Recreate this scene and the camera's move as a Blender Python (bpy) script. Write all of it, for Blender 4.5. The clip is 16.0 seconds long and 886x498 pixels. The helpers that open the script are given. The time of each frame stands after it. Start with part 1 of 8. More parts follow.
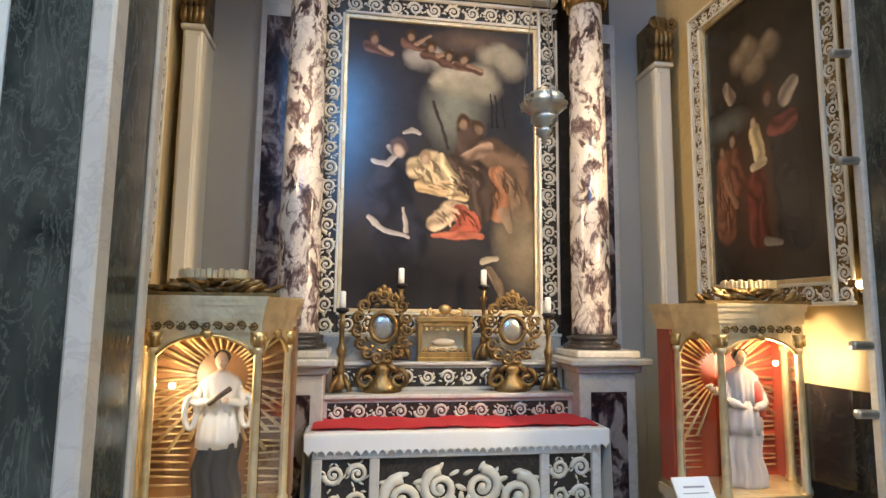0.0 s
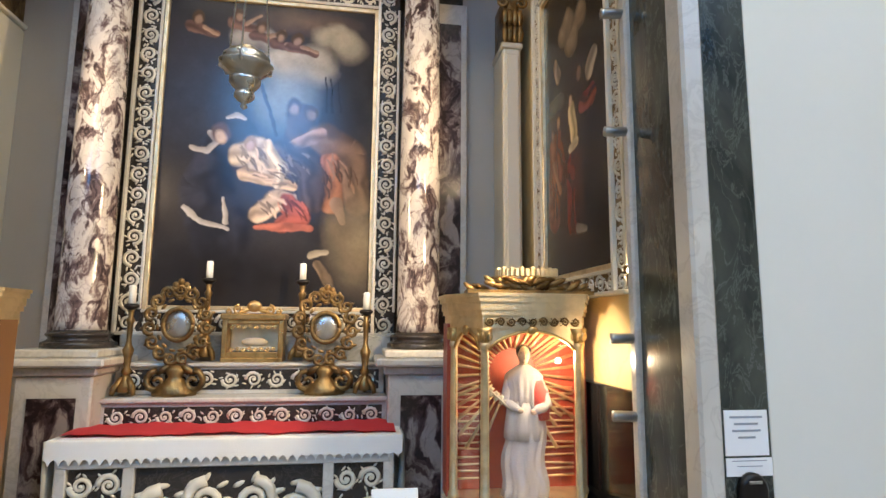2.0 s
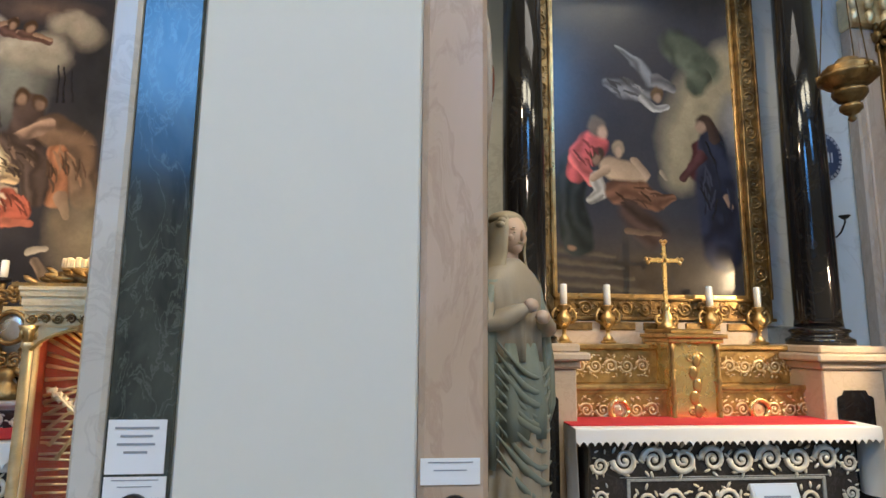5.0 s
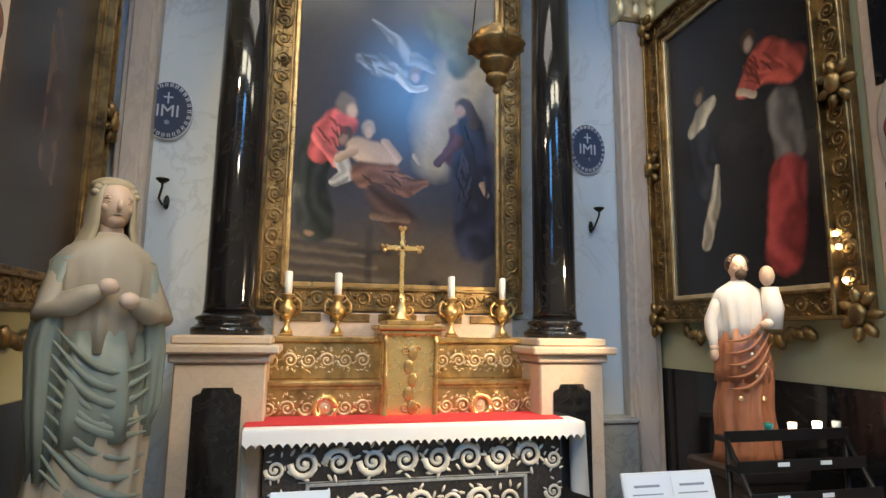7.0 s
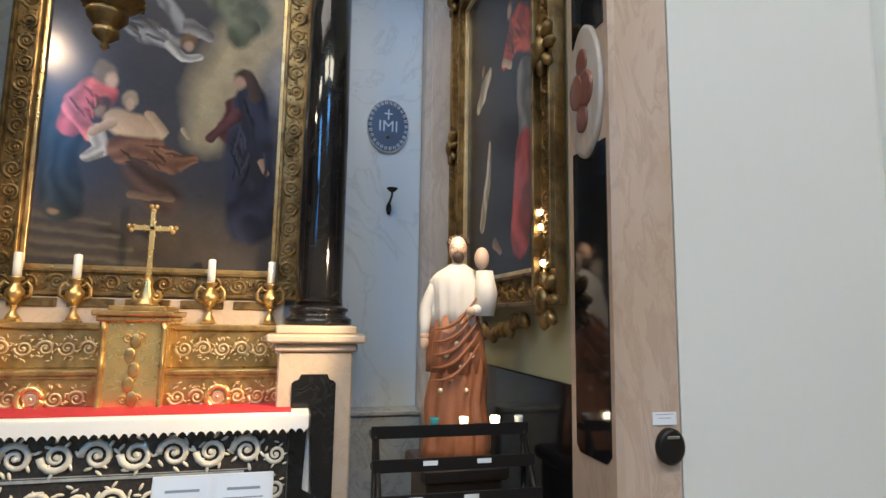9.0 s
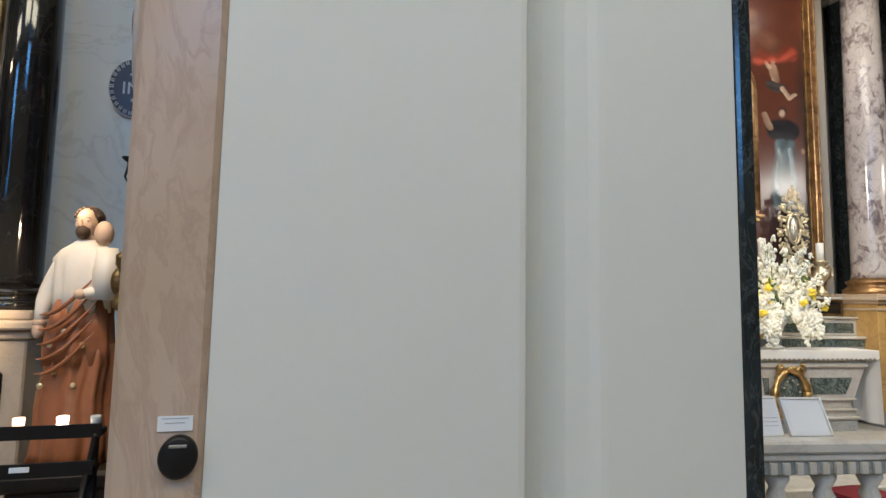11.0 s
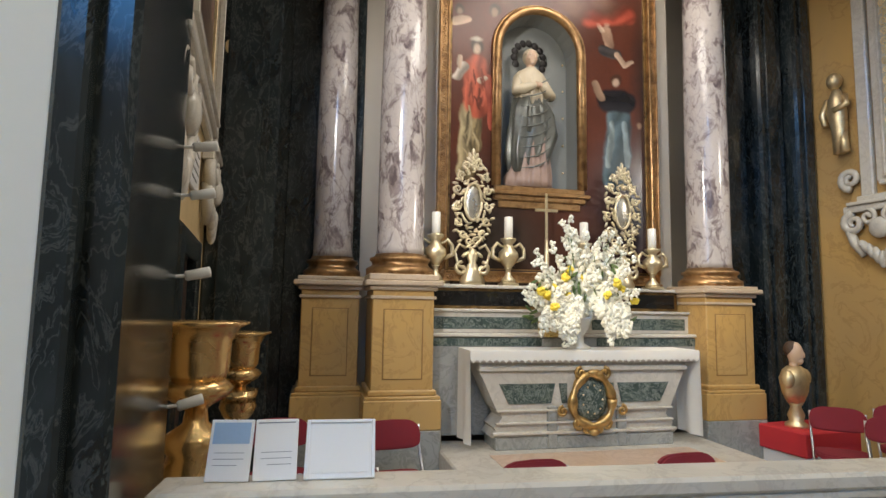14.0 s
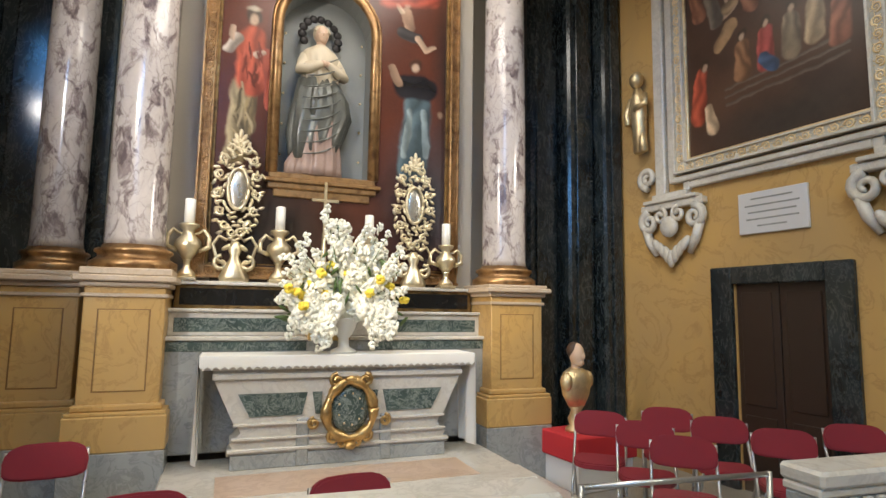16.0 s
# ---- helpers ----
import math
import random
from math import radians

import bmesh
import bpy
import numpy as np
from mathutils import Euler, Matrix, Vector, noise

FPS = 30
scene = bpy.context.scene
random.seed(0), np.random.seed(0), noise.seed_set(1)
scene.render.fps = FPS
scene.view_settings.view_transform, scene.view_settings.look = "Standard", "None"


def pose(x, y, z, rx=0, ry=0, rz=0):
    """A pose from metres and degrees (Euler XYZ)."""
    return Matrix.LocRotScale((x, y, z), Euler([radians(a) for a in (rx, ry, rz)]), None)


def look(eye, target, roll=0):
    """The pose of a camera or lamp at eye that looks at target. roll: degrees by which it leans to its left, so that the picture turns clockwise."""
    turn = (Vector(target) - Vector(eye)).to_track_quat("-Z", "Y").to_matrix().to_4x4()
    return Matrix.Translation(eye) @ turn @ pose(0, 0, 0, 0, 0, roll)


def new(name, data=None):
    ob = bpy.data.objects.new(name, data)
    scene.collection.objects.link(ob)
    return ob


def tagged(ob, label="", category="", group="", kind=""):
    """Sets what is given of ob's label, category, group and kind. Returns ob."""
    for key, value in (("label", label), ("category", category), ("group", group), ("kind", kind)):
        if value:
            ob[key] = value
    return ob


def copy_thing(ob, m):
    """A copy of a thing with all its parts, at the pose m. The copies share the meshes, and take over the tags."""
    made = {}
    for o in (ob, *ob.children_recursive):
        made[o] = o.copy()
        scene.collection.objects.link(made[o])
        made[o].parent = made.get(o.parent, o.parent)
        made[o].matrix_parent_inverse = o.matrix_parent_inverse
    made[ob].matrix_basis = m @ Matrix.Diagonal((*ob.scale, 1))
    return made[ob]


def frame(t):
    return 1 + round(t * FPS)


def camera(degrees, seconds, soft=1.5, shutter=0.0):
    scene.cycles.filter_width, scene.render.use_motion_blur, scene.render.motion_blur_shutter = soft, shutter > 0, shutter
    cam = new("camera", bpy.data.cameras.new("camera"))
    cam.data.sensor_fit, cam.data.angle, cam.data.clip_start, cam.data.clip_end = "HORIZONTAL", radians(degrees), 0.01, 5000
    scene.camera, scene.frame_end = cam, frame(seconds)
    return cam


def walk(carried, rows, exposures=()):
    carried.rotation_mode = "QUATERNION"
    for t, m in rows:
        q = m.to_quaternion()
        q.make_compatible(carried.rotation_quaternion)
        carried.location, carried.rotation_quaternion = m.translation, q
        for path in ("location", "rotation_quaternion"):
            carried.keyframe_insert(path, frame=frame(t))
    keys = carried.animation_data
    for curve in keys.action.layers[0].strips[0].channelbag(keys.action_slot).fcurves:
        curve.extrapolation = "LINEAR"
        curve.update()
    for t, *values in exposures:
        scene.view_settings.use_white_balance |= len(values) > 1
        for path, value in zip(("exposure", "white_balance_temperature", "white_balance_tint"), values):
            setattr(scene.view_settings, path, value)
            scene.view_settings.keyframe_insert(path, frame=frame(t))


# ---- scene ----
cam = camera(76.6, 16.0)
# seconds, eye, target, roll
PATH = [
    (0.0, (-0.377, -0.512, 1.795), (-0.084, 1.453, 2.025), 0.60),
    (0.5, (-0.114, -0.450, 1.756), (0.171, 1.514, 2.004), 0.80),
    (1.0, (0.219, -0.449, 1.733), (0.520, 1.511, 1.993), 0.70),
    (1.5, (0.705, -0.398, 1.715), (0.955, 1.569, 1.975), 0.40),
    (2.0, (0.958, -0.378, 1.714), (1.244, 1.583, 1.981), 0.50),
    (2.5, (1.258, -0.419, 1.709), (1.557, 1.540, 1.978), 0.70),
    (3.0, (1.613, -0.369, 1.673), (1.885, 1.593, 1.947), 0.80),
    (3.2, (1.737, -0.352, 1.680), (2.003, 1.611, 1.956), 0.90),
    (5.3, (3.295, -0.307, 1.695), (3.482, 1.664, 1.983), 0.50),
    (5.5, (3.424, -0.279, 1.692), (3.644, 1.689, 1.976), 0.70),
    (6.0, (3.772, -0.194, 1.696), (4.081, 1.762, 1.974), 0.90),
    (6.5, (4.126, -0.195, 1.667), (4.524, 1.743, 1.959), 0.80),
    (7.0, (4.477, -0.208, 1.660), (4.925, 1.720, 1.948), 0.70),
    (7.5, (4.849, -0.177, 1.647), (5.327, 1.745, 1.927), 0.70),
    (8.0, (5.190, -0.213, 1.646), (5.669, 1.710, 1.916), 0.90),
    (8.5, (5.562, -0.283, 1.651), (6.038, 1.642, 1.906), 0.90),
    (9.0, (5.972, -0.320, 1.669), (6.462, 1.603, 1.918), 0.90),
    (9.5, (6.370, -0.414, 1.689), (6.889, 1.502, 1.932), 1.10),
    (10.0, (6.743, -0.450, 1.699), (7.276, 1.468, 1.888), 1.00),
    (10.2, (6.901, -0.439, 1.697), (7.433, 1.480, 1.887), 1.10),
    (12.3, (8.648, -0.292, 1.729), (9.229, 1.614, 1.912), 0.85),
    (12.5, (8.795, -0.262, 1.684), (9.373, 1.643, 1.878), 0.86),
    (13.0, (9.181, -0.163, 1.708), (9.751, 1.745, 1.892), 0.87),
    (13.5, (9.579, -0.146, 1.721), (10.158, 1.761, 1.896), 0.76),
    (14.0, (9.937, -0.056, 1.651), (10.573, 1.829, 1.850), 0.97),
    (14.5, (10.315, -0.013, 1.657), (11.029, 1.844, 1.858), 0.96),
    (15.0, (10.678, -0.025, 1.652), (11.444, 1.811, 1.855), 0.98),
    (15.5, (11.038, -0.095, 1.633), (11.853, 1.720, 1.842), 0.81),
    (16.0, (11.473, -0.108, 1.634), (12.372, 1.665, 1.852), 0.89),
]
walk(cam, [(t, look(e, g, r)) for t, e, g, r in PATH], exposures=((0.0, 0.35), (2.0, 0.3), (3.0, 0.1), (5.5, 0.1), (7.0, 0.35), (9.0, 0.25), (10.2, 0.1), (12.3, -0.25), (13.2, -0.2), (14.2, 0.1), (15.0, 0.25), (16.0, 0.25)))

# ---------------------------------------------------------------- light
world = bpy.data.worlds.new("world")
scene.world = world
world.use_nodes = True
sky = world.node_tree.nodes.new("ShaderNodeTexSky")
sky.sky_type, sky.sun_disc = "NISHITA", False
sky.sun_elevation, sky.sun_rotation = radians(40), radians(200)
world.node_tree.links.new(sky.outputs[0], world.node_tree.nodes["Background"].inputs[0])
world.node_tree.nodes["Background"].inputs[1].default_value = 0.1
scene.view_settings.exposure = 0.0


def lamp(name, kind, eye, target, power, colour, size=0.1, size_y=0.0, cone=50, blend=0.6):
    data = bpy.data.lights.new(name, kind)
    data.energy, data.color = power, colour
    if kind == "AREA":
        data.shape, data.size, data.size_y = "RECTANGLE", size, size_y or size
    else:
        data.shadow_soft_size = size
    if kind == "SPOT":
        data.spot_size, data.spot_blend = radians(cone), blend
    ob = new(name, data)
    ob.matrix_world = look(eye, target)
    return tagged(ob, kind="structure")


WARM, COOL, WHITE = (1.0, 0.74, 0.45), (0.72, 0.86, 1.0), (1.0, 0.93, 0.84)
# bluish daylight through two high windows of the opposite nave wall
for wx, wz, ww, wh, power in ((-1.65, 7.2, 1.3, 2.1, 310), (7.2, 8.7, 1.15, 1.9, 250)):
    lamp("window_daylight", "AREA", (wx, -8.9, wz), (wx, 0, wz - 3.6), power, (0.14, 0.46, 1.0), ww * 1.9, wh * 1.9)
# added fill lamps below the closed nave ceiling; no window is built there
for wx, power in ((-2.0, 330), (4.0, 330), (8.0, 310), (14.0, 230)):
    lamp("nave_fill", "AREA", (wx, -4.5, 10.7), (wx, 0.5, 0), power, (1.0, 0.91, 0.69), 3.0, 2.2)
# warm and white chapel spotlights; those marked as added have no fixture
lamp("spot_chapel", "SPOT", (2.05, 1.9, 2.5), (0.2, 3.5, 1.4), 150, WARM, 0.05, cone=66)
lamp("spot_chapel", "SPOT", (2.05, 2.0, 3.2), (0.2, 3.8, 3.15), 150, WARM, 0.05, cone=75)
# added spot from the left side of the first chapel
lamp("spot_chapel", "SPOT", (-1.4, 2.05, 3.1), (0.8, 3.7, 3.15), 150, WARM, 0.05, cone=75)
lamp("spot_chapel", "SPOT", (2.05, 2.0, 1.65), (2.2, 2.35, 1.6), 1.5, WARM, 0.05, cone=120)
lamp("spot_chapel", "SPOT", (6.9, 2.06, 2.3), (4.9, 3.4, 1.4), 230, WARM, 0.05, cone=58)
lamp("spot_chapel", "SPOT", (6.72, 1.75, 2.75), (6.74, 2.4, 1.8), 45, WARM, 0.04, cone=42)
# the next two are added to brighten the second altar and the left corner
lamp("spot_chapel", "SPOT", (3.5, 1.8, 4.2), (5.4, 3.6, 2.6), 90, WARM, 0.08, cone=80)
lamp("spot_chapel", "SPOT", (4.15, 1.72, 3.1), (3.5, 2.6, 2.3), 22, (1.0, 0.86, 0.66), 0.06, cone=95)
lamp("spot_chapel", "SPOT", (9.75, 2.5, 2.4), (12.9, 4.8, 1.6), 125, WHITE, 0.05, cone=70)
# the next two are added, one high up and one from the east side
lamp("spot_chapel", "SPOT", (9.8, 2.2, 4.4), (12.9, 5.3, 3.7), 330, WHITE, 0.05, cone=75)
lamp("spot_chapel", "SPOT", (16.2, 2.0, 4.0), (12.0, 4.6, 2.2), 190, WHITE, 0.05, cone=84)
lamp("spot_chapel", "SPOT", (9.75, 2.6, 2.3), (12.98, 4.35, 1.8), 210, WARM, 0.04, cone=17)
# added fill lamps hung under the chapel ceilings, without any opening
lamp("chapel_fill", "AREA", (13.0, 3.2, 6.2), (12.2, 3.6, 0), 115, WHITE, 3.0, 1.6)
lamp("chapel_fill", "AREA", (0.3, 2.4, 6.1), (0.3, 2.8, 0), 16, WARM, 1.6, 1.0)
lamp("chapel_fill", "AREA", (5.1, 2.4, 6.1), (5.1, 2.8, 0), 16, WHITE, 1.6, 1.0)

# ---------------------------------------------------------------- materials


def nodes_of(name):
    m = bpy.data.materials.new(name)
    m.use_nodes = True
    nt = m.node_tree
    return m, nt, nt.nodes["Principled BSDF"]


def ramp_node(nt, stops):
    r = nt.nodes.new("ShaderNodeValToRGB")
    e = r.color_ramp.elements
    while len(e) < len(stops):
        e.new(0.5)
    for el, (p, c) in zip(e, stops):
        el.position, el.color = p, (*c, 1) if len(c) == 3 else c
    return r


def coords(nt, scale=1.0, stretch=(1, 1, 1), tilt=0):
    tc = nt.nodes.new("ShaderNodeTexCoord")
    mp = nt.nodes.new("ShaderNodeMapping")
    mp.inputs["Scale"].default_value = [scale * s for s in stretch]
    mp.inputs["Rotation"].default_value = (radians(tilt), radians(tilt), 0)
    nt.links.new(tc.outputs["Object"], mp.inputs[0])
    return mp.outputs[0]


def noise_tex(nt, vec, scale, detail=4.0, dist=0.0, rough=0.55):
    n = nt.nodes.new("ShaderNodeTexNoise")
    n.inputs["Scale"].default_value, n.inputs["Detail"].default_value = scale, detail
    n.inputs["Distortion"].default_value, n.inputs["Roughness"].default_value = dist, rough
    nt.links.new(vec, n.inputs["Vector"])
    return n


def mixc(nt, fac, a, b, mode="MIX"):
    n = nt.nodes.new("ShaderNodeMix")
    n.data_type, n.blend_type = "RGBA", mode
    for sock, v in ((n.inputs[0], fac), (n.inputs[6], a), (n.inputs[7], b)):
        if hasattr(v, "links"):
            nt.links.new(v, sock)
        elif isinstance(v, (int, float)):
            sock.default_value = v
        else:
            sock.default_value = (*v, 1)
    return n.outputs[2]


def bump(nt, bsdf, height, strength=0.3, dist=0.01):
    b = nt.nodes.new("ShaderNodeBump")
    b.inputs["Strength"].default_value, b.inputs["Distance"].default_value = strength, dist
    nt.links.new(height, b.inputs["Height"])
    nt.links.new(b.outputs[0], bsdf.inputs["Normal"])


def plain(name, base, rough=0.6, metal=0.0, var=0.12, scale=6.0, bumpy=0.15, grain=60.0, spread=0.1):
    """Base colour that varies at two scales, with fine relief."""
    m, nt, b = nodes_of(name)
    v = coords(nt)
    big, fine = noise_tex(nt, v, scale, 3, 0.4), noise_tex(nt, v, grain, 3)
    lo, hi = [c * (1 - var) for c in base], [min(1, c * (1 + var)) for c in base]
    col = mixc(nt, big.outputs[0], lo, hi)
    col = mixc(nt, 0.25, col, mixc(nt, fine.outputs[0], lo, hi))
    nt.links.new(col, b.inputs["Base Color"])
    b.inputs["Metallic"].default_value = metal
    rr = nt.nodes.new("ShaderNodeMapRange")
    rr.inputs["To Min"].default_value, rr.inputs["To Max"].default_value = max(0.02, rough - spread), min(1, rough + spread)
    nt.links.new(big.outputs[0], rr.inputs[0])
    nt.links.new(rr.outputs[0], b.inputs["Roughness"])
    if bumpy:
        bump(nt, b, fine.outputs[0], bumpy, 0.004)
    return m


def marble(name, ground, vein, scale=2.5, rough=0.18, width=0.5, amount=0.9, clouds=None, stretch=(1, 1, 1), tilt=0):
    """Cloudy ground with fine branching veins."""
    m, nt, b = nodes_of(name)
    v = coords(nt, 1.0, stretch, tilt)
    warp = noise_tex(nt, v, scale * 0.8, 4, 0.6)
    off = nt.nodes.new("ShaderNodeVectorMath")
    off.operation = "MULTIPLY_ADD"
    nt.links.new(warp.outputs[1], off.inputs[0])
    off.inputs[1].default_value = (0.5, 0.5, 0.5)
    nt.links.new(v, off.inputs[2])
    n1 = noise_tex(nt, off.outputs[0], scale, 6, 1.6, 0.62)
    r1 = ramp_node(nt, [(0.5 - 0.09 * width, (0, 0, 0)), (0.5, (1, 1, 1)), (0.5 + 0.09 * width, (0, 0, 0))])
    nt.links.new(n1.outputs[0], r1.inputs[0])
    n2 = noise_tex(nt, v, scale * 0.6, 5, 0.8)
    g2 = clouds or [c * 0.7 for c in ground]
    r2 = ramp_node(nt, [(0.35, (0, 0, 0)), (0.68, (1, 1, 1))])
    nt.links.new(n2.outputs[0], r2.inputs[0])
    base = mixc(nt, r2.outputs[0], ground, g2)
    mul = nt.nodes.new("ShaderNodeMath")
    mul.operation = "MULTIPLY"
    mul.inputs[1].default_value = amount
    nt.links.new(r1.outputs[0], mul.inputs[0])
    nt.links.new(mixc(nt, mul.outputs[0], base, vein), b.inputs["Base Color"])
    b.inputs["Roughness"].default_value = rough
    bump(nt, b, n1.outputs[0], 0.05, 0.003)
    return m


def breccia(name, clast, matrix_col, dark, dark_at=0.46, scale=4.6, rough=0.14, seam=0.6):
    """Brecciated marble: pale clasts of uneven size in dark violet drifts, crossed by thin seams."""
    m, nt, b = nodes_of(name)
    v = coords(nt, 1.0, (1, 1, 0.6), 24)
    warp = noise_tex(nt, v, 5.0, 5, 0.5)
    off = nt.nodes.new("ShaderNodeVectorMath")
    off.operation = "MULTIPLY_ADD"
    nt.links.new(warp.outputs[1], off.inputs[0])
    off.inputs[1].default_value = (0.22, 0.22, 0.22)
    nt.links.new(v, off.inputs[2])
    n1 = noise_tex(nt, off.outputs[0], scale, 8, 1.1, 0.6)
    mid = [0.45 * a + 0.55 * c for a, c in zip(matrix_col, clast)]
    r1 = ramp_node(nt, [(dark_at - 0.1, dark), (dark_at - 0.03, matrix_col), (dark_at + 0.015, mid), (dark_at + 0.055, clast)])
    nt.links.new(n1.outputs[0], r1.inputs[0])
    vo = nt.nodes.new("ShaderNodeTexVoronoi")
    vo.feature = "DISTANCE_TO_EDGE"
    vo.inputs["Scale"].default_value = scale * 2.1
    nt.links.new(off.outputs[0], vo.inputs["Vector"])
    r2 = ramp_node(nt, [(0.0, (1, 1, 1)), (0.035, (0.35, 0.35, 0.35)), (0.09, (0, 0, 0))])
    nt.links.new(vo.outputs["Distance"], r2.inputs[0])
    breaks = noise_tex(nt, v, 6.0, 3, 0.4)
    mr = nt.nodes.new("ShaderNodeMapRange")
    mr.inputs["From Min"].default_value, mr.inputs["From Max"].default_value = 0.4, 0.62
    mr.inputs["To Max"].default_value = seam
    nt.links.new(breaks.outputs[0], mr.inputs[0])
    mul = nt.nodes.new("ShaderNodeMath")
    mul.operation = "MULTIPLY"
    nt.links.new(r2.outputs[0], mul.inputs[0])
    nt.links.new(mr.outputs[0], mul.inputs[1])
    col = mixc(nt, mul.outputs[0], r1.outputs[0], matrix_col)
    n3 = noise_tex(nt, v, 18, 4)
    tint = mixc(nt, n3.outputs[0], (0.72, 0.7, 0.7), (1.0, 1.0, 1.0))
    nt.links.new(mixc(nt, 1.0, col, tint, "MULTIPLY"), b.inputs["Base Color"])
    b.inputs["Roughness"].default_value = rough
    return m


def gilt(name, base, rough=0.28, scale=30.0, worn=(0.2, 0.11, 0.04), amount=0.45, relief=0.4):
    """Gold leaf: metal, dulled and browned in patches."""
    m, nt, b = nodes_of(name)
    v = coords(nt)
    n1, n2 = noise_tex(nt, v, 9, 5, 0.5), noise_tex(nt, v, scale, 4)
    r = ramp_node(nt, [(0.42, (0, 0, 0)), (0.72, (1, 1, 1))])
    nt.links.new(n1.outputs[0], r.inputs[0])
    mul = nt.nodes.new("ShaderNodeMath")
    mul.operation = "MULTIPLY"
    mul.inputs[1].default_value = amount
    nt.links.new(r.outputs[0], mul.inputs[0])
    nt.links.new(mixc(nt, mul.outputs[0], base, worn), b.inputs["Base Color"])
    b.inputs["Metallic"].default_value = 0.85
    rr = nt.nodes.new("ShaderNodeMapRange")
    rr.inputs["To Min"].default_value, rr.inputs["To Max"].default_value = rough - 0.1, rough + 0.2
    nt.links.new(n1.outputs[0], rr.inputs[0])
    nt.links.new(rr.outputs[0], b.inputs["Roughness"])
    bump(nt, b, n2.outputs[0], relief, 0.006)
    return m


class Paint:
    """Oil paint laid on a grid; places in per cent of width and height from the upper left, sizes in per cent of width."""

    def __init__(self, w, h, low, high, seed, cell=0.0065):
        self.w, self.h = w, h
        self.nx, self.nz = int(w / cell), int(h / cell)
        self.rng = np.random.default_rng(seed)
        x, z = np.meshgrid(np.linspace(0, 100, self.nx), np.linspace(0, 100 * h / w, self.nz))
        self.gx, self.gz = x, z
        self.x = x + 3.0 * (self.cloud(7) - 0.5) + 1.4 * (self.cloud(24) - 0.5)
        self.z = z + 3.0 * (self.cloud(7) - 0.5) + 1.4 * (self.cloud(24) - 0.5)
        f = self.cloud(4)[..., None]
        self.c = np.array(low) * (1 - f) + np.array(high) * f

    def cloud(self, cells):
        """Smooth noise in 0..1, three octaves."""
        out, total = np.zeros((self.nz, self.nx)), 0.0
        for o in range(3):
            n = cells * 2 ** o
            nz = max(2, int(n * self.h / self.w))
            g = self.rng.random((nz + 2, n + 2))
            u, v = np.linspace(0, n, self.nx), np.linspace(0, nz, self.nz)
            i, j = u.astype(int), v.astype(int)
            fu, fv = u - i, v - j
            fu, fv = (fu * fu * (3 - 2 * fu))[None, :], (fv * fv * (3 - 2 * fv))[:, None]
            a = g[j][:, i] * (1 - fu) + g[j][:, i + 1] * fu
            b = g[j + 1][:, i] * (1 - fu) + g[j + 1][:, i + 1] * fu
            out += (a * (1 - fv) + b * fv) * 0.5 ** o
            total += 0.5 ** o
        return out / total

    def lay(self, mask, col, shade):
        m = np.clip(mask, 0, 1)[..., None]
        self.c = self.c * (1 - m) + np.clip(np.array(col) * shade[..., None], 0, 1) * m

    def dab(self, x, y, rx, ry, col, soft=0.5, turn=0.0, amount=1.0):
        """A soft oval touch."""
        dx, dz = self.x - x, self.z - y * self.h / self.w
        c, s = math.cos(radians(turn)), math.sin(radians(turn))
        d = np.sqrt(((dx * c + dz * s) / rx) ** 2 + ((dz * c - dx * s) / ry) ** 2)
        self.lay((1 - d) / soft * amount, col, 0.75 + 0.5 * self.cloud(16))

    def drape(self, line, col, folds=0.0, soft=0.25, light=0.35):
        """A tapering swathe along points (x, y, radius), lit from the left and folded across."""
        best = np.full((self.nz, self.nx), 9.0)
        side = np.zeros((self.nz, self.nx))
        for (x0, y0, r0), (x1, y1, r1) in zip(line, line[1:]):
            y0, y1 = y0 * self.h / self.w, y1 * self.h / self.w
            ex, ez = x1 - x0, y1 - y0
            L = math.hypot(ex, ez) + 1e-6
            t = np.clip(((self.x - x0) * ex + (self.z - y0) * ez) / L ** 2, 0, 1)
            dx, dz = self.x - x0 - t * ex, self.z - y0 - t * ez
            r = r0 + (r1 - r0) * t
            d = np.hypot(dx, dz) / r
            near = d < best
            best = np.where(near, d, best)
            side = np.where(near, (dx * ez - dz * ex) / L / r, side)
        shade = 1.0 - light * side + 0.45 * (self.cloud(12) - 0.5)
        if folds:
            shade = shade * (1.0 + 0.34 * np.sin(side * folds * 0.8 + 15 * self.cloud(5)))
        self.lay((1.0 - best) / soft + 0.3, col, np.clip(shade, 0.25, 1.7))

    def head(self, x, y, r, skin, hair, lean=0):
        self.dab(x - lean * 0.3 * r, y - r * 0.18, r * 1.15, r * 1.3, hair, 0.3)
        self.dab(x + lean * 0.25 * r, y + r * 0.1, r * 0.72, r * 0.95, skin, 0.5)

    def strokes(self, x, y, rx, ry, col, n=14, length=5.0, turn=60):
        """Short folds of light and shade inside a garment."""
        for k in range(n):
            a = self.rng.random() * 6.28
            q = self.rng.random() ** 0.5
            px, py = x + rx * q * math.cos(a), y + ry * q * math.sin(a)
            b = radians(turn + 50 * (self.rng.random() - 0.5))
            f = (0.3, 0.45, 1.35)[k % 3]
            dx, dy = length * math.cos(b), length * math.sin(b) * self.w / self.h
            r = 0.5 + 0.6 * self.rng.random()
            self.drape([(px - dx / 2, py - dy / 2, r * 0.6), (px + 0.6, py, r), (px + dx / 2, py + dy / 2, r * 0.5)], [v * f for v in col], soft=0.9, light=0.1)

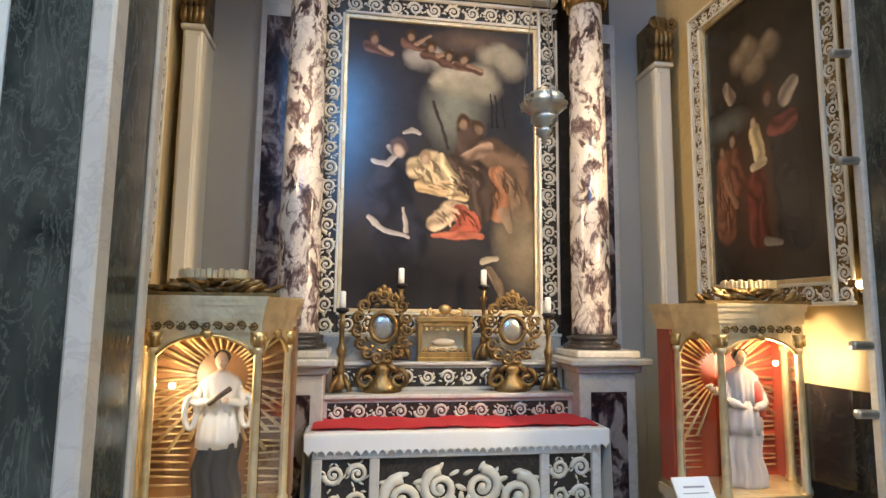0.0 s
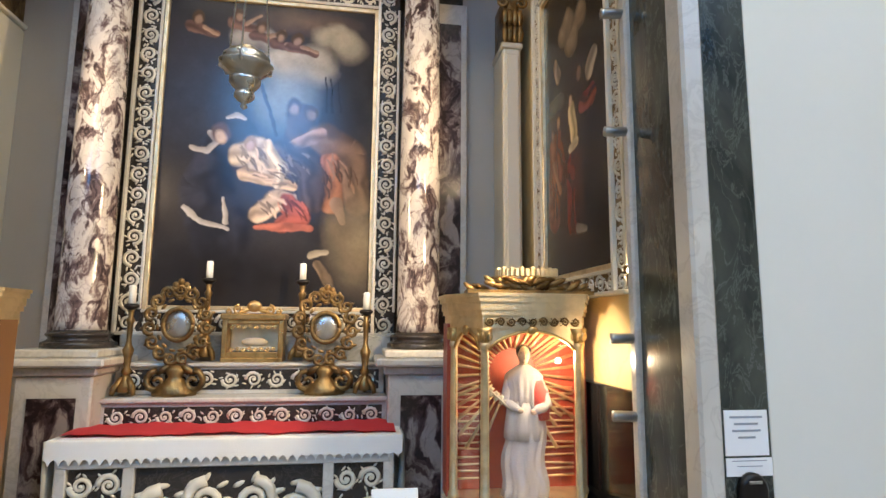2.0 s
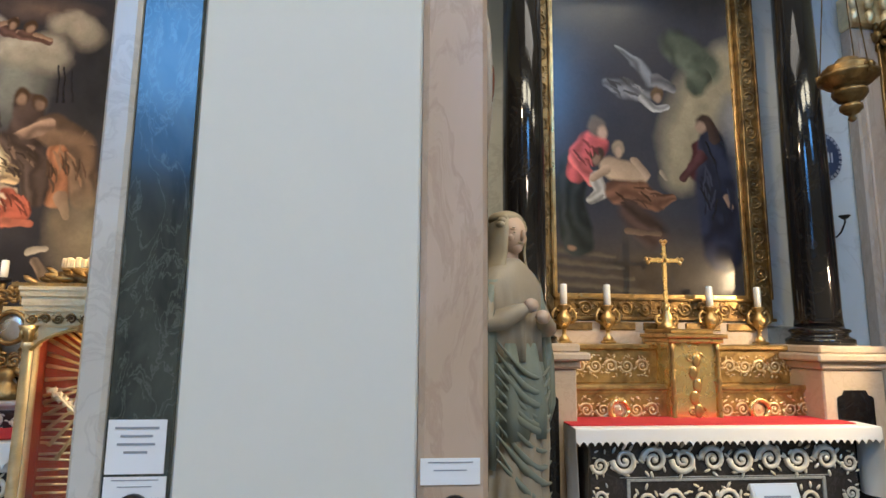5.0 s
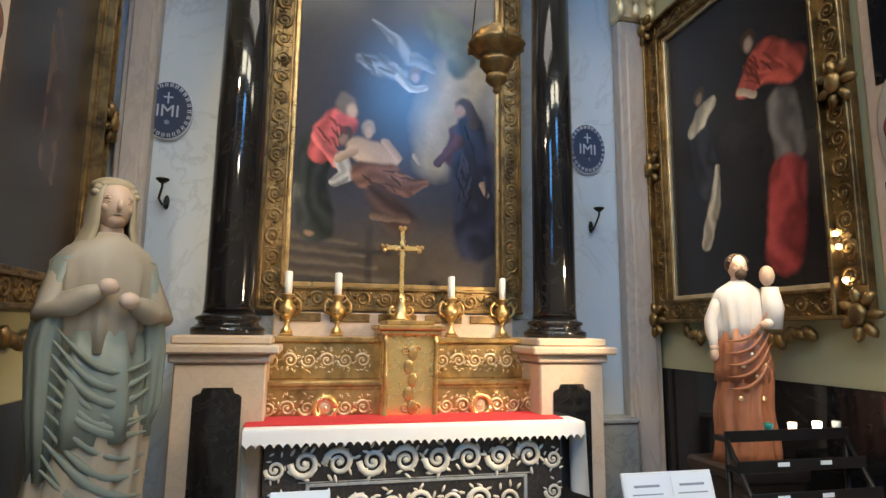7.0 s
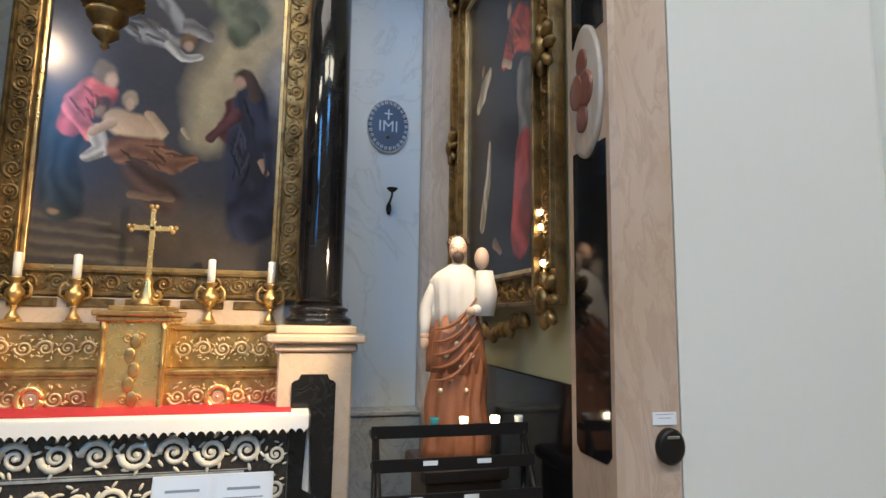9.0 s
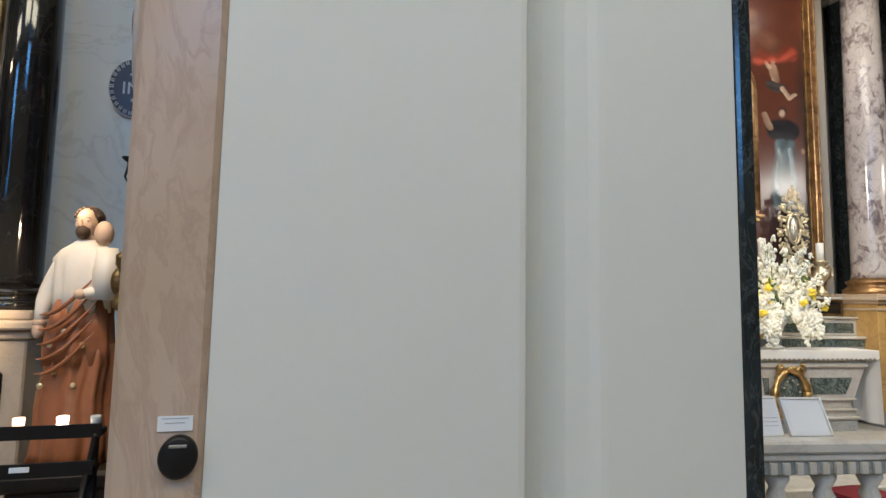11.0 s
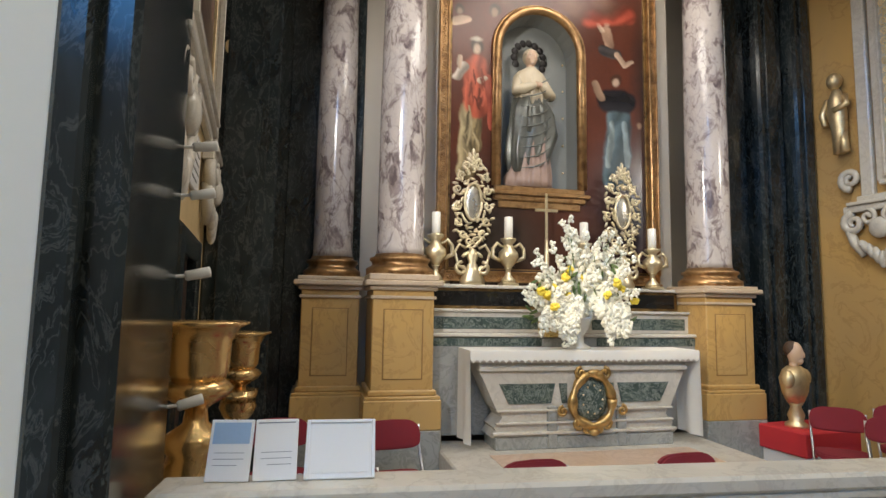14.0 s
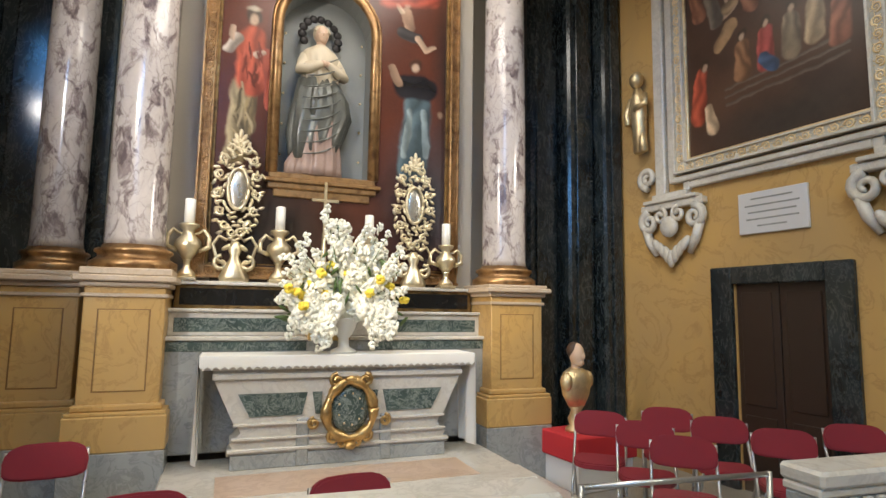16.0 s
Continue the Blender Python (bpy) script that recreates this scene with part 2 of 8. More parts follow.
    def puffs(self, x, y, spread, r, n, col):
        for k in range(n):
            a = self.rng.random() * 6.28
            q, rr = self.rng.random() ** 0.5, r * (0.6 + 0.6 * self.rng.random())
            px, py = x + spread * q * math.cos(a), y + spread * 0.35 * q * math.sin(a)
            self.dab(px + rr * 0.15, py + rr * 0.2, rr, rr * 0.8, [v * 0.6 for v in col], 0.6, amount=0.8)
            self.dab(px, py, rr * 0.85, rr * 0.7, col, 0.8, amount=0.8)


def laid_canvas(name, p, rough=0.19, hole=None):
    """The painted grid as a mesh with a colour layer, under a varnished oil material."""
    m, nt, b = nodes_of(name)
    at = nt.nodes.new("ShaderNodeVertexColor")
    at.layer_name = "paint"
    v = coords(nt)
    stroke = noise_tex(nt, v, 22.0, 5, 1.4)
    weave = noise_tex(nt, v, 240.0, 2)
    col = mixc(nt, stroke.outputs[0], mixc(nt, 0.3, at.outputs[0], (0.012, 0.01, 0.009)), at.outputs[0])
    nt.links.new(col, b.inputs["Base Color"])
    b.inputs["Roughness"].default_value, b.inputs["IOR"].default_value = rough, 1.45
    bump(nt, b, mixc(nt, 0.3, stroke.outputs[0], weave.outputs[0]), 0.12, 0.004)
    nx, nz = p.nx, p.nz
    xs, zs = (p.gx / 100 - 0.5) * p.w, p.h / 2 - p.gz / 100 * p.w
    co = np.stack([xs, np.full_like(xs, -0.012), zs], -1).reshape(-1, 3)
    k = (np.arange(nz - 1)[:, None] * nx + np.arange(nx - 1)[None, :]).reshape(-1)
    quads = np.stack([k, k + nx, k + nx + 1, k + 1], -1)
    if hole is not None:
        quads = quads[~hole(xs, zs).reshape(-1)[quads].any(axis=1)]
    me = bpy.data.meshes.new("canvas")
    me.from_pydata(co.tolist(), [], quads.tolist())
    layer = me.color_attributes.new("paint", "FLOAT_COLOR", "POINT")
    rgba = np.concatenate([p.c.reshape(-1, 3), np.ones((nx * nz, 1))], -1)
    layer.data.foreach_set("color", rgba.astype(np.float32).ravel())
    me.materials.append(m)
    me.update()
    return me


FLESH, FLESH_DIM, UMBER, NIGHT = (0.5, 0.35, 0.25), (0.28, 0.18, 0.12), (0.06, 0.035, 0.02), (0.014, 0.013, 0.016)


def paint_martyr():
    p = Paint(1.52, 2.31, (0.018, 0.018, 0.024), (0.045, 0.04, 0.042), 11)
    # bluish dab on the left: reflected window light put into the paint
    p.dab(12, 32, 34, 40, (0.028, 0.036, 0.06), 0.9)
    p.dab(56, 31, 20, 26, (0.17, 0.175, 0.15), 0.7)
    p.dab(66, 5, 30, 8, (0.13, 0.09, 0.07), 0.9)
    p.dab(93, 30, 14, 34, (0.02, 0.02, 0.022), 0.5)
    p.puffs(60, 19, 17, 11, 9, (0.4, 0.36, 0.28))
    p.puffs(82, 11, 10, 9, 6, (0.34, 0.3, 0.23))
    p.puffs(40, 12, 9, 9, 5, (0.36, 0.33, 0.3))
    for x, y, t in ((36, 7, 30), (47, 11, -20), (56, 13, 15), (64, 14, -35), (16, 9, 40)):
        p.drape([(x - 6, y, 3), (x + 6, y + 2, 2.2)], (0.11, 0.06, 0.045), 4)
        p.head(x - 3, y - 2.5, 3.0, FLESH_DIM, UMBER)
        p.drape([(x, y, 1.3), (x + 7, y + 3 * math.sin(t), 0.9)], FLESH_DIM)
    p.drape([(45, 28, 0.9), (53, 45, 0.9)], (0.04, 0.032, 0.03), soft=0.6)
    for x in (76, 79, 83):
        p.drape([(x, 24 + 0.2 * (x - 76), 0.5), (x + 1, 36, 0.7)], NIGHT, soft=0.6)
    # men in the half-dark
    p.drape([(64, 38, 7), (66, 52, 9)], (0.06, 0.04, 0.032), 5)
    p.head(61, 35.5, 4.0, FLESH_DIM, UMBER)
    p.head(69, 37, 3.6, (0.2, 0.13, 0.09), UMBER)
    p.drape([(76, 45, 8), (88, 50, 9), (94, 66, 7)], (0.15, 0.095, 0.06), 6)
    p.drape([(80, 53, 5), (81, 66, 5.5)], (0.3, 0.13, 0.065), 5)
    p.drape([(83, 66, 3), (86, 72, 2)], FLESH_DIM)
    p.drape([(74, 44, 3.4), (64, 47, 3), (54, 50, 2)], (0.26, 0.17, 0.12), 3)
    p.drape([(58, 50, 7), (70, 58, 8), (72, 66, 6)], (0.075, 0.05, 0.038), 7)
    # dark-veiled figure
    p.drape([(26, 50, 8), (22, 64, 13), (30, 78, 15)], (0.022, 0.023, 0.034), 4)
    p.drape([(14, 50, 1.2), (20, 51, 1.6), (25, 48, 1.6), (22, 45, 1.4)], (0.34, 0.31, 0.3))
    p.head(27, 46, 4.6, (0.56, 0.42, 0.33), (0.09, 0.06, 0.06))
    p.drape([(30, 40, 0.9), (34, 39, 1.6), (38, 40, 1.0)], (0.36, 0.32, 0.29))
    # kneeling figure in cream over a red cloth
    p.drape([(36, 52, 6), (44, 50, 7), (47, 56, 7)], (0.5, 0.38, 0.23), 7)
    p.drape([(39, 58, 3.5), (52, 60, 3), (62, 62, 2.4)], (0.48, 0.33, 0.18), 5)
    p.drape([(50, 48, 2.5), (57, 55, 3.2), (54, 61, 2.4)], (0.58, 0.45, 0.27), 4)
    p.strokes(42, 53, 7, 3.5, (0.5, 0.37, 0.22), 18, 6, 65)
    p.strokes(54, 59, 8, 3, (0.48, 0.33, 0.19), 12, 6, 20)
    p.head(41, 48.5, 3.2, FLESH, (0.3, 0.2, 0.12))
    p.drape([(46, 71, 4.5), (55, 66, 5.5), (62, 66, 3)], (0.46, 0.34, 0.23), 6)
    p.drape([(60, 67, 4.5), (66, 71, 6), (58, 74, 4)], (0.34, 0.085, 0.05), 6)
    p.strokes(52, 68, 7, 3, (0.48, 0.35, 0.24), 12, 5, 50)
    p.strokes(64, 70, 7, 3, (0.34, 0.09, 0.055), 12, 6, 40)
    p.strokes(84, 58, 9, 7, (0.19, 0.11, 0.065), 20, 7, 75)
    p.strokes(62, 54, 9, 6, (0.13, 0.085, 0.06), 16, 5, 70)
    p.drape([(46, 75.5, 1.6), (60, 74.5, 2.4), (72, 74.5, 1.6)], (0.42, 0.13, 0.08), 3)
    # fallen pale linen, mist and the dark foot of the picture
    p.drape([(13, 70, 1.2), (20, 74, 1.6), (32, 76, 1.0)], (0.38, 0.35, 0.34))
    p.drape([(30, 66, 0.8), (31, 74, 1.4)], (0.42, 0.38, 0.35))
    p.dab(40, 90, 52, 20, NIGHT, 0.8)
    p.dab(94, 79, 18, 30, (0.24, 0.19, 0.125), 1.0)
    p.dab(82, 74, 7, 12, (0.18, 0.14, 0.09), 1.0, amount=0.7)
    p.drape([(73, 83, 1.8), (79, 82, 1.8)], (0.36, 0.31, 0.24))
    p.drape([(76, 86, 2), (82, 95, 2.4)], (0.16, 0.115, 0.08), 3)
    return laid_canvas("oil_painting_dark", p, 0.14)


def paint_charity():
    p = Paint(1.46, 2.85, (0.035, 0.04, 0.055), (0.06, 0.06, 0.07), 12)
    p.dab(90, 14, 40, 22, (0.05, 0.045, 0.04), 0.8)
    p.drape([(100, 34, 13), (84, 45, 17), (72, 58, 15), (68, 68, 10)], (0.34, 0.29, 0.19), soft=0.8, light=0.1)
    p.dab(101, 52, 12, 20, (0.26, 0.25, 0.24), 0.8)
    p.drape([(70, 30, 10), (84, 36, 11), (80, 42, 6)], (0.085, 0.1, 0.07), 4, soft=0.5)
    p.dab(50, 96, 80, 34, (0.065, 0.053, 0.042), 0.7)
    for k in range(4):
        p.drape([(-4, 88 + 3 * k, 2.4), (30 + 5 * k, 90 + 3 * k, 1.2)], (0.1, 0.082, 0.062), soft=0.9)
    # winged figure
    p.drape([(54, 41, 3.5), (48, 36, 3.2), (35, 31.5, 1.0)], (0.19, 0.2, 0.22), 3, soft=0.5)
    p.drape([(58, 41, 4), (66, 43, 2.5)], (0.17, 0.17, 0.18), 3)
    p.drape([(30, 42, 2.5), (40, 43.5, 6), (52, 45, 4)], (0.17, 0.175, 0.19), 6, soft=0.6)
    p.drape([(50, 46, 2.6), (56, 49, 2.4), (63, 48.5, 1.8)], (0.34, 0.34, 0.34), 3)
    p.strokes(40, 43, 9, 2.5, (0.2, 0.2, 0.21), 14, 6, 40)
    p.head(58, 45.2, 3.6, (0.34, 0.24, 0.18), (0.13, 0.085, 0.05))
    # woman in a red bodice
    p.drape([(10, 66, 8), (8, 76, 9), (12, 86, 9)], (0.028, 0.034, 0.032), 5)
    p.drape([(21, 60, 8.5), (15, 63, 7), (11, 68, 5)], (0.5, 0.105, 0.1), 4)
    p.drape([(12, 64, 4.5), (20, 70, 3)], (0.58, 0.14, 0.13), 3)
    p.drape([(20, 70, 2.4), (25, 73, 1.8)], FLESH)
    p.head(25, 55.5, 5.0, (0.5, 0.36, 0.27), (0.17, 0.14, 0.11), 1)
    # half-naked man leaning back under a brown cloth
    p.drape([(22, 69, 4), (25, 73, 4), (19, 75, 2)], (0.44, 0.41, 0.36), 5)
    p.drape([(30, 66, 6), (40, 68, 8), (46, 68, 5)], (0.5, 0.36, 0.24), soft=0.35)
    p.drape([(28, 67, 2.6), (20, 69, 2.2)], (0.48, 0.34, 0.23))
    p.drape([(44, 64, 2.6), (50, 68, 2.2)], (0.46, 0.33, 0.23))
    p.head(23, 63.5, 4.0, FLESH_DIM, UMBER)
    p.head(34.5, 61.5, 3.8, (0.44, 0.31, 0.22), (0.3, 0.24, 0.17))
    p.drape([(33, 73, 7), (44, 73, 8), (54, 76, 5), (63, 74, 2)], (0.2, 0.095, 0.055), 6)
    p.strokes(45, 74, 11, 2.5, (0.2, 0.1, 0.06), 14, 8, 25)
    p.strokes(17, 62, 6, 3, (0.5, 0.11, 0.1), 10, 6, 60)
    p.drape([(40, 78, 7), (52, 84, 8)], (0.075, 0.045, 0.036), 5, soft=0.6)
    p.drape([(38, 83, 1.8), (55, 84, 1.4)], (0.15, 0.1, 0.07))
    # standing man in a dark blue mantle
    p.drape([(80, 60, 5), (79, 66, 7)], (0.075, 0.024, 0.026), 4)
    p.drape([(86, 58, 7.5), (88, 70, 12), (90, 88, 12)], (0.02, 0.023, 0.042), 5)
    p.drape([(80, 62, 3.4), (70, 68.5, 2.0)], (0.07, 0.026, 0.028), 3)
    p.drape([(94, 73, 1.8), (96, 76, 1.4)], FLESH_DIM)
    p.drape([(58, 67, 1.4), (61, 69, 1.4)], (0.34, 0.28, 0.2))
    p.strokes(88, 72, 8, 12, (0.03, 0.034, 0.055), 18, 12, 85)
    p.head(82, 53.5, 4.6, (0.36, 0.24, 0.17), (0.05, 0.03, 0.022), -1)
    p.drape([(86, 53, 3), (88, 57, 3)], (0.05, 0.03, 0.022))
    p.dab(9, 88, 3, 2, FLESH_DIM, 0.6)
    return laid_canvas("oil_painting_charity", p, 0.17)


def paint_altarpiece():
    w, h = 2.34, 3.9
    p = Paint(w, h, (0.075, 0.024, 0.015), (0.17, 0.048, 0.027), 13, 0.011)
    p.dab(20, 92, 60, 50, (0.04, 0.028, 0.022), 0.8)
    p.dab(92, 82, 30, 50, (0.04, 0.045, 0.055), 0.9)
    p.dab(102, 45, 10, 60, (0.03, 0.022, 0.02), 0.8)
    # left: red dalmatic over a cream alb
    p.drape([(10, 56, 6), (8, 73, 5)], (0.34, 0.27, 0.15), 6)
    p.drape([(13.5, 57, 2.4), (13, 67, 2.4)], (0.24, 0.18, 0.09), 3)
    p.drape([(12.5, 43, 6.2), (12.5, 54, 7)], (0.4, 0.085, 0.045), 5)
    p.drape([(18, 46, 2.4), (20.5, 60, 1.6)], (0.34, 0.075, 0.045), 2)
    p.drape([(6, 43, 2.6), (3, 46, 2.4)], (0.44, 0.36, 0.29), 3)
    p.drape([(4, 43, 1.2), (4.5, 40.5, 1.2)], FLESH)
    p.drape([(17, 46, 1.4), (14, 47, 1.4)], FLESH)
    p.strokes(12.5, 49, 4.5, 5, (0.4, 0.09, 0.05), 14, 7, 85)
    p.strokes(9.5, 64, 3.5, 7, (0.32, 0.25, 0.14), 12, 9, 85)
    p.strokes(85, 62, 5, 8, (0.11, 0.15, 0.165), 14, 9, 85)
    p.head(12, 37.5, 3.4, FLESH, (0.05, 0.03, 0.02))
    p.dab(12, 35, 4.2, 1.6, (0.5, 0.42, 0.32), 0.6)
    # right: black cape over a blue-grey habit
    p.drape([(86, 54, 7), (84, 72, 7)], (0.09, 0.13, 0.145), 7)
    p.drape([(82, 56, 1.8), (80, 68, 1.6)], (0.22, 0.27, 0.27), 2)
    p.drape([(89, 56, 1.8), (90, 68, 1.4)], (0.2, 0.25, 0.26), 2)
    p.drape([(80, 49, 6), (90, 49, 6)], (0.016, 0.015, 0.018), 3)
    p.drape([(77, 48, 2), (74, 43.5, 1.5)], FLESH_DIM)
    p.head(85.5, 43, 3.2, FLESH, (0.08, 0.035, 0.022))
    p.dab(97, 56, 2, 2, FLESH_DIM, 0.6)
    # cherubs
    p.drape([(80, 27, 2.6), (82, 31, 2.8)], (0.46, 0.28, 0.19), 2)
    p.head(80.5, 24.5, 2.4, FLESH, UMBER)
    p.drape([(78, 27, 1.3), (75, 24, 1.0)], FLESH)
    p.drape([(78, 33, 2.6), (86, 34, 2.6)], (0.05, 0.045, 0.045), 3)
    p.drape([(86, 34, 1.6), (90, 37, 1.5), (94, 36, 1.0)], FLESH)
    p.drape([(70, 24, 4), (92, 21, 5)], (0.33, 0.06, 0.035), 5, soft=0.7)
    p.drape([(2, 30, 2.2), (9, 29, 1.6)], FLESH)
    p.head(4, 27, 2.4, FLESH_DIM, UMBER)
    p.head(21, 25.5, 2.6, FLESH_DIM, UMBER)
    p.puffs(50, 12, 40, 9, 12, (0.2, 0.085, 0.05))
    return laid_canvas("oil_altarpiece", p, 0.26, lambda x, z: (np.abs(x + 0.145) < 0.475) & (z > -1.1) & ((z < 0.5) | (np.hypot(x + 0.145, z - 0.5) < 0.475)))


def paint_presentation():
    p = Paint(1.03, 1.95, (0.022, 0.017, 0.013), (0.05, 0.038, 0.026), 14)
    p.dab(42, 68, 48, 62, (0.085, 0.042, 0.026), 0.9)
    p.puffs(48, 22, 18, 12, 8, (0.27, 0.2, 0.13))
    p.drape([(20, 28, 4), (26, 33, 5)], (0.24, 0.18, 0.13), 4)
    p.dab(20, 42, 26, 12, (0.12, 0.12, 0.1), 0.8)
    p.drape([(18, 57, 12), (14, 80, 11)], (0.2, 0.085, 0.045), 5)
    p.strokes(17, 68, 9, 10, (0.22, 0.1, 0.055), 16, 14, 85)
    p.drape([(14, 62, 2.5), (26, 72, 2.5)], (0.28, 0.15, 0.085))
    p.drape([(26, 54, 6), (30, 66, 7)], (0.15, 0.06, 0.035), 4)
    p.head(13, 51, 5, FLESH_DIM, UMBER)
    p.head(25, 48.5, 5, FLESH_DIM, UMBER)
    p.drape([(46, 66, 9), (46, 84, 10)], (0.12, 0.035, 0.024), 6)
    p.drape([(46, 49, 6), (50, 57, 6)], (0.52, 0.4, 0.22), 5)
    p.drape([(44, 61, 3), (54, 60, 3)], (0.5, 0.4, 0.26), 3)
    p.head(45, 45, 4.5, FLESH, UMBER)
    p.drape([(72, 52, 13), (76, 84, 15)], (0.02, 0.016, 0.014), 4)
    p.drape([(64, 50, 6), (76, 50, 7)], (0.15, 0.045, 0.035), 4)
    p.drape([(74, 42, 6), (80, 39, 5)], (0.3, 0.24, 0.18), 4)
    p.head(60, 39, 6, (0.16, 0.1, 0.07), UMBER)
    p.drape([(52, 87, 3), (64, 88, 2)], (0.2, 0.17, 0.14))
    return laid_canvas("oil_side_one", p, 0.25)


def paint_brown(name, seed):
    p = Paint(1.03, 1.95, (0.03, 0.02, 0.013), (0.075, 0.045, 0.028), seed)
    p.drape([(60, 30, 7), (68, 52, 9), (62, 80, 10)], (0.12, 0.06, 0.035), 6)
    p.drape([(62, 34, 3), (70, 46, 2.6), (66, 56, 2.4)], (0.36, 0.25, 0.18))
    p.drape([(64, 62, 2.6), (70, 78, 2.4)], (0.34, 0.24, 0.17))
    p.head(62, 27, 5, FLESH_DIM, UMBER)
    p.drape([(30, 45, 9), (26, 75, 11)], (0.08, 0.045, 0.03), 5)
    p.drape([(58, 88, 4), (78, 86, 3)], (0.3, 0.23, 0.17), 3)
    return laid_canvas(name, p, 0.25)


def paint_bishops():
    p = Paint(1.3, 2.0, (0.01, 0.009, 0.009), (0.028, 0.022, 0.02), 16)
    p.drape([(25, 44, 8), (30, 62, 9)], (0.035, 0.035, 0.038), 5)
    p.drape([(20, 42, 4), (27, 38, 6), (35, 35, 4)], (0.5, 0.44, 0.33), 3)
    p.head(26, 31, 4.6, FLESH_DIM, UMBER)
    p.drape([(37, 58, 2), (34, 70, 4), (26, 83, 4)], (0.5, 0.43, 0.32), 3)
    p.drape([(58, 37, 5), (72, 31, 11), (86, 36, 9)], (0.42, 0.075, 0.05), 5)
    p.drape([(56, 37, 2.4), (64, 40, 2)], FLESH)
    p.strokes(72, 33, 12, 4, (0.42, 0.08, 0.055), 16, 9, 50)
    p.strokes(79, 78, 7, 10, (0.3, 0.05, 0.045), 16, 12, 85)
    p.head(63, 22, 5, (0.4, 0.28, 0.2), UMBER)
    p.drape([(80, 47, 9), (82, 60, 9)], (0.15, 0.135, 0.12), 5)
    p.drape([(80, 68, 10), (76, 90, 11)], (0.32, 0.05, 0.045), 6)
    p.drape([(45, 90, 3), (52, 93, 2)], FLESH_DIM)
    return laid_canvas("oil_side_three", p, 0.25)


def paint_dusk():
    p = Paint(1.3, 2.0, (0.014, 0.01, 0.008), (0.04, 0.026, 0.018), 17)
    p.drape([(66, 35, 8), (70, 70, 12)], (0.07, 0.042, 0.028), 5)
    p.drape([(30, 45, 8), (28, 75, 12)], (0.05, 0.032, 0.022), 5)
    return laid_canvas("oil_side_four", p, 0.25)


def paint_crowd(name, seed):
    p = Paint(1.72, 2.6, (0.045, 0.025, 0.017), (0.12, 0.06, 0.036), seed, 0.009)
    p.dab(60, 95, 70, 22, (0.05, 0.038, 0.03), 0.8)
    for k in range(3):
        p.drape([(26, 77 + 3 * k, 1.0), (92, 73 + 3.5 * k, 1.0)], (0.13, 0.1, 0.075), soft=0.7)
    p.drape([(10, 66, 4), (6, 84, 6)], (0.42, 0.085, 0.045), 5)
    p.drape([(14, 82, 3), (16, 90, 5)], (0.5, 0.36, 0.24), 3)
    p.head(12, 64, 3.4, FLESH, UMBER)
    p.drape([(22, 58, 4), (30, 52, 5)], (0.36, 0.22, 0.11), 4)
    p.drape([(20, 48, 3), (34, 44, 2)], (0.4, 0.27, 0.18))
    for x, y, col in ((38, 62, (0.24, 0.12, 0.06)), (52, 61, (0.36, 0.07, 0.06)), (66, 60, (0.2, 0.15, 0.1)), (78, 58, (0.36, 0.26, 0.16)), (90, 62, (0.26, 0.1, 0.06))):
        p.drape([(x, y, 4.5), (x - 1, y + 11, 5.5)], col, 5)
        p.head(x, y - 4, 3.0, FLESH, UMBER)
    p.drape([(50, 70, 4), (55, 74, 4)], (0.05, 0.09, 0.17), 4)
    for k in range(9):
        x = 6 + 11 * k
        p.drape([(x, 30 + 7 * (k % 3), 4), (x + 4, 42 + 5 * (k % 2), 5)], ((0.26, 0.11, 0.06), (0.16, 0.13, 0.1), (0.3, 0.2, 0.11))[k % 3], 4)
        p.head(x, 26 + 7 * (k % 3), 2.8, FLESH, UMBER)
    p.puffs(50, 10, 40, 10, 10, (0.28, 0.2, 0.12))
    return laid_canvas(name, p, 0.35)


def glow(name, colour, strength):
    m, nt, b = nodes_of(name)
    b.inputs["Base Color"].default_value = (*colour, 1)
    b.inputs["Emission Color"].default_value = (*colour, 1)
    b.inputs["Emission Strength"].default_value = strength
    return m


PLASTER = plain("white_plaster", (0.72, 0.712, 0.64), 0.75, var=0.05, scale=1.4, bumpy=0.12, grain=25)
PLASTER_WARM = plain("ivory_stucco", (0.68, 0.62, 0.5), 0.6, var=0.08, scale=2.0)
STUCCO = plain("grey_beige_stucco", (0.42, 0.38, 0.32), 0.55, var=0.1, scale=2.0)
OCHRE = marble("ochre_scagliola", (0.55, 0.345, 0.12), (0.34, 0.2, 0.07), 1.6, 0.32, 0.35, 0.5, (0.47, 0.31, 0.13))
OCHRE_PALE = marble("pale_ochre_paint", (0.6, 0.46, 0.24), (0.42, 0.3, 0.14), 1.3, 0.5, 0.3, 0.4, (0.52, 0.39, 0.2))
GREEN_WALL = plain("olive_green_paint", (0.42, 0.4, 0.24), 0.6, var=0.1, scale=2.0)
BLUE_WALL = marble("pale_blue_marbling", (0.55, 0.6, 0.62), (0.36, 0.4, 0.43), 0.9, 0.4, 0.25, 0.5, (0.48, 0.54, 0.57))
PINK = marble("pink_marble", (0.52, 0.38, 0.27), (0.38, 0.25, 0.17), 1.8, 0.3, 0.6, 0.45, (0.6, 0.46, 0.37), (1.6, 1.6, 0.7))
PINK_GREY = marble("grey_pink_marble", (0.5, 0.43, 0.36), (0.3, 0.24, 0.2), 1.6, 0.4, 0.6, 0.4, (0.36, 0.31, 0.27), (1.6, 1.6, 0.6))
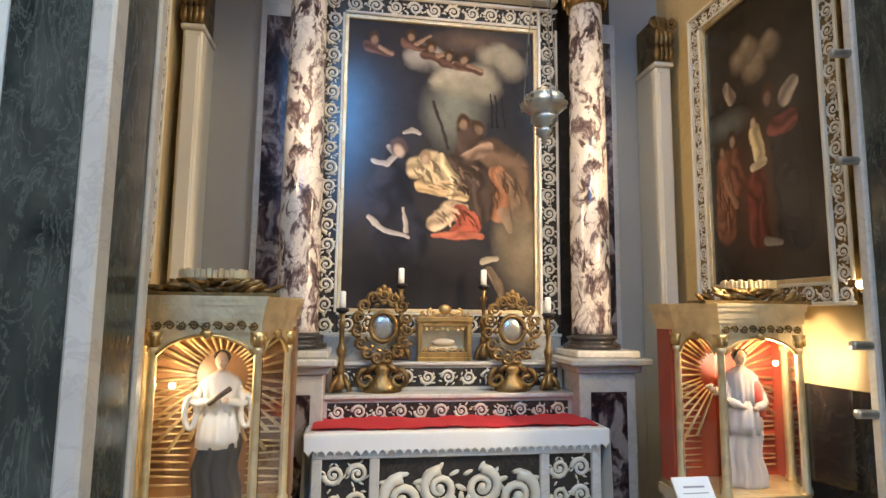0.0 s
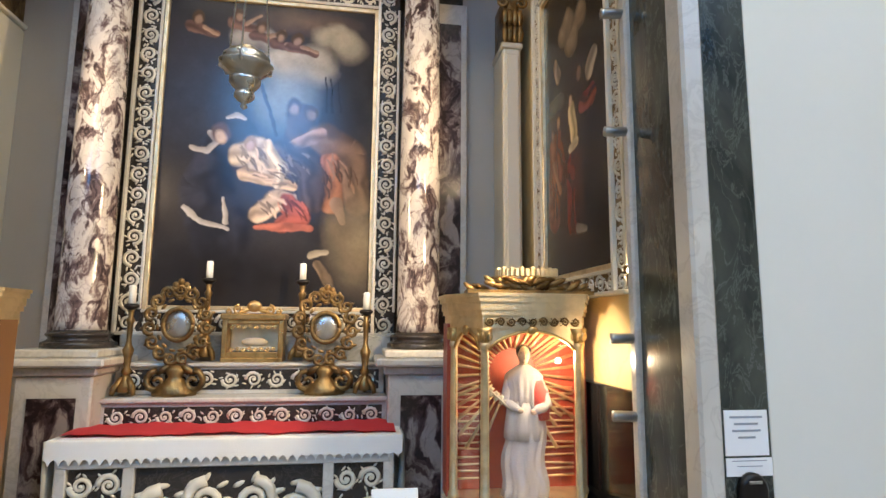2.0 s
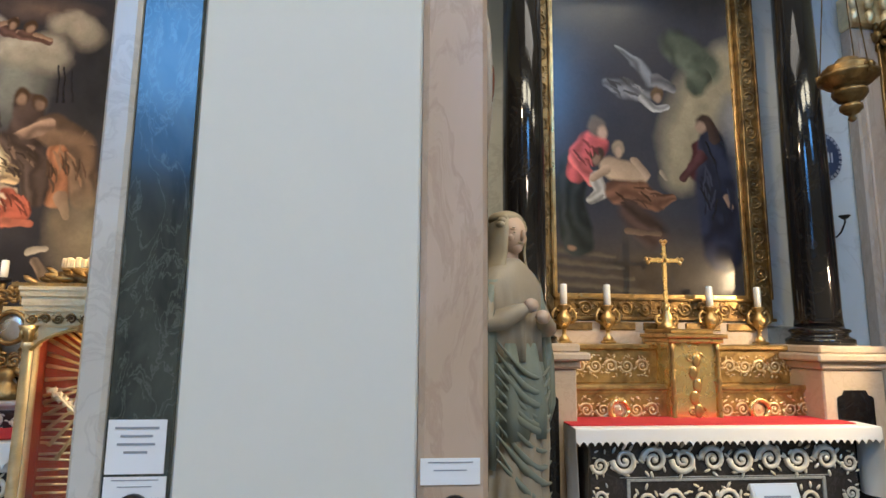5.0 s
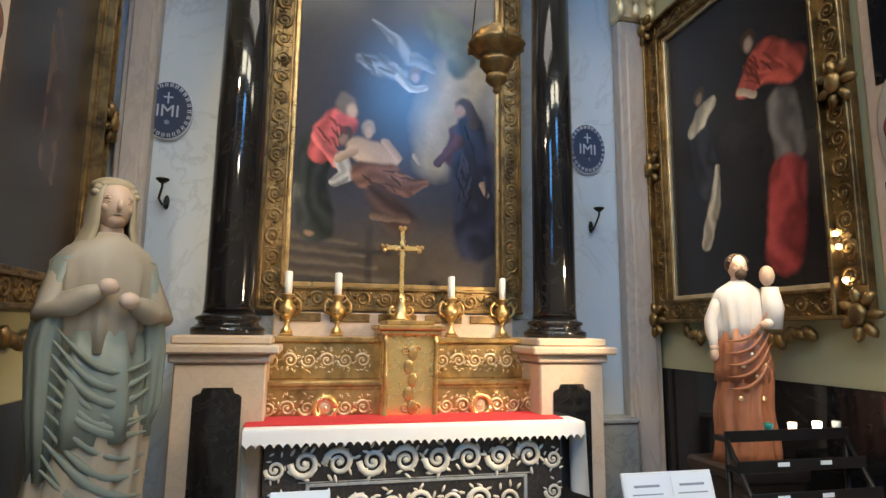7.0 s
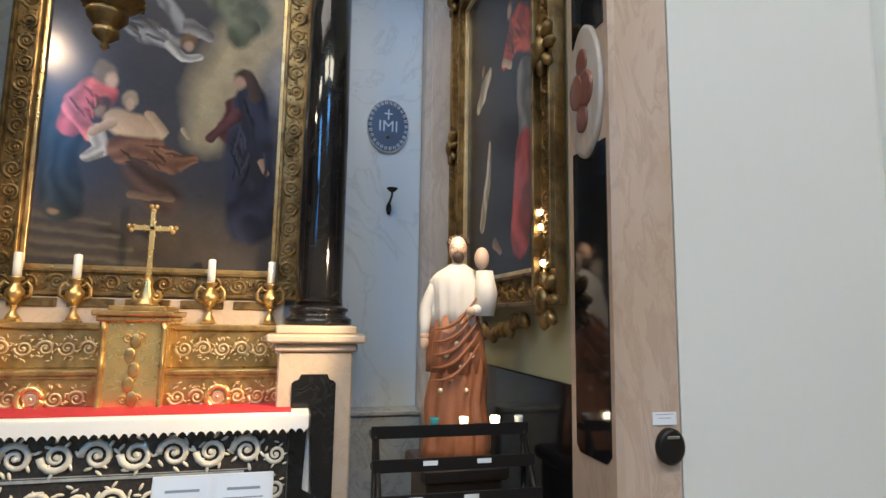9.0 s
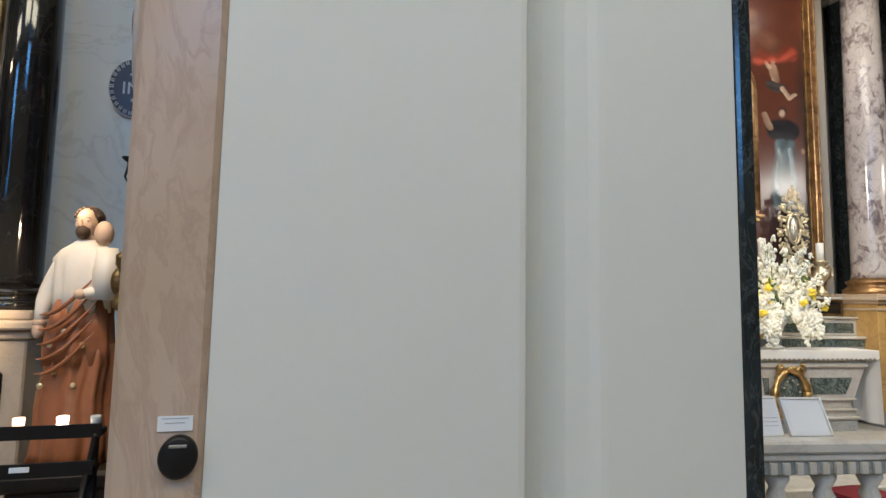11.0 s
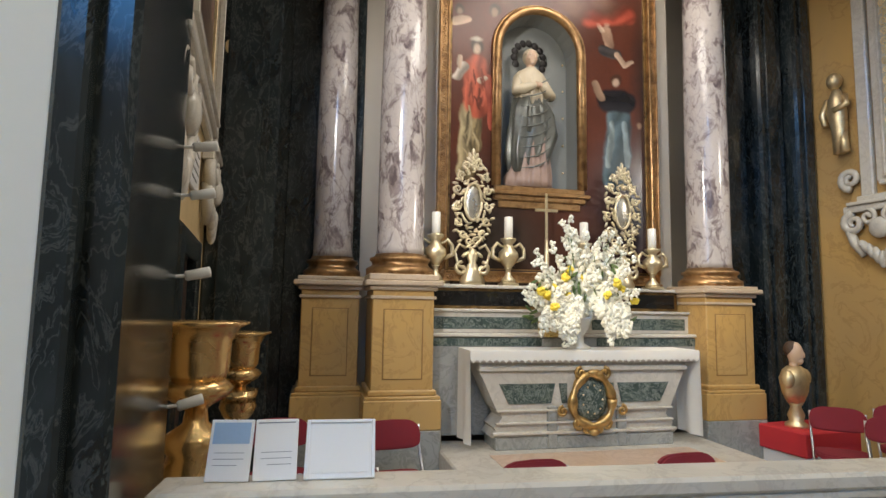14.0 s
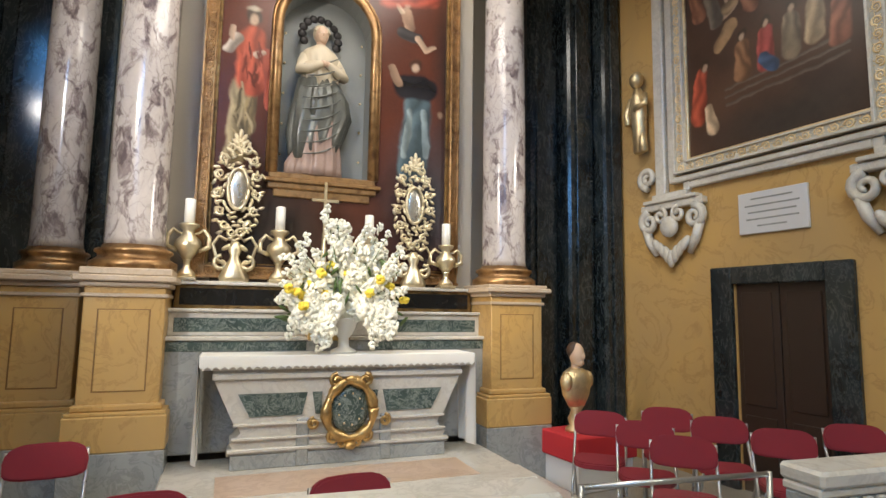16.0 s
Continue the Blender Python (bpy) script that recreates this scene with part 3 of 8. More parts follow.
GREEN_MARBLE = marble("dark_green_marble", (0.012, 0.017, 0.018), (0.17, 0.19, 0.17), 3.2, 0.15, 0.3, 0.4, (0.075, 0.085, 0.072), (2.2, 2.2, 0.9), tilt=28)
DARK_WALL = marble("black_green_marble", (0.007, 0.011, 0.014), (0.12, 0.14, 0.14), 3.4, 0.15, 0.35, 0.4, (0.024, 0.033, 0.037), (2.0, 2.0, 0.9), tilt=-25)
BLACK_MARBLE = marble("black_marble", (0.007, 0.007, 0.008), (0.05, 0.047, 0.045), 2.5, 0.08, 0.18, 0.3, (0.014, 0.014, 0.015))
WHITE_MARBLE = marble("white_marble", (0.64, 0.61, 0.55), (0.4, 0.37, 0.33), 3.0, 0.25, 0.5, 0.4, (0.54, 0.51, 0.455))
GREY_MARBLE = marble("grey_marble", (0.3, 0.31, 0.3), (0.16, 0.17, 0.17), 3.5, 0.25, 0.5, 0.5, (0.38, 0.39, 0.38))
SERPENTINE = marble("green_serpentine", (0.07, 0.1, 0.09), (0.32, 0.36, 0.33), 7.0, 0.15, 0.6, 0.7, (0.04, 0.06, 0.06))
BEIGE_STONE = marble("beige_stone", (0.5, 0.4, 0.29), (0.38, 0.28, 0.19), 3.0, 0.4, 0.4, 0.35, (0.55, 0.44, 0.33))
BRECCIA = breccia("violet_breccia", (0.76, 0.69, 0.61), (0.19, 0.13, 0.125), (0.05, 0.036, 0.04), 0.475, 8.5)
BRECCIA_GREY = breccia("grey_breccia", (0.6, 0.55, 0.52), (0.3, 0.25, 0.245), (0.15, 0.12, 0.125), 0.445, 6.0, seam=0.9)
BRECCIA_RED = breccia("red_breccia", (0.4, 0.34, 0.31), (0.1, 0.065, 0.068), (0.03, 0.02, 0.022), 0.52)
GOLD = gilt("gold_leaf", (0.66, 0.44, 0.18), 0.27, 30, (0.14, 0.075, 0.025), 0.7)
GOLD_BRIGHT = gilt("bright_gold", (0.95, 0.7, 0.3), 0.22, 20, (0.5, 0.3, 0.1), 0.35, 0.2)
GOLD_DARK = gilt("aged_gilding", (0.3, 0.19, 0.075), 0.36, 40, (0.045, 0.027, 0.013), 0.95, 0.7)
GOLD_PALE = gilt("pale_gilding", (0.86, 0.7, 0.43), 0.4, 40, (0.4, 0.28, 0.13), 0.5, 0.4)
BRASS = gilt("polished_brass", (0.8, 0.55, 0.26), 0.2, 14, (0.35, 0.2, 0.08), 0.3, 0.05)
SILVER = gilt("old_silver", (0.62, 0.6, 0.55), 0.24, 20, (0.2, 0.18, 0.15), 0.5, 0.3)
SILVER_GOLD = gilt("silver_gilt", (0.78, 0.68, 0.47), 0.3, 30, (0.35, 0.27, 0.15), 0.5, 0.4)
CHROME = plain("steel_tube", (0.5, 0.5, 0.5), 0.3, 0.9, 0.05)
WAX = plain("white_wax", (0.82, 0.8, 0.74), 0.45, var=0.04)
LINEN = plain("white_linen", (0.8, 0.79, 0.75), 0.9, var=0.05, scale=8, bumpy=0.35, grain=140)
RED_CLOTH = plain("red_cloth", (0.55, 0.03, 0.04), 0.85, var=0.15, bumpy=0.3, grain=160)
RED_SEAT = plain("dark_red_upholstery", (0.23, 0.018, 0.03), 0.85, var=0.18, scale=9, bumpy=0.3, grain=200)
RED_WALL = plain("red_lacquer", (0.36, 0.06, 0.03), 0.35, var=0.15)
BROWN_WALL = plain("brown_lacquer", (0.25, 0.12, 0.05), 0.35, var=0.15)
PAPER = plain("paper", (0.82, 0.83, 0.84), 0.7, var=0.02, bumpy=0)
PAPER_BLUE = plain("blue_print", (0.33, 0.48, 0.68), 0.6, var=0.15)
INK = plain("grey_ink", (0.28, 0.3, 0.34), 0.8, var=0.05, bumpy=0)
BLACK_METAL = plain("black_iron", (0.02, 0.018, 0.018), 0.4, 0.6, 0.2)
DARK_WOOD = plain("dark_wood", (0.035, 0.02, 0.014), 0.4, var=0.3, scale=4)
WHITE_PAINT = plain("white_enamel", (0.8, 0.8, 0.8), 0.35, var=0.03, bumpy=0)
FLOOR_STONE = marble("floor_stone", (0.34, 0.31, 0.27), (0.22, 0.2, 0.18), 1.2, 0.3, 0.4, 0.4)
ROBE_GREEN = plain("grey_green_robe", (0.2, 0.225, 0.185), 0.5, var=0.18, scale=5)
ROBE_CREAM = plain("cream_robe", (0.55, 0.47, 0.34), 0.5, var=0.12, scale=5)
ROBE_WHITE = plain("white_robe", (0.68, 0.63, 0.56), 0.5, var=0.1, scale=5)
ROBE_GREY = plain("grey_violet_robe", (0.45, 0.41, 0.42), 0.5, var=0.1, scale=5)
ROBE_BLACK = plain("black_robe", (0.025, 0.022, 0.022), 0.5, var=0.2)
ROBE_BROWN = plain("gold_flecked_brown_robe", (0.3, 0.11, 0.05), 0.45, var=0.35, scale=14)
ROBE_RED = plain("red_robe", (0.5, 0.06, 0.05), 0.5, var=0.12)
SKIN = plain("painted_flesh", (0.6, 0.42, 0.3), 0.5, var=0.06)
HAIR = plain("brown_hair", (0.07, 0.04, 0.025), 0.6, var=0.2)
ROBE_BEIGE = plain("beige_robe", (0.36, 0.3, 0.22), 0.5, var=0.16, scale=6)
VEIL = plain("sand_veil", (0.38, 0.31, 0.2), 0.5, var=0.15)
PETAL = plain("white_petals", (0.85, 0.85, 0.76), 0.6, var=0.06, bumpy=0)
PETAL_YELLOW = plain("yellow_petals", (0.85, 0.68, 0.08), 0.6, var=0.1, bumpy=0)
LEAF = plain("green_leaves", (0.1, 0.16, 0.05), 0.55, var=0.3, bumpy=0)
PORCELAIN = plain("white_porcelain", (0.78, 0.76, 0.7), 0.2, var=0.04, bumpy=0)
BLUE_ENAMEL = plain("slate_blue_enamel", (0.03, 0.045, 0.09), 0.35, var=0.15)
BLUE_WHITE = plain("grey_white_lettering", (0.5, 0.53, 0.58), 0.5, var=0.05, bumpy=0)
PLAQUE = plain("pale_stone_plaque", (0.62, 0.62, 0.63), 0.5, var=0.06)
FLAME = glow("lamp_glow", (1.0, 0.8, 0.5), 25.0)
DAY_BLUE = glow("blue_window_glass", (0.12, 0.42, 1.0), 5.0)

GLASS, _nt, _b = nodes_of("clear_glass")
_b.inputs["Transmission Weight"].default_value, _b.inputs["Roughness"].default_value = 1.0, 0.02
_b.inputs["Base Color"].default_value, _b.inputs["IOR"].default_value = (0.97, 0.98, 0.98, 1), 1.45

# ---------------------------------------------------------------- geometry helpers


class Geo:
    """Vertices and faces gathered into one mesh, with material slots and smooth flags."""

    def __init__(self):
        self.v, self.f, self.s, self.k = [], [], [], []
        self.slot, self.m = 0, Matrix()

    def add(self, verts, faces, smooth=False):
        n = len(self.v)
        self.v += [tuple(self.m @ Vector(p)) for p in verts]
        for fc in faces:
            self.f.append([i + n for i in fc])
            self.s.append(smooth)
            self.k.append(self.slot)
        return self

    def box(self, x0, x1, y0, y1, z0, z1, bev=0.004):
        c = [(x0 + x1) / 2, (y0 + y1) / 2, (z0 + z1) / 2]
        h = [abs(x1 - x0) / 2, abs(y1 - y0) / 2, abs(z1 - z0) / 2]
        b = min(bev, min(h) * 0.45)
        vs, idx = [], {}
        for sx in (-1, 1):
            for sy in (-1, 1):
                for sz in (-1, 1):
                    for ax in range(3):
                        p = [c[i] + s * (h[i] - (0 if i == ax else b)) for i, s in enumerate((sx, sy, sz))]
                        idx[(sx, sy, sz, ax)] = len(vs)
                        vs.append(p)
        fs = []
        for ax in range(3):
            o = [i for i in range(3) if i != ax]
            for s in (-1, 1):
                q = []
                for a, d in ((-1, -1), (1, -1), (1, 1), (-1, 1)):
                    key = [0, 0, 0]
                    key[ax], key[o[0]], key[o[1]] = s, a, d
                    q.append(idx[(*key, ax)])
                fs.append(q)
            for a in (-1, 1):
                for d in (-1, 1):
                    k0, k1 = [0, 0, 0], [0, 0, 0]
                    k0[o[0]] = k1[o[0]] = a
                    k0[o[1]] = k1[o[1]] = d
                    k0[ax], k1[ax] = -1, 1
                    fs.append([idx[(*k0, o[0])], idx[(*k1, o[0])], idx[(*k1, o[1])], idx[(*k0, o[1])]])
        for sx in (-1, 1):
            for sy in (-1, 1):
                for sz in (-1, 1):
                    fs.append([idx[(sx, sy, sz, a)] for a in range(3)])
        return self.add(vs, fs)

    def lathe(self, cx, cy, prof, seg=24, smooth=True, flute=0, amp=0.0, sx=1.0, sy=1.0):
        vs, fs = [], []
        for r, z in prof:
            for i in range(seg):
                a = 2 * math.pi * i / seg
                rr = r * (1 + amp * math.cos(flute * a)) if flute else r
                vs.append((cx + rr * sx * math.cos(a), cy + rr * sy * math.sin(a), z))
        for j in range(len(prof) - 1):
            for i in range(seg):
                k = (i + 1) % seg
                fs.append([j * seg + i, j * seg + k, (j + 1) * seg + k, (j + 1) * seg + i])
        fs.append(list(range(seg))[::-1])
        fs.append([(len(prof) - 1) * seg + i for i in range(seg)])
        return self.add(vs, fs, smooth)

    def ball(self, c, r, seg=10, rings=6, turn=None):
        rx, ry, rz = r if isinstance(r, (tuple, list)) else (r, r, r)
        vs, fs = [], []
        for j in range(1, rings):
            b = math.pi * j / rings
            for i in range(seg):
                a = 2 * math.pi * i / seg
                vs.append(Vector((rx * math.sin(b) * math.cos(a), ry * math.sin(b) * math.sin(a), rz * math.cos(b))))
        vs += [Vector((0, 0, rz)), Vector((0, 0, -rz))]
        n = len(vs)
        for j in range(rings - 2):
            for i in range(seg):
                k = (i + 1) % seg
                fs.append([j * seg + i, (j + 1) * seg + i, (j + 1) * seg + k, j * seg + k])
        for i in range(seg):
            k = (i + 1) % seg
            fs.append([n - 2, i, k])
            fs.append([n - 1, (rings - 2) * seg + k, (rings - 2) * seg + i])
        if turn:
            t = Euler([radians(a) for a in turn]).to_matrix()
            vs = [t @ p for p in vs]
        return self.add([Vector(c) + p for p in vs], fs, True)

    def tube(self, pts, rad, seg=6, flat=1.0):
        pts = [Vector(p) for p in pts]
        rads = rad if isinstance(rad, (list, tuple)) else [rad] * len(pts)
        vs, fs, up = [], [], Vector((0.03, 1.0, 0.02))
        for i, p in enumerate(pts):
            d = (pts[min(i + 1, len(pts) - 1)] - pts[max(i - 1, 0)]).normalized()
            ref = up if abs(d.dot(up)) < 0.9 else Vector((1, 0, 0))
            u = d.cross(ref).normalized()
            w = u.cross(d)
            for k in range(seg):
                a = 2 * math.pi * k / seg
                vs.append(p + u * (rads[i] * math.cos(a)) + w * (rads[i] * flat * math.sin(a)))
        for i in range(len(pts) - 1):
            for k in range(seg):
                q = (k + 1) % seg
                fs.append([i * seg + k, i * seg + q, (i + 1) * seg + q, (i + 1) * seg + k])
        fs.append(list(range(seg))[::-1])
        fs.append([(len(pts) - 1) * seg + k for k in range(seg)])
        return self.add(vs, fs, True)

    def prism(self, poly, z0, z1, grow=0.0):
        """A plan polygon between two heights; grow: how far the top spreads from the middle."""
        n = len(poly)
        cx, cy = sum(p[0] for p in poly) / n, sum(p[1] for p in poly) / n
        top = [(cx + (x - cx) * (1 + grow), cy + (y - cy) * (1 + grow), z1) for x, y in poly]
        vs = [(x, y, z0) for x, y in poly] + top
        fs = [[i, (i + 1) % n, n + (i + 1) % n, n + i] for i in range(n)]
        return self.add(vs, fs + [list(range(n))[::-1], list(range(n, 2 * n))])

    def plate(self, poly, y0, y1):
        """An outline in the x-z plane, given thickness along y."""
        n = len(poly)
        vs = [(x, y0, z) for x, z in poly] + [(x, y1, z) for x, z in poly]
        fs = [[i, n + i, n + (i + 1) % n, (i + 1) % n] for i in range(n)]
        return self.add(vs, fs + [list(range(n)), list(range(n, 2 * n))[::-1]])

    def loft(self, rings, seg=28, seed=0):
        """Rings of cx, cy, z, rx, ry, fold depth, folds."""
        rnd = random.Random(seed)
        ph = [rnd.uniform(0, 6.28) for _ in range(4)]
        vs, fs = [], []
        for cx, cy, z, rx, ry, fold, nf in rings:
            for i in range(seg):
                a = 2 * math.pi * i / seg
                w = 1 + fold * (1.0 - 1.7 * abs(math.sin(nf * a / 2 + ph[0] + z * 1.2)) + 0.5 * math.sin((nf * 2 - 1) * a + ph[1] - z * 3))
                vs.append((cx + rx * w * math.cos(a), cy + ry * w * math.sin(a), z))
        for j in range(len(rings) - 1):
            for i in range(seg):
                k = (i + 1) % seg
                fs.append([j * seg + i, j * seg + k, (j + 1) * seg + k, (j + 1) * seg + i])
        fs += [list(range(seg))[::-1], [(len(rings) - 1) * seg + i for i in range(seg)]]
        return self.add(vs, fs, True)

    def mesh(self, name, mats):
        me = bpy.data.meshes.new(name)
        me.from_pydata(self.v, [], self.f)
        for mt in mats if isinstance(mats, (list, tuple)) else [mats]:
            me.materials.append(mt)
        me.polygons.foreach_set("use_smooth", self.s)
        me.polygons.foreach_set("material_index", self.k)
        me.update()
        b = bmesh.new()
        b.from_mesh(me)
        bmesh.ops.recalc_face_normals(b, faces=b.faces)
        b.to_mesh(me)
        b.free()
        return me


BASE = [Matrix()]     # turn of the space that is being furnished


def thing(name, label, category, m=None, group=""):
    ob = new(name)
    ob.empty_display_size = 0.1
    ob.matrix_world = BASE[0] @ (m or Matrix())
    return tagged(ob, label, category, group)


def part(name, geo, mats, parent, label="", kind=""):
    ob = new(name, geo.mesh(name, mats))
    ob.parent = parent
    return tagged(ob, label, kind=kind)


def solid(name, geo, mats, label, category, group="", m=None):
    ob = new(name, geo.mesh(name, mats))
    ob.matrix_world = BASE[0] @ (m or Matrix())
    return tagged(ob, label, category, group)


def built(name, geo, mats, label="", category="wall"):
    ob = new(name, geo.mesh(name, mats))
    ob.matrix_world = BASE[0].copy()
    return tagged(ob, label or name.replace("_", " "), category, kind="structure")


def spiral(cx, cz, r, turns, start, y, way=1, n=22, inner=0.18):
    pts = []
    for i in range(n):
        f = i / (n - 1)
        a = start + way * f * turns * 2 * math.pi
        rr = r * (1 - f * (1 - inner))
        pts.append((cx + rr * math.cos(a), y, cz + rr * math.sin(a)))
    return pts


def scrollwork(geo, x0, x1, z0, z1, y, cells, fat=0.1, seed=0, leaves=7, seg=5):
    """Running acanthus scrolls in relief on a plane at y."""
    rnd = random.Random(seed)
    w, h = (x1 - x0) / cells, z1 - z0
    for c in range(cells):
        cx, cz = x0 + (c + 0.5) * w, (z0 + z1) / 2
        r = min(w, h) * 0.42
        way = 1 if c % 2 == 0 else -1
        st = math.pi * (1.0 if c % 2 == 0 else 1.0)
        pts = spiral(cx, cz, r, 1.6, st, y, way, 20)
        geo.tube(pts, [r * fat * (1.5 - 0.9 * i / 19) for i in range(20)], seg, 0.8)
        geo.ball((cx, y - r * 0.05, cz), (r * 0.22, r * 0.16, r * 0.22), 7, 4)
        for k in range(leaves):
            a = 2 * math.pi * k / leaves + rnd.uniform(-0.3, 0.3)
            q = r * rnd.uniform(0.75, 1.2)
            px, pz = cx + q * math.cos(a) * w / (2.2 * r + 1e-6) * 0.95, cz + q * math.sin(a) * h / (2.4 * r + 1e-6)
            px, pz = min(max(px, x0 + 0.01), x1 - 0.01), min(max(pz, z0 + 0.008), z1 - 0.008)
            geo.ball((px, y, pz), (r * 0.3, r * 0.12, r * 0.11), 6, 4, (0, rnd.uniform(0, 180), 0))
    return geo


def vine(geo, x, z0, z1, y, width, cells, seed=0):
    """Scrolls stacked up a vertical band."""
    keep = geo.m.copy()
    geo.m = keep @ Matrix.Translation((x, y, z0)) @ Matrix.Rotation(radians(-90), 4, "Y")
    scrollwork(geo, 0, z1 - z0, -width / 2, width / 2, 0, cells, 0.16, seed, 9)
    geo.m = keep
    return geo


def text_mesh(name, body, size, mat, parent, m, depth=0.002):
    cu = bpy.data.curves.new(name, "FONT")
    cu.body, cu.size, cu.extrude, cu.align_x, cu.align_y = body, size, depth, "CENTER", "CENTER"
    tmp = new("tmp", cu)
    me = bpy.data.meshes.new_from_object(tmp.evaluated_get(bpy.context.evaluated_depsgraph_get()))
    bpy.data.objects.remove(tmp)
    me.materials.append(mat)
    ob = new(name, me)
    ob.parent = parent
    ob.matrix_local = m
    return ob

# ---------------------------------------------------------------- the large structure
FRONT = 1.538          # plane of the piers that face the nave
TOP = 6.3
built("floor", Geo().box(-7, 20, -9.3, 6.2, -0.3, 0.0, 0), FLOOR_STONE, "pale worn stone church floor", "floor")
# plain slabs added out of view, closing nave and chapels from the sky
built("ceiling", Geo().box(-7, 20, -9.3, 1.9, 11.0, 11.3, 0).box(-7, 20, 1.9, 6.2, TOP, TOP + 0.3, 0), PLASTER, "unseen white plastered slab closing the church from above", "ceiling")
g = Geo()
xs = [-7.0]
for wx, wz, ww, wh in ((-1.65, 7.2, 1.3, 2.1), (7.2, 8.7, 1.15, 1.9)):
    g.box(xs[-1], wx - ww, -9.3, -9.0, 0, 11, 0)
    g.box(wx - ww, wx + ww, -9.3, -9.0, 0, wz - wh, 0).box(wx - ww, wx + ww, -9.3, -9.0, wz + wh, 11, 0)
    xs.append(wx + ww)
g.box(xs[-1], 20, -9.3, -9.0, 0, 11, 0)
# nave walls out of view are given the darker stucco to lower bounced light
built("wall_south", g, STUCCO, "plain plastered nave wall with tall windows")
for i, (wx, wz, ww, wh) in enumerate(((-1.65, 7.2, 1.3, 2.1), (7.2, 8.7, 1.15, 1.9))):
    w = tagged(new("window_%d" % (i + 1)), "tall nave window with bluish glass", "window", kind="structure")
    w.location = (wx, -9.15, wz)
    part("pane", Geo().box(-ww + 0.03, ww - 0.03, -0.01, 0.01, -wh + 0.02, wh - 0.02, 0), DAY_BLUE, w)
    part("window_frame", Geo().box(-ww, -ww + 0.08, -0.04, 0.04, -wh, wh).box(ww - 0.08, ww, -0.04, 0.04, -wh, wh).box(-ww + 0.08, ww - 0.08, -0.04, 0.04, -0.03, 0.03).box(-0.03, 0.03, -0.035, 0.035, -wh, wh), BLACK_METAL, w)
# end walls added out of view to close the nave
built("wall_west", Geo().box(-7.3, -7, -9.3, 6.2, 0, 11, 0), STUCCO, "unseen plastered end wall added to close the nave")
built("wall_east", Geo().box(20, 20.3, -9.3, 6.2, 0, 11, 0), STUCCO, "unseen plastered end wall added to close the nave")
built("wall_upper", Geo().box(-7, 20, FRONT + 0.05, 1.9, 5.7, 11, 0), PLASTER, "white plastered nave wall above the chapel arches")

# piers: plastered cores with marble-faced corners
built("pier_1", Geo().box(-7, -1.6, FRONT, 1.96, 0, 5.7, 0.01).box(-7, -1.9, 1.96, 6.0, 0, 5.7, 0), PLASTER, "white plastered church pier", "pier")
built("pier_2", Geo().box(2.44, 3.19, FRONT, 1.9, 0, 5.7, 0.01).box(2.45, 3.06, 1.9, 6.0, 0, 5.7, 0), PLASTER, "white plastered church pier", "pier")
built("pier_3", Geo().prism([(7.37, FRONT), (8.43, FRONT), (8.455, FRONT + 0.006), (8.468, FRONT + 0.03), (8.474, FRONT + 0.22), (8.54, FRONT + 0.23), (8.6, FRONT + 0.17), (8.66, FRONT + 0.08), (8.73, FRONT + 0.02), (8.77, FRONT + 0.004), (8.8, FRONT), (9.437, FRONT), (9.437, 6.0), (7.37, 6.0)], 0, 5.7), PLASTER, "white plastered church pier with a shallow vertical recess", "pier")
built("pier_4", Geo().box(16.75, 20, FRONT, 6.0, 0, 5.7, 0.01), PLASTER, "white plastered church pier", "pier")

# corners of chapel 1
g = Geo().box(-1.6, -1.335, FRONT - 0.012, 1.75, 0, 5.7, 0.004)
built("pier_facing_1", g, GREEN_MARBLE, "dark green veined marble facing on the pier", "marble facing")
built("trim_1", Geo().box(-1.333, -1.25, FRONT - 0.03, 1.62, 0, 5.7, 0.012).box(-1.3, -1.255, 1.95, 2.02, 0, 5.7, 0.01), WHITE_MARBLE, "pale marble strip", "trim")
built("pier_facing_2", Geo().box(-1.5, -1.27, 1.625, 1.95, 0, 5.7, 0.004), GREEN_MARBLE, "dark green marble jamb", "marble facing")
built("pier_facing_3", Geo().box(2.247, 2.44, FRONT - 0.012, 1.75, 0, 5.7, 0.004), GREEN_MARBLE, "dark green veined marble facing on the pier", "marble facing")
built("trim_2", Geo().box(2.155, 2.245, FRONT - 0.03, 1.62, 0, 5.7, 0.012).box(2.14, 2.2, 1.93, 1.99, 0, 5.7, 0.01), WHITE_MARBLE, "pale marble strip", "trim")
built("pier_facing_4", Geo().box(2.165, 2.44, 1.625, 1.93, 0, 5.7, 0.004), GREEN_MARBLE, "dark green marble jamb", "marble facing")
# corners of chapel 2
built("pier_facing_5", Geo().box(3.192, 3.42, FRONT - 0.015, 1.9, 0, 5.7, 0.02), PINK, "pink veined marble facing on the pier", "marble facing")
built("pier_facing_6", Geo().box(7.1, 7.368, FRONT - 0.015, 1.9, 0, 5.7, 0.02), PINK, "pink veined marble facing on the pier", "marble facing")
# corners of chapel 3
g = Geo().box(9.44, 9.52, FRONT - 0.02, 1.72, 0, 5.7, 0.012).box(9.5, 9.615, 1.6, 2.68, 0, 5.7, 0.02)
built("pier_facing_7", g, DARK_WALL, "black-green polished marble facing on the pier", "marble facing")
built("pier_facing_8", Geo().box(16.55, 16.75, FRONT - 0.02, 2.0, 0, 5.7, 0.012), DARK_WALL, "black-green polished marble facing on the pier", "marble facing")

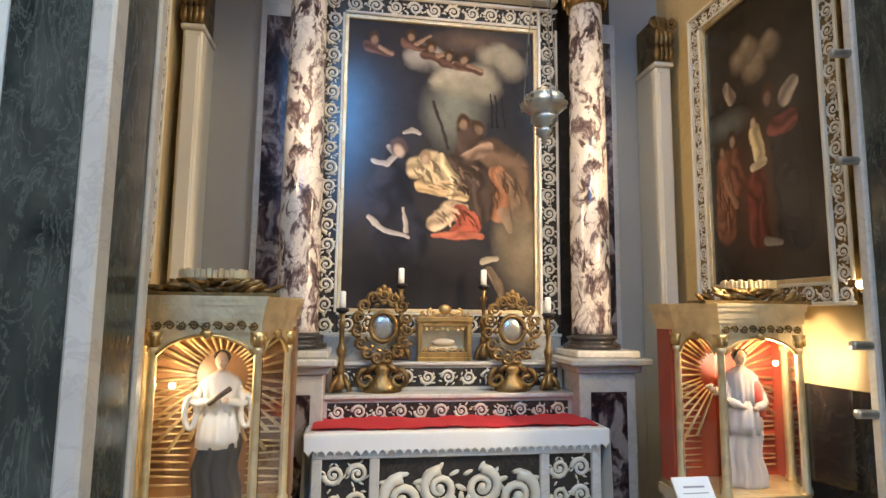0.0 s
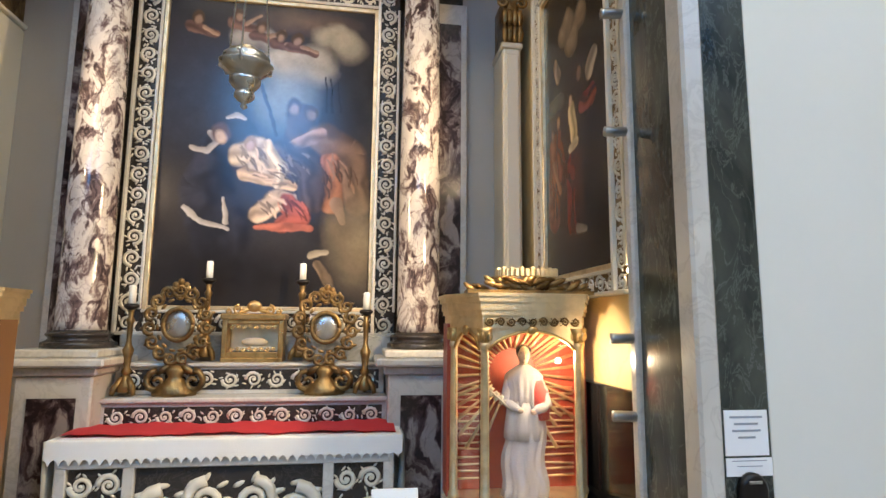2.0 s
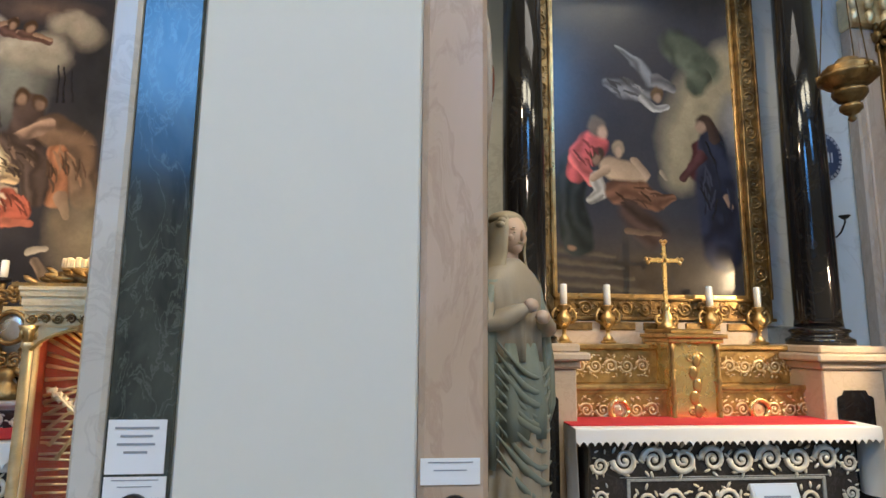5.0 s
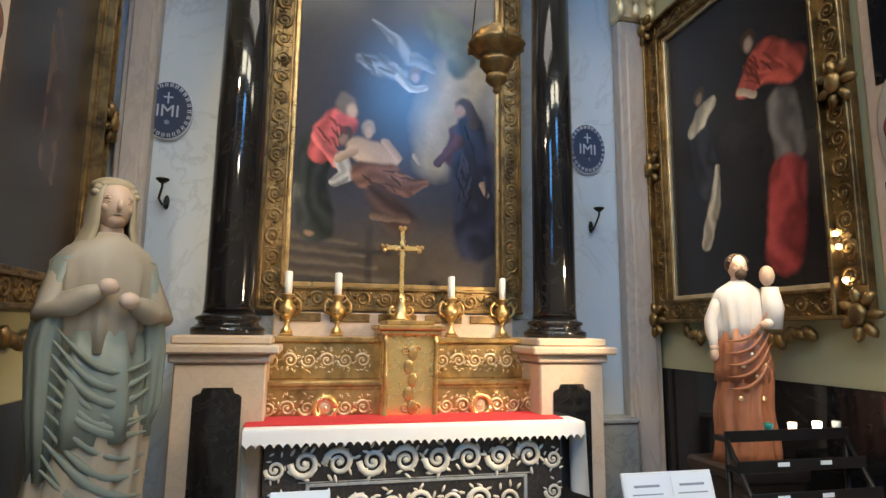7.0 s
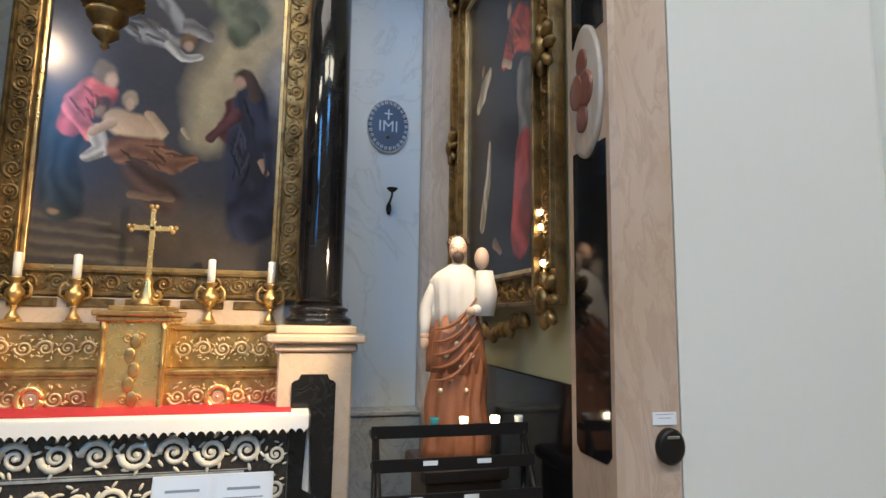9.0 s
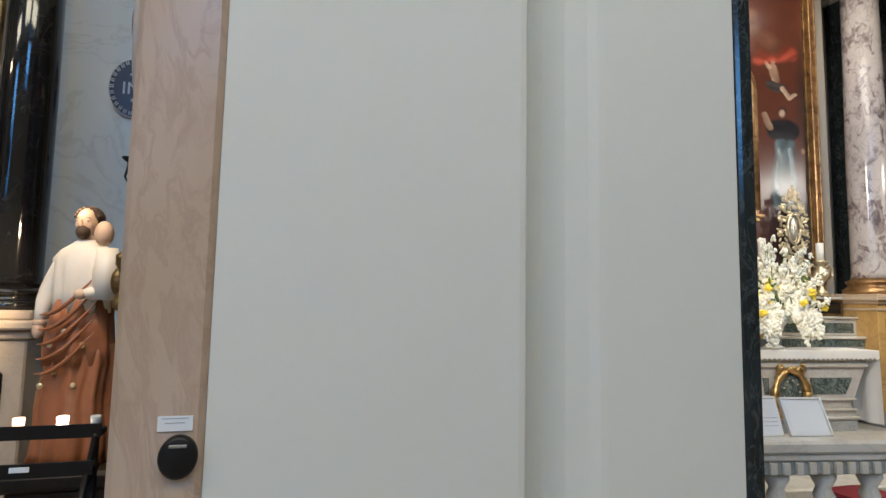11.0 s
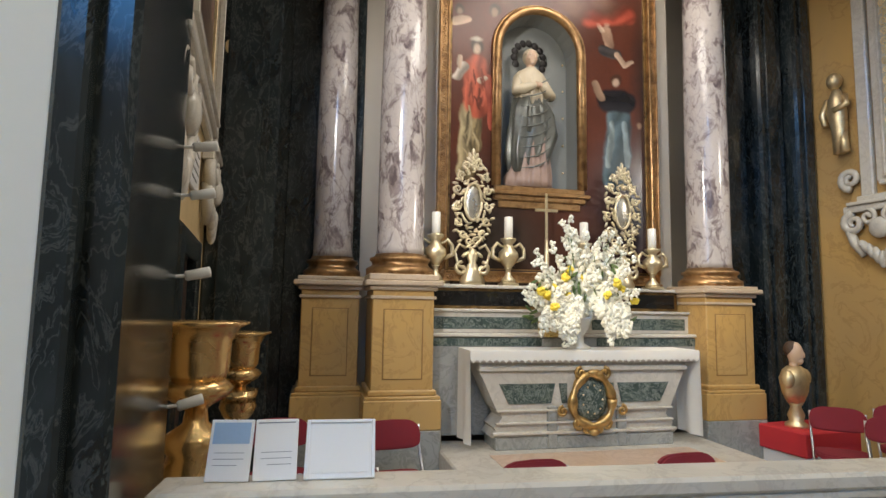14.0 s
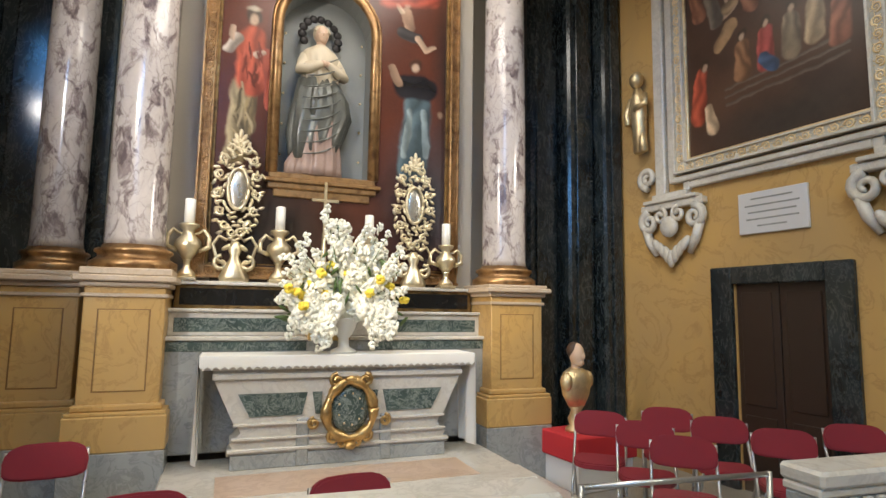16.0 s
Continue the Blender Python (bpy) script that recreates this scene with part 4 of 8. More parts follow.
# chapel walls
built("wall_chapel_1", Geo().box(-1.77, 2.45, 3.95, 4.2, 0, TOP, 0), STUCCO, "grey-beige stuccoed chapel wall")
built("wall_chapel_1_west", Geo().box(-1.9, -1.77, 1.96, 3.95, 0, TOP, 0), OCHRE_PALE, "pale ochre chapel side wall")
built("wall_chapel_1_east", Geo().box(2.22, 2.45, 1.99, 3.95, 1.42, TOP, 0), OCHRE_PALE, "pale ochre chapel side wall")
built("dado_1", Geo().box(2.19, 2.44, 1.99, 3.95, 0, 1.42, 0.006), BLACK_MARBLE, "polished black marble dado", "dado")
built("wall_chapel_2", Geo().box(3.06, 7.3, 3.76, 4.0, 0, TOP, 0), BLUE_WALL, "pale blue marbled chapel wall")
built("wall_chapel_2_west", Geo().box(3.06, 3.1, 1.9, 3.76, 1.3, TOP, 0), GREEN_WALL, "olive green chapel side wall")
built("wall_chapel_2_east", Geo().box(7.13, 7.35, 1.9, 3.76, 1.4, TOP, 0), GREEN_WALL, "olive green chapel side wall")
built("dado_2", Geo().box(7.11, 7.35, 1.9, 3.76, 0, 1.4, 0.006), BLACK_MARBLE, "polished black marble dado", "dado")
built("dado_3", Geo().box(3.06, 3.13, 1.9, 3.76, 0, 1.3, 0.006), BLACK_MARBLE, "polished black marble dado", "dado")
built("wall_chapel_3", Geo().box(9.4, 16.75, 5.9, 6.15, 0, TOP, 0), STUCCO, "grey stuccoed chapel back wall")
g = Geo()
for a, b, c, d in ((2.0, 3.41, 0, TOP), (4.59, 5.9, 0, TOP), (3.41, 4.59, 1.95, TOP)):
    g.box(9.4, 9.5, a, b, c, d, 0)
built("wall_chapel_3_west", g, OCHRE_PALE, "pale ochre marbled chapel side wall")
g = Geo()
for a, b, c, d in ((1.9, 2.64, 0, TOP), (3.49, 5.9, 0, TOP), (2.64, 3.49, 1.95, TOP)):
    g.box(16.5, 16.75, a, b, c, d, 0)
built("wall_chapel_3_east", g, OCHRE, "ochre scagliola chapel side wall")
# dark marble piers in the corners of chapel 3
# the second is widened to x 11.0 as a dark stand-in for shade behind the columns
for k, (a, b, c) in enumerate(((9.5, 10.1, 5.32), (10.1, 11.0, 5.86))):
    built("corner_pilaster_%d" % (k + 1), Geo().box(a, b, c, 5.9, 0, TOP, 0.02).box(a + 0.12, b - 0.1, c - 0.03, c, 0, TOP, 0.02), DARK_WALL, "black-green polished marble pilaster", "pilaster")
for k, (a, b, c) in enumerate(((15.35, 15.8, 5.3), (15.8, 16.2, 5.1), (16.2, 16.5, 4.93))):
    built("corner_pilaster_%d" % (k + 3), Geo().box(a, b, c, 5.9, 0, TOP, 0.03).box(a + 0.1, b - 0.06, c - 0.03, c, 0, TOP, 0.02), DARK_WALL, "black-green polished marble pilaster", "pilaster")


# ---------------------------------------------------------------- kinds of things
def column(name, x, y, r, z0, z1, shaft, base, label, base_h=0.12, group="", base_mat=None, square=0.0):
    t = thing(name, label, "column", pose(x, y, z0), group)
    h = base_h
    part("base", Geo().lathe(0, 0, [(r * 1.45, 0), (r * 1.45, h * 0.3), (r * 1.32, h * 0.38), (r * 1.18, h * 0.5), (r * 1.2, h * 0.62), (r * 1.3, h * 0.7), (r * 1.28, h * 0.82), (r * 1.1, h * 0.88), (r * 1.04, h)], 36), base_mat or base, t)
    part("shaft", Geo().lathe(0, 0, [(r * 1.04, h), (r, h + 0.06), (r, h + (z1 - z0 - h) * 0.35), (r * 0.88, z1 - z0)], 36), shaft, t)
    return t


def pedestal(name, x0, x1, y0, y1, z_cor, z_top, body, trim_mat, label, panel=None, z_bot=0.0, group="", proud=0.06):
    """A column's pedestal: die, stepped cornice and a framed panel."""
    t = thing(name, label, "pedestal", pose((x0 + x1) / 2, y0, z_bot), group)
    w, h = (x1 - x0) / 2, z_top - z_bot
    c = z_cor - z_bot
    part("die", Geo().box(-w, w, 0, y1 - y0, 0, c, 0.01), body, t)
    s = (h - c) / 3
    part("cornice", Geo().box(-w - proud * 0.35, w + proud * 0.35, -proud * 0.35, y1 - y0, c, c + s, 0.01).box(-w - proud, w + proud, -proud, y1 - y0, c + s, c + 2 * s, 0.012).box(-w - proud * 0.3, w + proud * 0.3, -proud * 0.3, y1 - y0, c + 2 * s, h, 0.01), trim_mat, t)
    if panel:
        pm, px0, px1, pz0, pz1, notch = panel
        n = notch
        poly = [(px0, pz0), (px1, pz0), (px1, pz1 - n)]
        if n:
            poly += [(px1 - n * 0.3, pz1 - n * 0.75), (px1 - n * 0.75, pz1 - n * 0.6), (px1 - n, pz1), (px0 + n, pz1), (px0 + n * 0.75, pz1 - n * 0.6), (px0 + n * 0.3, pz1 - n * 0.75)]
        else:
            poly += [(px1, pz1), (px0, pz1)]
        poly += [(px0, pz1 - n)] if n else []
        part("panel", Geo().plate(poly, -0.008, 0.02), pm, t)
    return t


def candle(x, y, z, h, r=0.022, group="altar candles"):
    t = thing("candle", "short white wax altar candle in its holder", "candle", pose(x, y, z), group)
    part("wax", Geo().lathe(0, 0, [(r, 0), (r * 1.02, h * 0.5), (r, h - 0.006), (r * 0.8, h), (r * 0.3, h - 0.006)], 14), WAX, t)
    part("wick", Geo().tube([(0, 0, h - 0.006), (0.002, 0, h + 0.01)], 0.0018, 5), INK, t)
    return t


def candlestick_tall(x, y, z, h, mat, group):
    t = thing("candlestick", "tall carved aged gilt altar candlestick", "candlestick", pose(x, y, z), group)
    g = Geo()
    for k in range(3):
        a = radians(90 + 120 * k)
        g.tube([(0.02 * math.cos(a), 0.02 * math.sin(a), h * 0.2), (0.06 * math.cos(a), 0.06 * math.sin(a), h * 0.1), (0.075 * math.cos(a), 0.075 * math.sin(a), 0.012)], [0.018, 0.022, 0.014], 6)
    g.lathe(0, 0, [(0.05, 0.03), (0.045, h * 0.12), (0.03, h * 0.2), (0.022, h * 0.23)], 10)
    part("foot", g, mat, t)
    part("stem", Geo().lathe(0, 0, [(0.02, h * 0.22), (0.03, h * 0.27), (0.018, h * 0.31), (0.024, h * 0.42), (0.034, h * 0.5), (0.02, h * 0.55), (0.014, h * 0.6), (0.018, h * 0.78), (0.026, h * 0.82), (0.014, h * 0.86), (0.02, h * 0.93)], 12, flute=6, amp=0.08), mat, t)
    part("drip_pan", Geo().lathe(0, 0, [(0.02, h * 0.93), (0.045, h * 0.96), (0.047, h * 0.985), (0.03, h)], 14), BLACK_METAL, t)
    return t


def candlestick_urn(x, y, z, h, mat, group, s=1.0):
    """A squat two-handled candlestick."""
    t = thing("candlestick", "squat two-handled gilt altar candlestick", "candlestick", pose(x, y, z), group)
    part("foot", Geo().box(-0.05 * s, 0.05 * s, -0.05 * s, 0.05 * s, 0, h * 0.06, 0.006).lathe(0, 0, [(0.046 * s, h * 0.06), (0.04 * s, h * 0.14), (0.018 * s, h * 0.22), (0.016 * s, h * 0.34), (0.026 * s, h * 0.37)], 14), mat, t)
    part("body", Geo().lathe(0, 0, [(0.018 * s, h * 0.37), (0.04 * s, h * 0.46), (0.062 * s, h * 0.6), (0.058 * s, h * 0.7), (0.03 * s, h * 0.8), (0.026 * s, h * 0.88), (0.048 * s, h * 0.96), (0.046 * s, h)], 16, flute=8, amp=0.06), mat, t)
    for sd in (-1, 1):
        part("handle", Geo().tube([(sd * 0.05 * s, 0, h * 0.52), (sd * 0.1 * s, 0, h * 0.6), (sd * 0.098 * s, 0, h * 0.78), (sd * 0.07 * s, 0, h * 0.9), (sd * 0.05 * s, 0, h * 0.84), (sd * 0.03 * s, 0, h * 0.82)], [0.012 * s, 0.014 * s, 0.012 * s, 0.01 * s, 0.008 * s, 0.006 * s], 6), mat, t)
    return t


def reliquary(x, y, z, w, h, mat, label, group, open_work=False):
    """A carved, openwork reliquary: a foot, a stem and a wreath of scrolls round an oval window."""
    t = thing("reliquary", label, "reliquary", pose(x, y, z), group)
    foot = h * 0.26
    g = Geo()
    g.lathe(0, 0, [(w * 0.26, 0), (w * 0.28, foot * 0.12), (w * 0.16, foot * 0.4), (w * 0.08, foot * 0.62), (w * 0.13, foot * 0.8), (w * 0.07, foot)], 14, flute=7, amp=0.1, sy=0.6)
    for sd in (-1, 1):
        g.tube(spiral(sd * w * 0.24, foot * 0.45, w * 0.16, 1.2, math.pi / 2, 0, -sd, 14), [w * 0.045] * 8 + [w * 0.03] * 6, 5)
        g.ball((sd * w * 0.16, 0, foot * 0.85), (w * 0.12, 0.02, w * 0.05), 7, 4, (0, sd * 35, 0))
    part("foot", g, mat, t)
    cz, rz, rx = foot + (h - foot) * 0.47, (h - foot) * 0.4, w * 0.38
    rnd = random.Random(7)
    n = 15
    for k in range(n):
        a = 2 * math.pi * k / n + math.pi / 2
        px, pz = rx * math.cos(a), cz + rz * math.sin(a)
        r = w * 0.1
        g = Geo()
        g.tube(spiral(px, pz, r, 1.4, a + 2.0, 0, 1 if px > 0 else -1, 14), [r * 0.32] * 7 + [r * 0.2] * 7, 5)
        g.ball((px * 1.2, 0, cz + (pz - cz) * 1.1), (r * 0.6, r * 0.24, r * 0.26), 6, 4, (0, -math.degrees(a) + rnd.uniform(-40, 40), 0))
        g.ball((px * 0.72, -0.01, cz + (pz - cz) * 0.76), (r * 0.5, r * 0.25, r * 0.24), 6, 4, (0, -math.degrees(a) + 90, 0))
        part("scroll", g, mat, t)
    g = Geo()
    ring = [(rx * 0.52 * math.cos(i * math.pi / 12), -0.012, cz + rz * 0.46 * math.sin(i * math.pi / 12)) for i in range(25)]
    part("oval_rim", g.tube(ring, w * 0.035, 6), mat, t)
    g = Geo()
    for k in range(5):
        g.ball((w * 0.07 * (k - 2) * (0.6 if k in (0, 4) else 1), 0, h - abs(k - 2) * h * 0.03 - h * 0.02), (w * 0.05, 0.014, h * 0.035), 6, 4, (0, (k - 2) * 25, 0))
    part("crest", g, mat, t)
    g = Geo()
    g.m = Matrix.Translation((0, 0.004, cz)) @ Matrix.Rotation(radians(90), 4, "X") @ Matrix.Diagonal((rx * 0.5, rz * 0.44, 1, 1))
    g.lathe(0, 0, [(1.0, -0.006), (0.9, 0.004), (0.4, 0.01)], 20)
    part("window", g, SILVER, t, "silver oval relic window")
    return t


def hanging_lamp(x, y, z, s, mat, label, z_top):
    t = thing("sanctuary_lamp", label, "lamp", pose(x, y, z))
    part("bowl", Geo().lathe(0, 0, [(r * s, q * s) for r, q in ((0.008, -0.25), (0.022, -0.235), (0.012, -0.215), (0.035, -0.2), (0.058, -0.175), (0.056, -0.15), (0.03, -0.14), (0.06, -0.125), (0.09, -0.085), (0.088, -0.06), (0.055, -0.05), (0.1, -0.035), (0.135, -0.005), (0.155, 0.01), (0.15, 0.03), (0.12, 0.036), (0.135, 0.06), (0.12, 0.085), (0.06, 0.1), (0.055, 0.13))], 24, flute=12, amp=0.035), mat, t)
    for k in range(3):
        a = radians(30 + 120 * k)
        part("bracket", Geo().tube([(0.1 * s * math.cos(a), 0.1 * s * math.sin(a), 0), (0.15 * s * math.cos(a), 0.15 * s * math.sin(a), 0.0), (0.155 * s * math.cos(a), 0.155 * s * math.sin(a), 0.04 * s), (0.12 * s * math.cos(a), 0.12 * s * math.sin(a), 0.05 * s)], 0.012 * s, 6), mat, t)
        part("chain", Geo().tube([(0.14 * s * math.cos(a), 0.14 * s * math.sin(a), 0.04 * s), (0.01 * math.cos(a), 0.01 * math.sin(a), min(1.1, z_top - z)), (0, 0, z_top - z)], 0.003, 5), mat, t)
    return t


def picture(name, label, w, h, mat, m, frame_w, frame_mat, inner_mat, depth=0.06, carved=0, bead=None, relief=None, group=""):
    """A framed oil painting: canvas, inner slip and moulded frame; local x across, z up, facing -y."""
    t = thing(name, label, "painting", m, group)
    a, b = w / 2, h / 2
    cv = new("canvas", mat)
    cv.parent = t
    part("stretcher", Geo().box(-a, -a + 0.06, -0.01, 0.0, -b, b, 0).box(a - 0.06, a, -0.01, 0.0, -b, b, 0).box(-a + 0.06, a - 0.06, -0.01, 0, -b, -b + 0.06, 0).box(-a + 0.06, a - 0.06, -0.01, 0, b - 0.06, b, 0), DARK_WOOD, t)
    s = 0.03
    part("slip", Geo().box(-a - s, -a, -0.035, 0, -b - s, b + s).box(a, a + s, -0.035, 0, -b - s, b + s).box(-a, a, -0.035, 0, -b - s, -b).box(-a, a, -0.035, 0, b, b + s), inner_mat, t)
    A, B, f = a + s, b + s, frame_w
    for nm, x0, x1, z0, z1 in (("frame_side", -A - f, -A, -B - f, B + f), ("frame_side", A, A + f, -B - f, B + f), ("frame_rail", -A, A, -B - f, -B), ("frame_rail", -A, A, B, B + f)):
        g = Geo().box(x0, x1, -depth * 0.55, 0, z0, z1, 0.004)
        e, g.slot = 0.02, 1
        if x1 - x0 < z1 - z0:
            g.box(x0 - 0.004, x0 + e, -depth, -depth * 0.5, z0, z1, 0.005).box(x1 - e, x1, -depth * 0.8, -depth * 0.5, z0 + f, z1 - f, 0.005)
        else:
            lo = z0 < 0
            g.box(x0, x1, -depth * 0.8, -depth * 0.5, (z1 - e) if lo else z0, z1 if lo else z0 + e, 0.005)
            g.box(x0 - f, x1 + f, -depth, -depth * 0.5, z0 - 0.004 if lo else z1 - e, z0 + e if lo else z1 + 0.004, 0.005)
        fr = part(nm, g, [frame_mat, bead or frame_mat], t)
        if carved:
            g = Geo()
            g.m = Matrix.Translation((0, -depth * 0.58, 0))
            if x1 - x0 < z1 - z0:
                vine(g, (x0 + x1) / 2, z0, z1, 0, f * 0.8, max(3, int((z1 - z0) / f / 0.85)), carved)
            else:
                scrollwork(g, x0, x1, z0 + f * 0.1, z1 - f * 0.1, 0, max(3, int((x1 - x0) / f / 0.9)), 0.16, carved, 9)
            part("carving", g, relief or frame_mat, fr)
    return t


def lace_cloth(name, x0, x1, y0, y1, z, drop, label, side=0.0, scallop=0.05):
    """An altar cloth: the top, a lace edge of points, and hanging ends."""
    t = thing(name, label, "altar cloth", pose((x0 + x1) / 2, y0, z))
    w, d = (x1 - x0) / 2, y1 - y0
    part("top", Geo().box(-w, w, -0.008, d, 0, 0.012, 0.005), LINEN, t)
    n = max(6, int((x1 - x0) / scallop))
    st = (x1 - x0) / n
    rnd = random.Random(3)
    poly = [(-w, 0.004)]
    pts = []
    for i in range(n):
        u = -w + st * i
        dz = rnd.uniform(-0.004, 0.004)
        pts += [(u, -drop * 0.72), (u + st * 0.3, -drop * 0.82 + dz), (u + st * 0.5, -drop + dz), (u + st * 0.7, -drop * 0.82 + dz)]
    pts.append((w, -drop * 0.72))
    poly = [(-w, 0.004)] + pts + [(w, 0.004)]
    part("lace_edge", Geo().plate(poly, -0.014, -0.008), LINEN, t, "scalloped white lace edge")
    if side:
        for sd in (-1, 1):
            g = Geo()
            nn, rows = 10, []
            for j in range(6):
                for i in range(nn):
                    f = i / (nn - 1)
                    fall = side * j / 5
                    rows.append((sd * (w + 0.008 + 0.02 * (j / 5) * math.sin(f * 9 + sd)), -0.008 + d * f * (1 - 0.03 * j), 0.008 - fall))
            fs = [[j * nn + i, j * nn + i + 1, (j + 1) * nn + i + 1, (j + 1) * nn + i] for j in range(5) for i in range(nn - 1)]
            m2 = [(x - sd * 0.008, y, zz) for x, y, zz in rows]
            q = len(rows)
            g.add(rows + m2, fs + [[q + k for k in f_[::-1]] for f_ in fs], True)
            part("hanging_end", g, LINEN, t)
    return t


def card_stand(x, y, z, turn, label, sheets=1, tilt=60):
    """A lectern-like stand with printed sheets on a sloping plate."""
    t = thing("card_stand", label, "sign stand", pose(x, y, 0, 0, 0, turn), "prayer card stands")
    part("pole", Geo().tube([(0, 0.08, 0.02), (0, 0.08, z - 0.1)], 0.014, 8), BLACK_METAL, t)
    part("foot", Geo().lathe(0, 0.08, [(0.13, 0), (0.13, 0.012), (0.03, 0.025)], 20), BLACK_METAL, t)
    pl = part("plate", Geo().box(-0.09 * sheets, 0.09 * sheets, -0.006, 0.006, -0.2, 0.0, 0.004), WHITE_PAINT, t)
    pl.matrix_local = pose(0, 0.06, z, -(90 - tilt), 0, 0)
    for k in range(sheets):
        cx = (k - (sheets - 1) / 2) * 0.18
        sh = part("sheet", Geo().box(cx - 0.08, cx + 0.08, -0.0085, -0.0065, -0.19, -0.008, 0), PAPER, pl)
        part("print", Geo().box(cx - 0.05, cx + 0.05, -0.0095, -0.0088, -0.05, -0.042, 0).box(cx - 0.06, cx + 0.06, -0.0095, -0.0088, -0.075, -0.071, 0).box(cx - 0.06, cx + 0.06, -0.0095, -0.0088, -0.1, -0.096, 0), INK, pl)
    return t


def notice(x0, x1, z0, z1, y, label, bars=3):
    t = thing("paper_notice", label, "notice", pose((x0 + x1) / 2, y, (z0 + z1) / 2))
    w, h = (x1 - x0) / 2, (z1 - z0) / 2
    part("sheet", Geo().box(-w, w, -0.003, 0.0, -h, h, 0), PAPER, t)
    g = Geo()
    for k in range(bars):
        zz = h * 0.7 - k * h * (1.2 / max(1, bars))
        ww = w * (0.75, 0.55, 0.65, 0.4)[k % 4]
        g.box(-ww, ww, -0.0042, -0.0032, zz - h * 0.05, zz + h * 0.04, 0)
    part("print", g, INK, t)
    return t


def coin_box(x, y, z, label):
    t = thing("offering_box", label, "offering box", pose(x, y, z))
    g = Geo()
    g.m = Matrix.Rotation(radians(90), 4, "X")
    g.lathe(0, 0, [(0.062, -0.0), (0.062, 0.02), (0.05, 0.028)], 24, sx=0.9, sy=1.05)
    part("plate", g, BLACK_METAL, t)
    part("slot", Geo().box(-0.025, 0.025, -0.032, -0.026, 0.03, 0.04, 0.002), CHROME, t)
    return t


def spotlight(x, y, z, dx, dy, dz, mat, label="small wall spotlight"):
    t = thing("spotlight", label, "spotlight", pose(x, y, z), "wall spotlights")
    d = Vector((dx, dy, dz)).normalized()
    part("housing", Geo().tube([d * -0.05, d * -0.045, d * 0.045, d * 0.055], [0.016, 0.022, 0.024, 0.024], 12), mat, t)
    part("bracket", Geo().tube([d * -0.03, d * -0.03 + Vector((-math.copysign(0.1, dx), 0.0, -0.01))], 0.008, 6), mat, t)
    return t

# ---------------------------------------------------------------- chapel 1: the breccia altar
AX = 0.275
DARK_INLAY = marble("black_inlay_ground", (0.035, 0.03, 0.028), (0.12, 0.1, 0.09), 5.0, 0.25, 0.3, 0.3)
SCROLL_STONE = plain("ivory_carved_marble", (0.68, 0.63, 0.53), 0.4, var=0.1, scale=12)

for sd, cx in ((-1, AX - 1.07), (1, AX + 1.08)):
    column("column", cx, 3.52, 0.145, 1.55, 4.22, BRECCIA, BLACK_MARBLE, "violet and white breccia marble column on a dark base", 0.11, "breccia columns", DARK_INLAY)
    cap = thing("capital", "carved gilt Corinthian capital on the breccia column", "capital", pose(cx, 3.52, 4.22), "gilt capitals")
    part("bell", Geo().lathe(0, 0, [(0.13, 0), (0.14, 0.12), (0.2, 0.3)], 20), GOLD_DARK, cap)
    g = Geo()
    for row, (zz, rr, n) in enumerate(((0.1, 0.16, 9), (0.22, 0.19, 9))):
        for k in range(n):
            a = 2 * math.pi * (k + 0.5 * row) / n
            g.ball((rr * math.cos(a), rr * math.sin(a), zz), (0.045, 0.022, 0.08), 7, 5, (0, 0, math.degrees(a) + 90))
            g.ball((rr * 1.15 * math.cos(a), rr * 1.15 * math.sin(a), zz + 0.07), 0.022, 6, 4)
    part("leaves", g, GOLD, cap)
    part("abacus", Geo().box(-0.23, 0.23, -0.2, 0.2, 0.3, 0.36, 0.01), GOLD_PALE, cap)
    pedestal("pedestal", cx - 0.21, cx + 0.21, 3.25, 3.86, 1.4, 1.55, WHITE_MARBLE, WHITE_MARBLE, "white marble column pedestal with a red breccia panel", (BRECCIA_RED, -0.13, 0.13, 0.1, 1.27, 0.0), group="column pedestals", proud=0.085)
    pil = thing("pilaster", "breccia panelled pilaster behind the column", "pilaster", pose(cx + sd * 0.2, 3.83, 1.5), "pilasters")
    part("frame", Geo().box(-0.2, 0.2, 0.0, 0.12, 0, 2.8, 0.008), WHITE_MARBLE, pil)
    part("panel", Geo().box(-0.15, 0.15, -0.012, 0.02, 0.12, 2.62, 0.004), BRECCIA_RED, pil)
    outer = thing("pilaster", "ivory stucco corner pilaster with a gilt capital", "pilaster", pose((-1.63, 2.07)[sd > 0], 3.62, 0), "corner pilasters")
    part("shaft", Geo().box(-0.07, 0.07, 0.0, 0.33, 0, 3.85, 0.015).box(-0.05, 0.05, -0.015, 0.02, 0.3, 3.8, 0.01), PLASTER_WARM, outer)
    part("neck", Geo().box(-0.085, 0.085, -0.02, 0.33, 3.85, 3.89, 0.01), PLASTER_WARM, outer)
    g = Geo().box(-0.06, 0.06, 0.0, 0.33, 3.89, 4.3, 0.02)
    for k in range(8):
        g.ball((-0.06 + 0.04 * (k % 4), -0.02, 3.96 + 0.13 * (k // 4)), (0.03, 0.03, 0.075), 7, 5)
    for q in (-1, 1):
        g.tube(spiral(q * 0.07, 4.22, 0.05, 1.4, math.pi / 2, -0.02, -q, 14), 0.014, 5)
    part("capital", g, GOLD_DARK, outer)

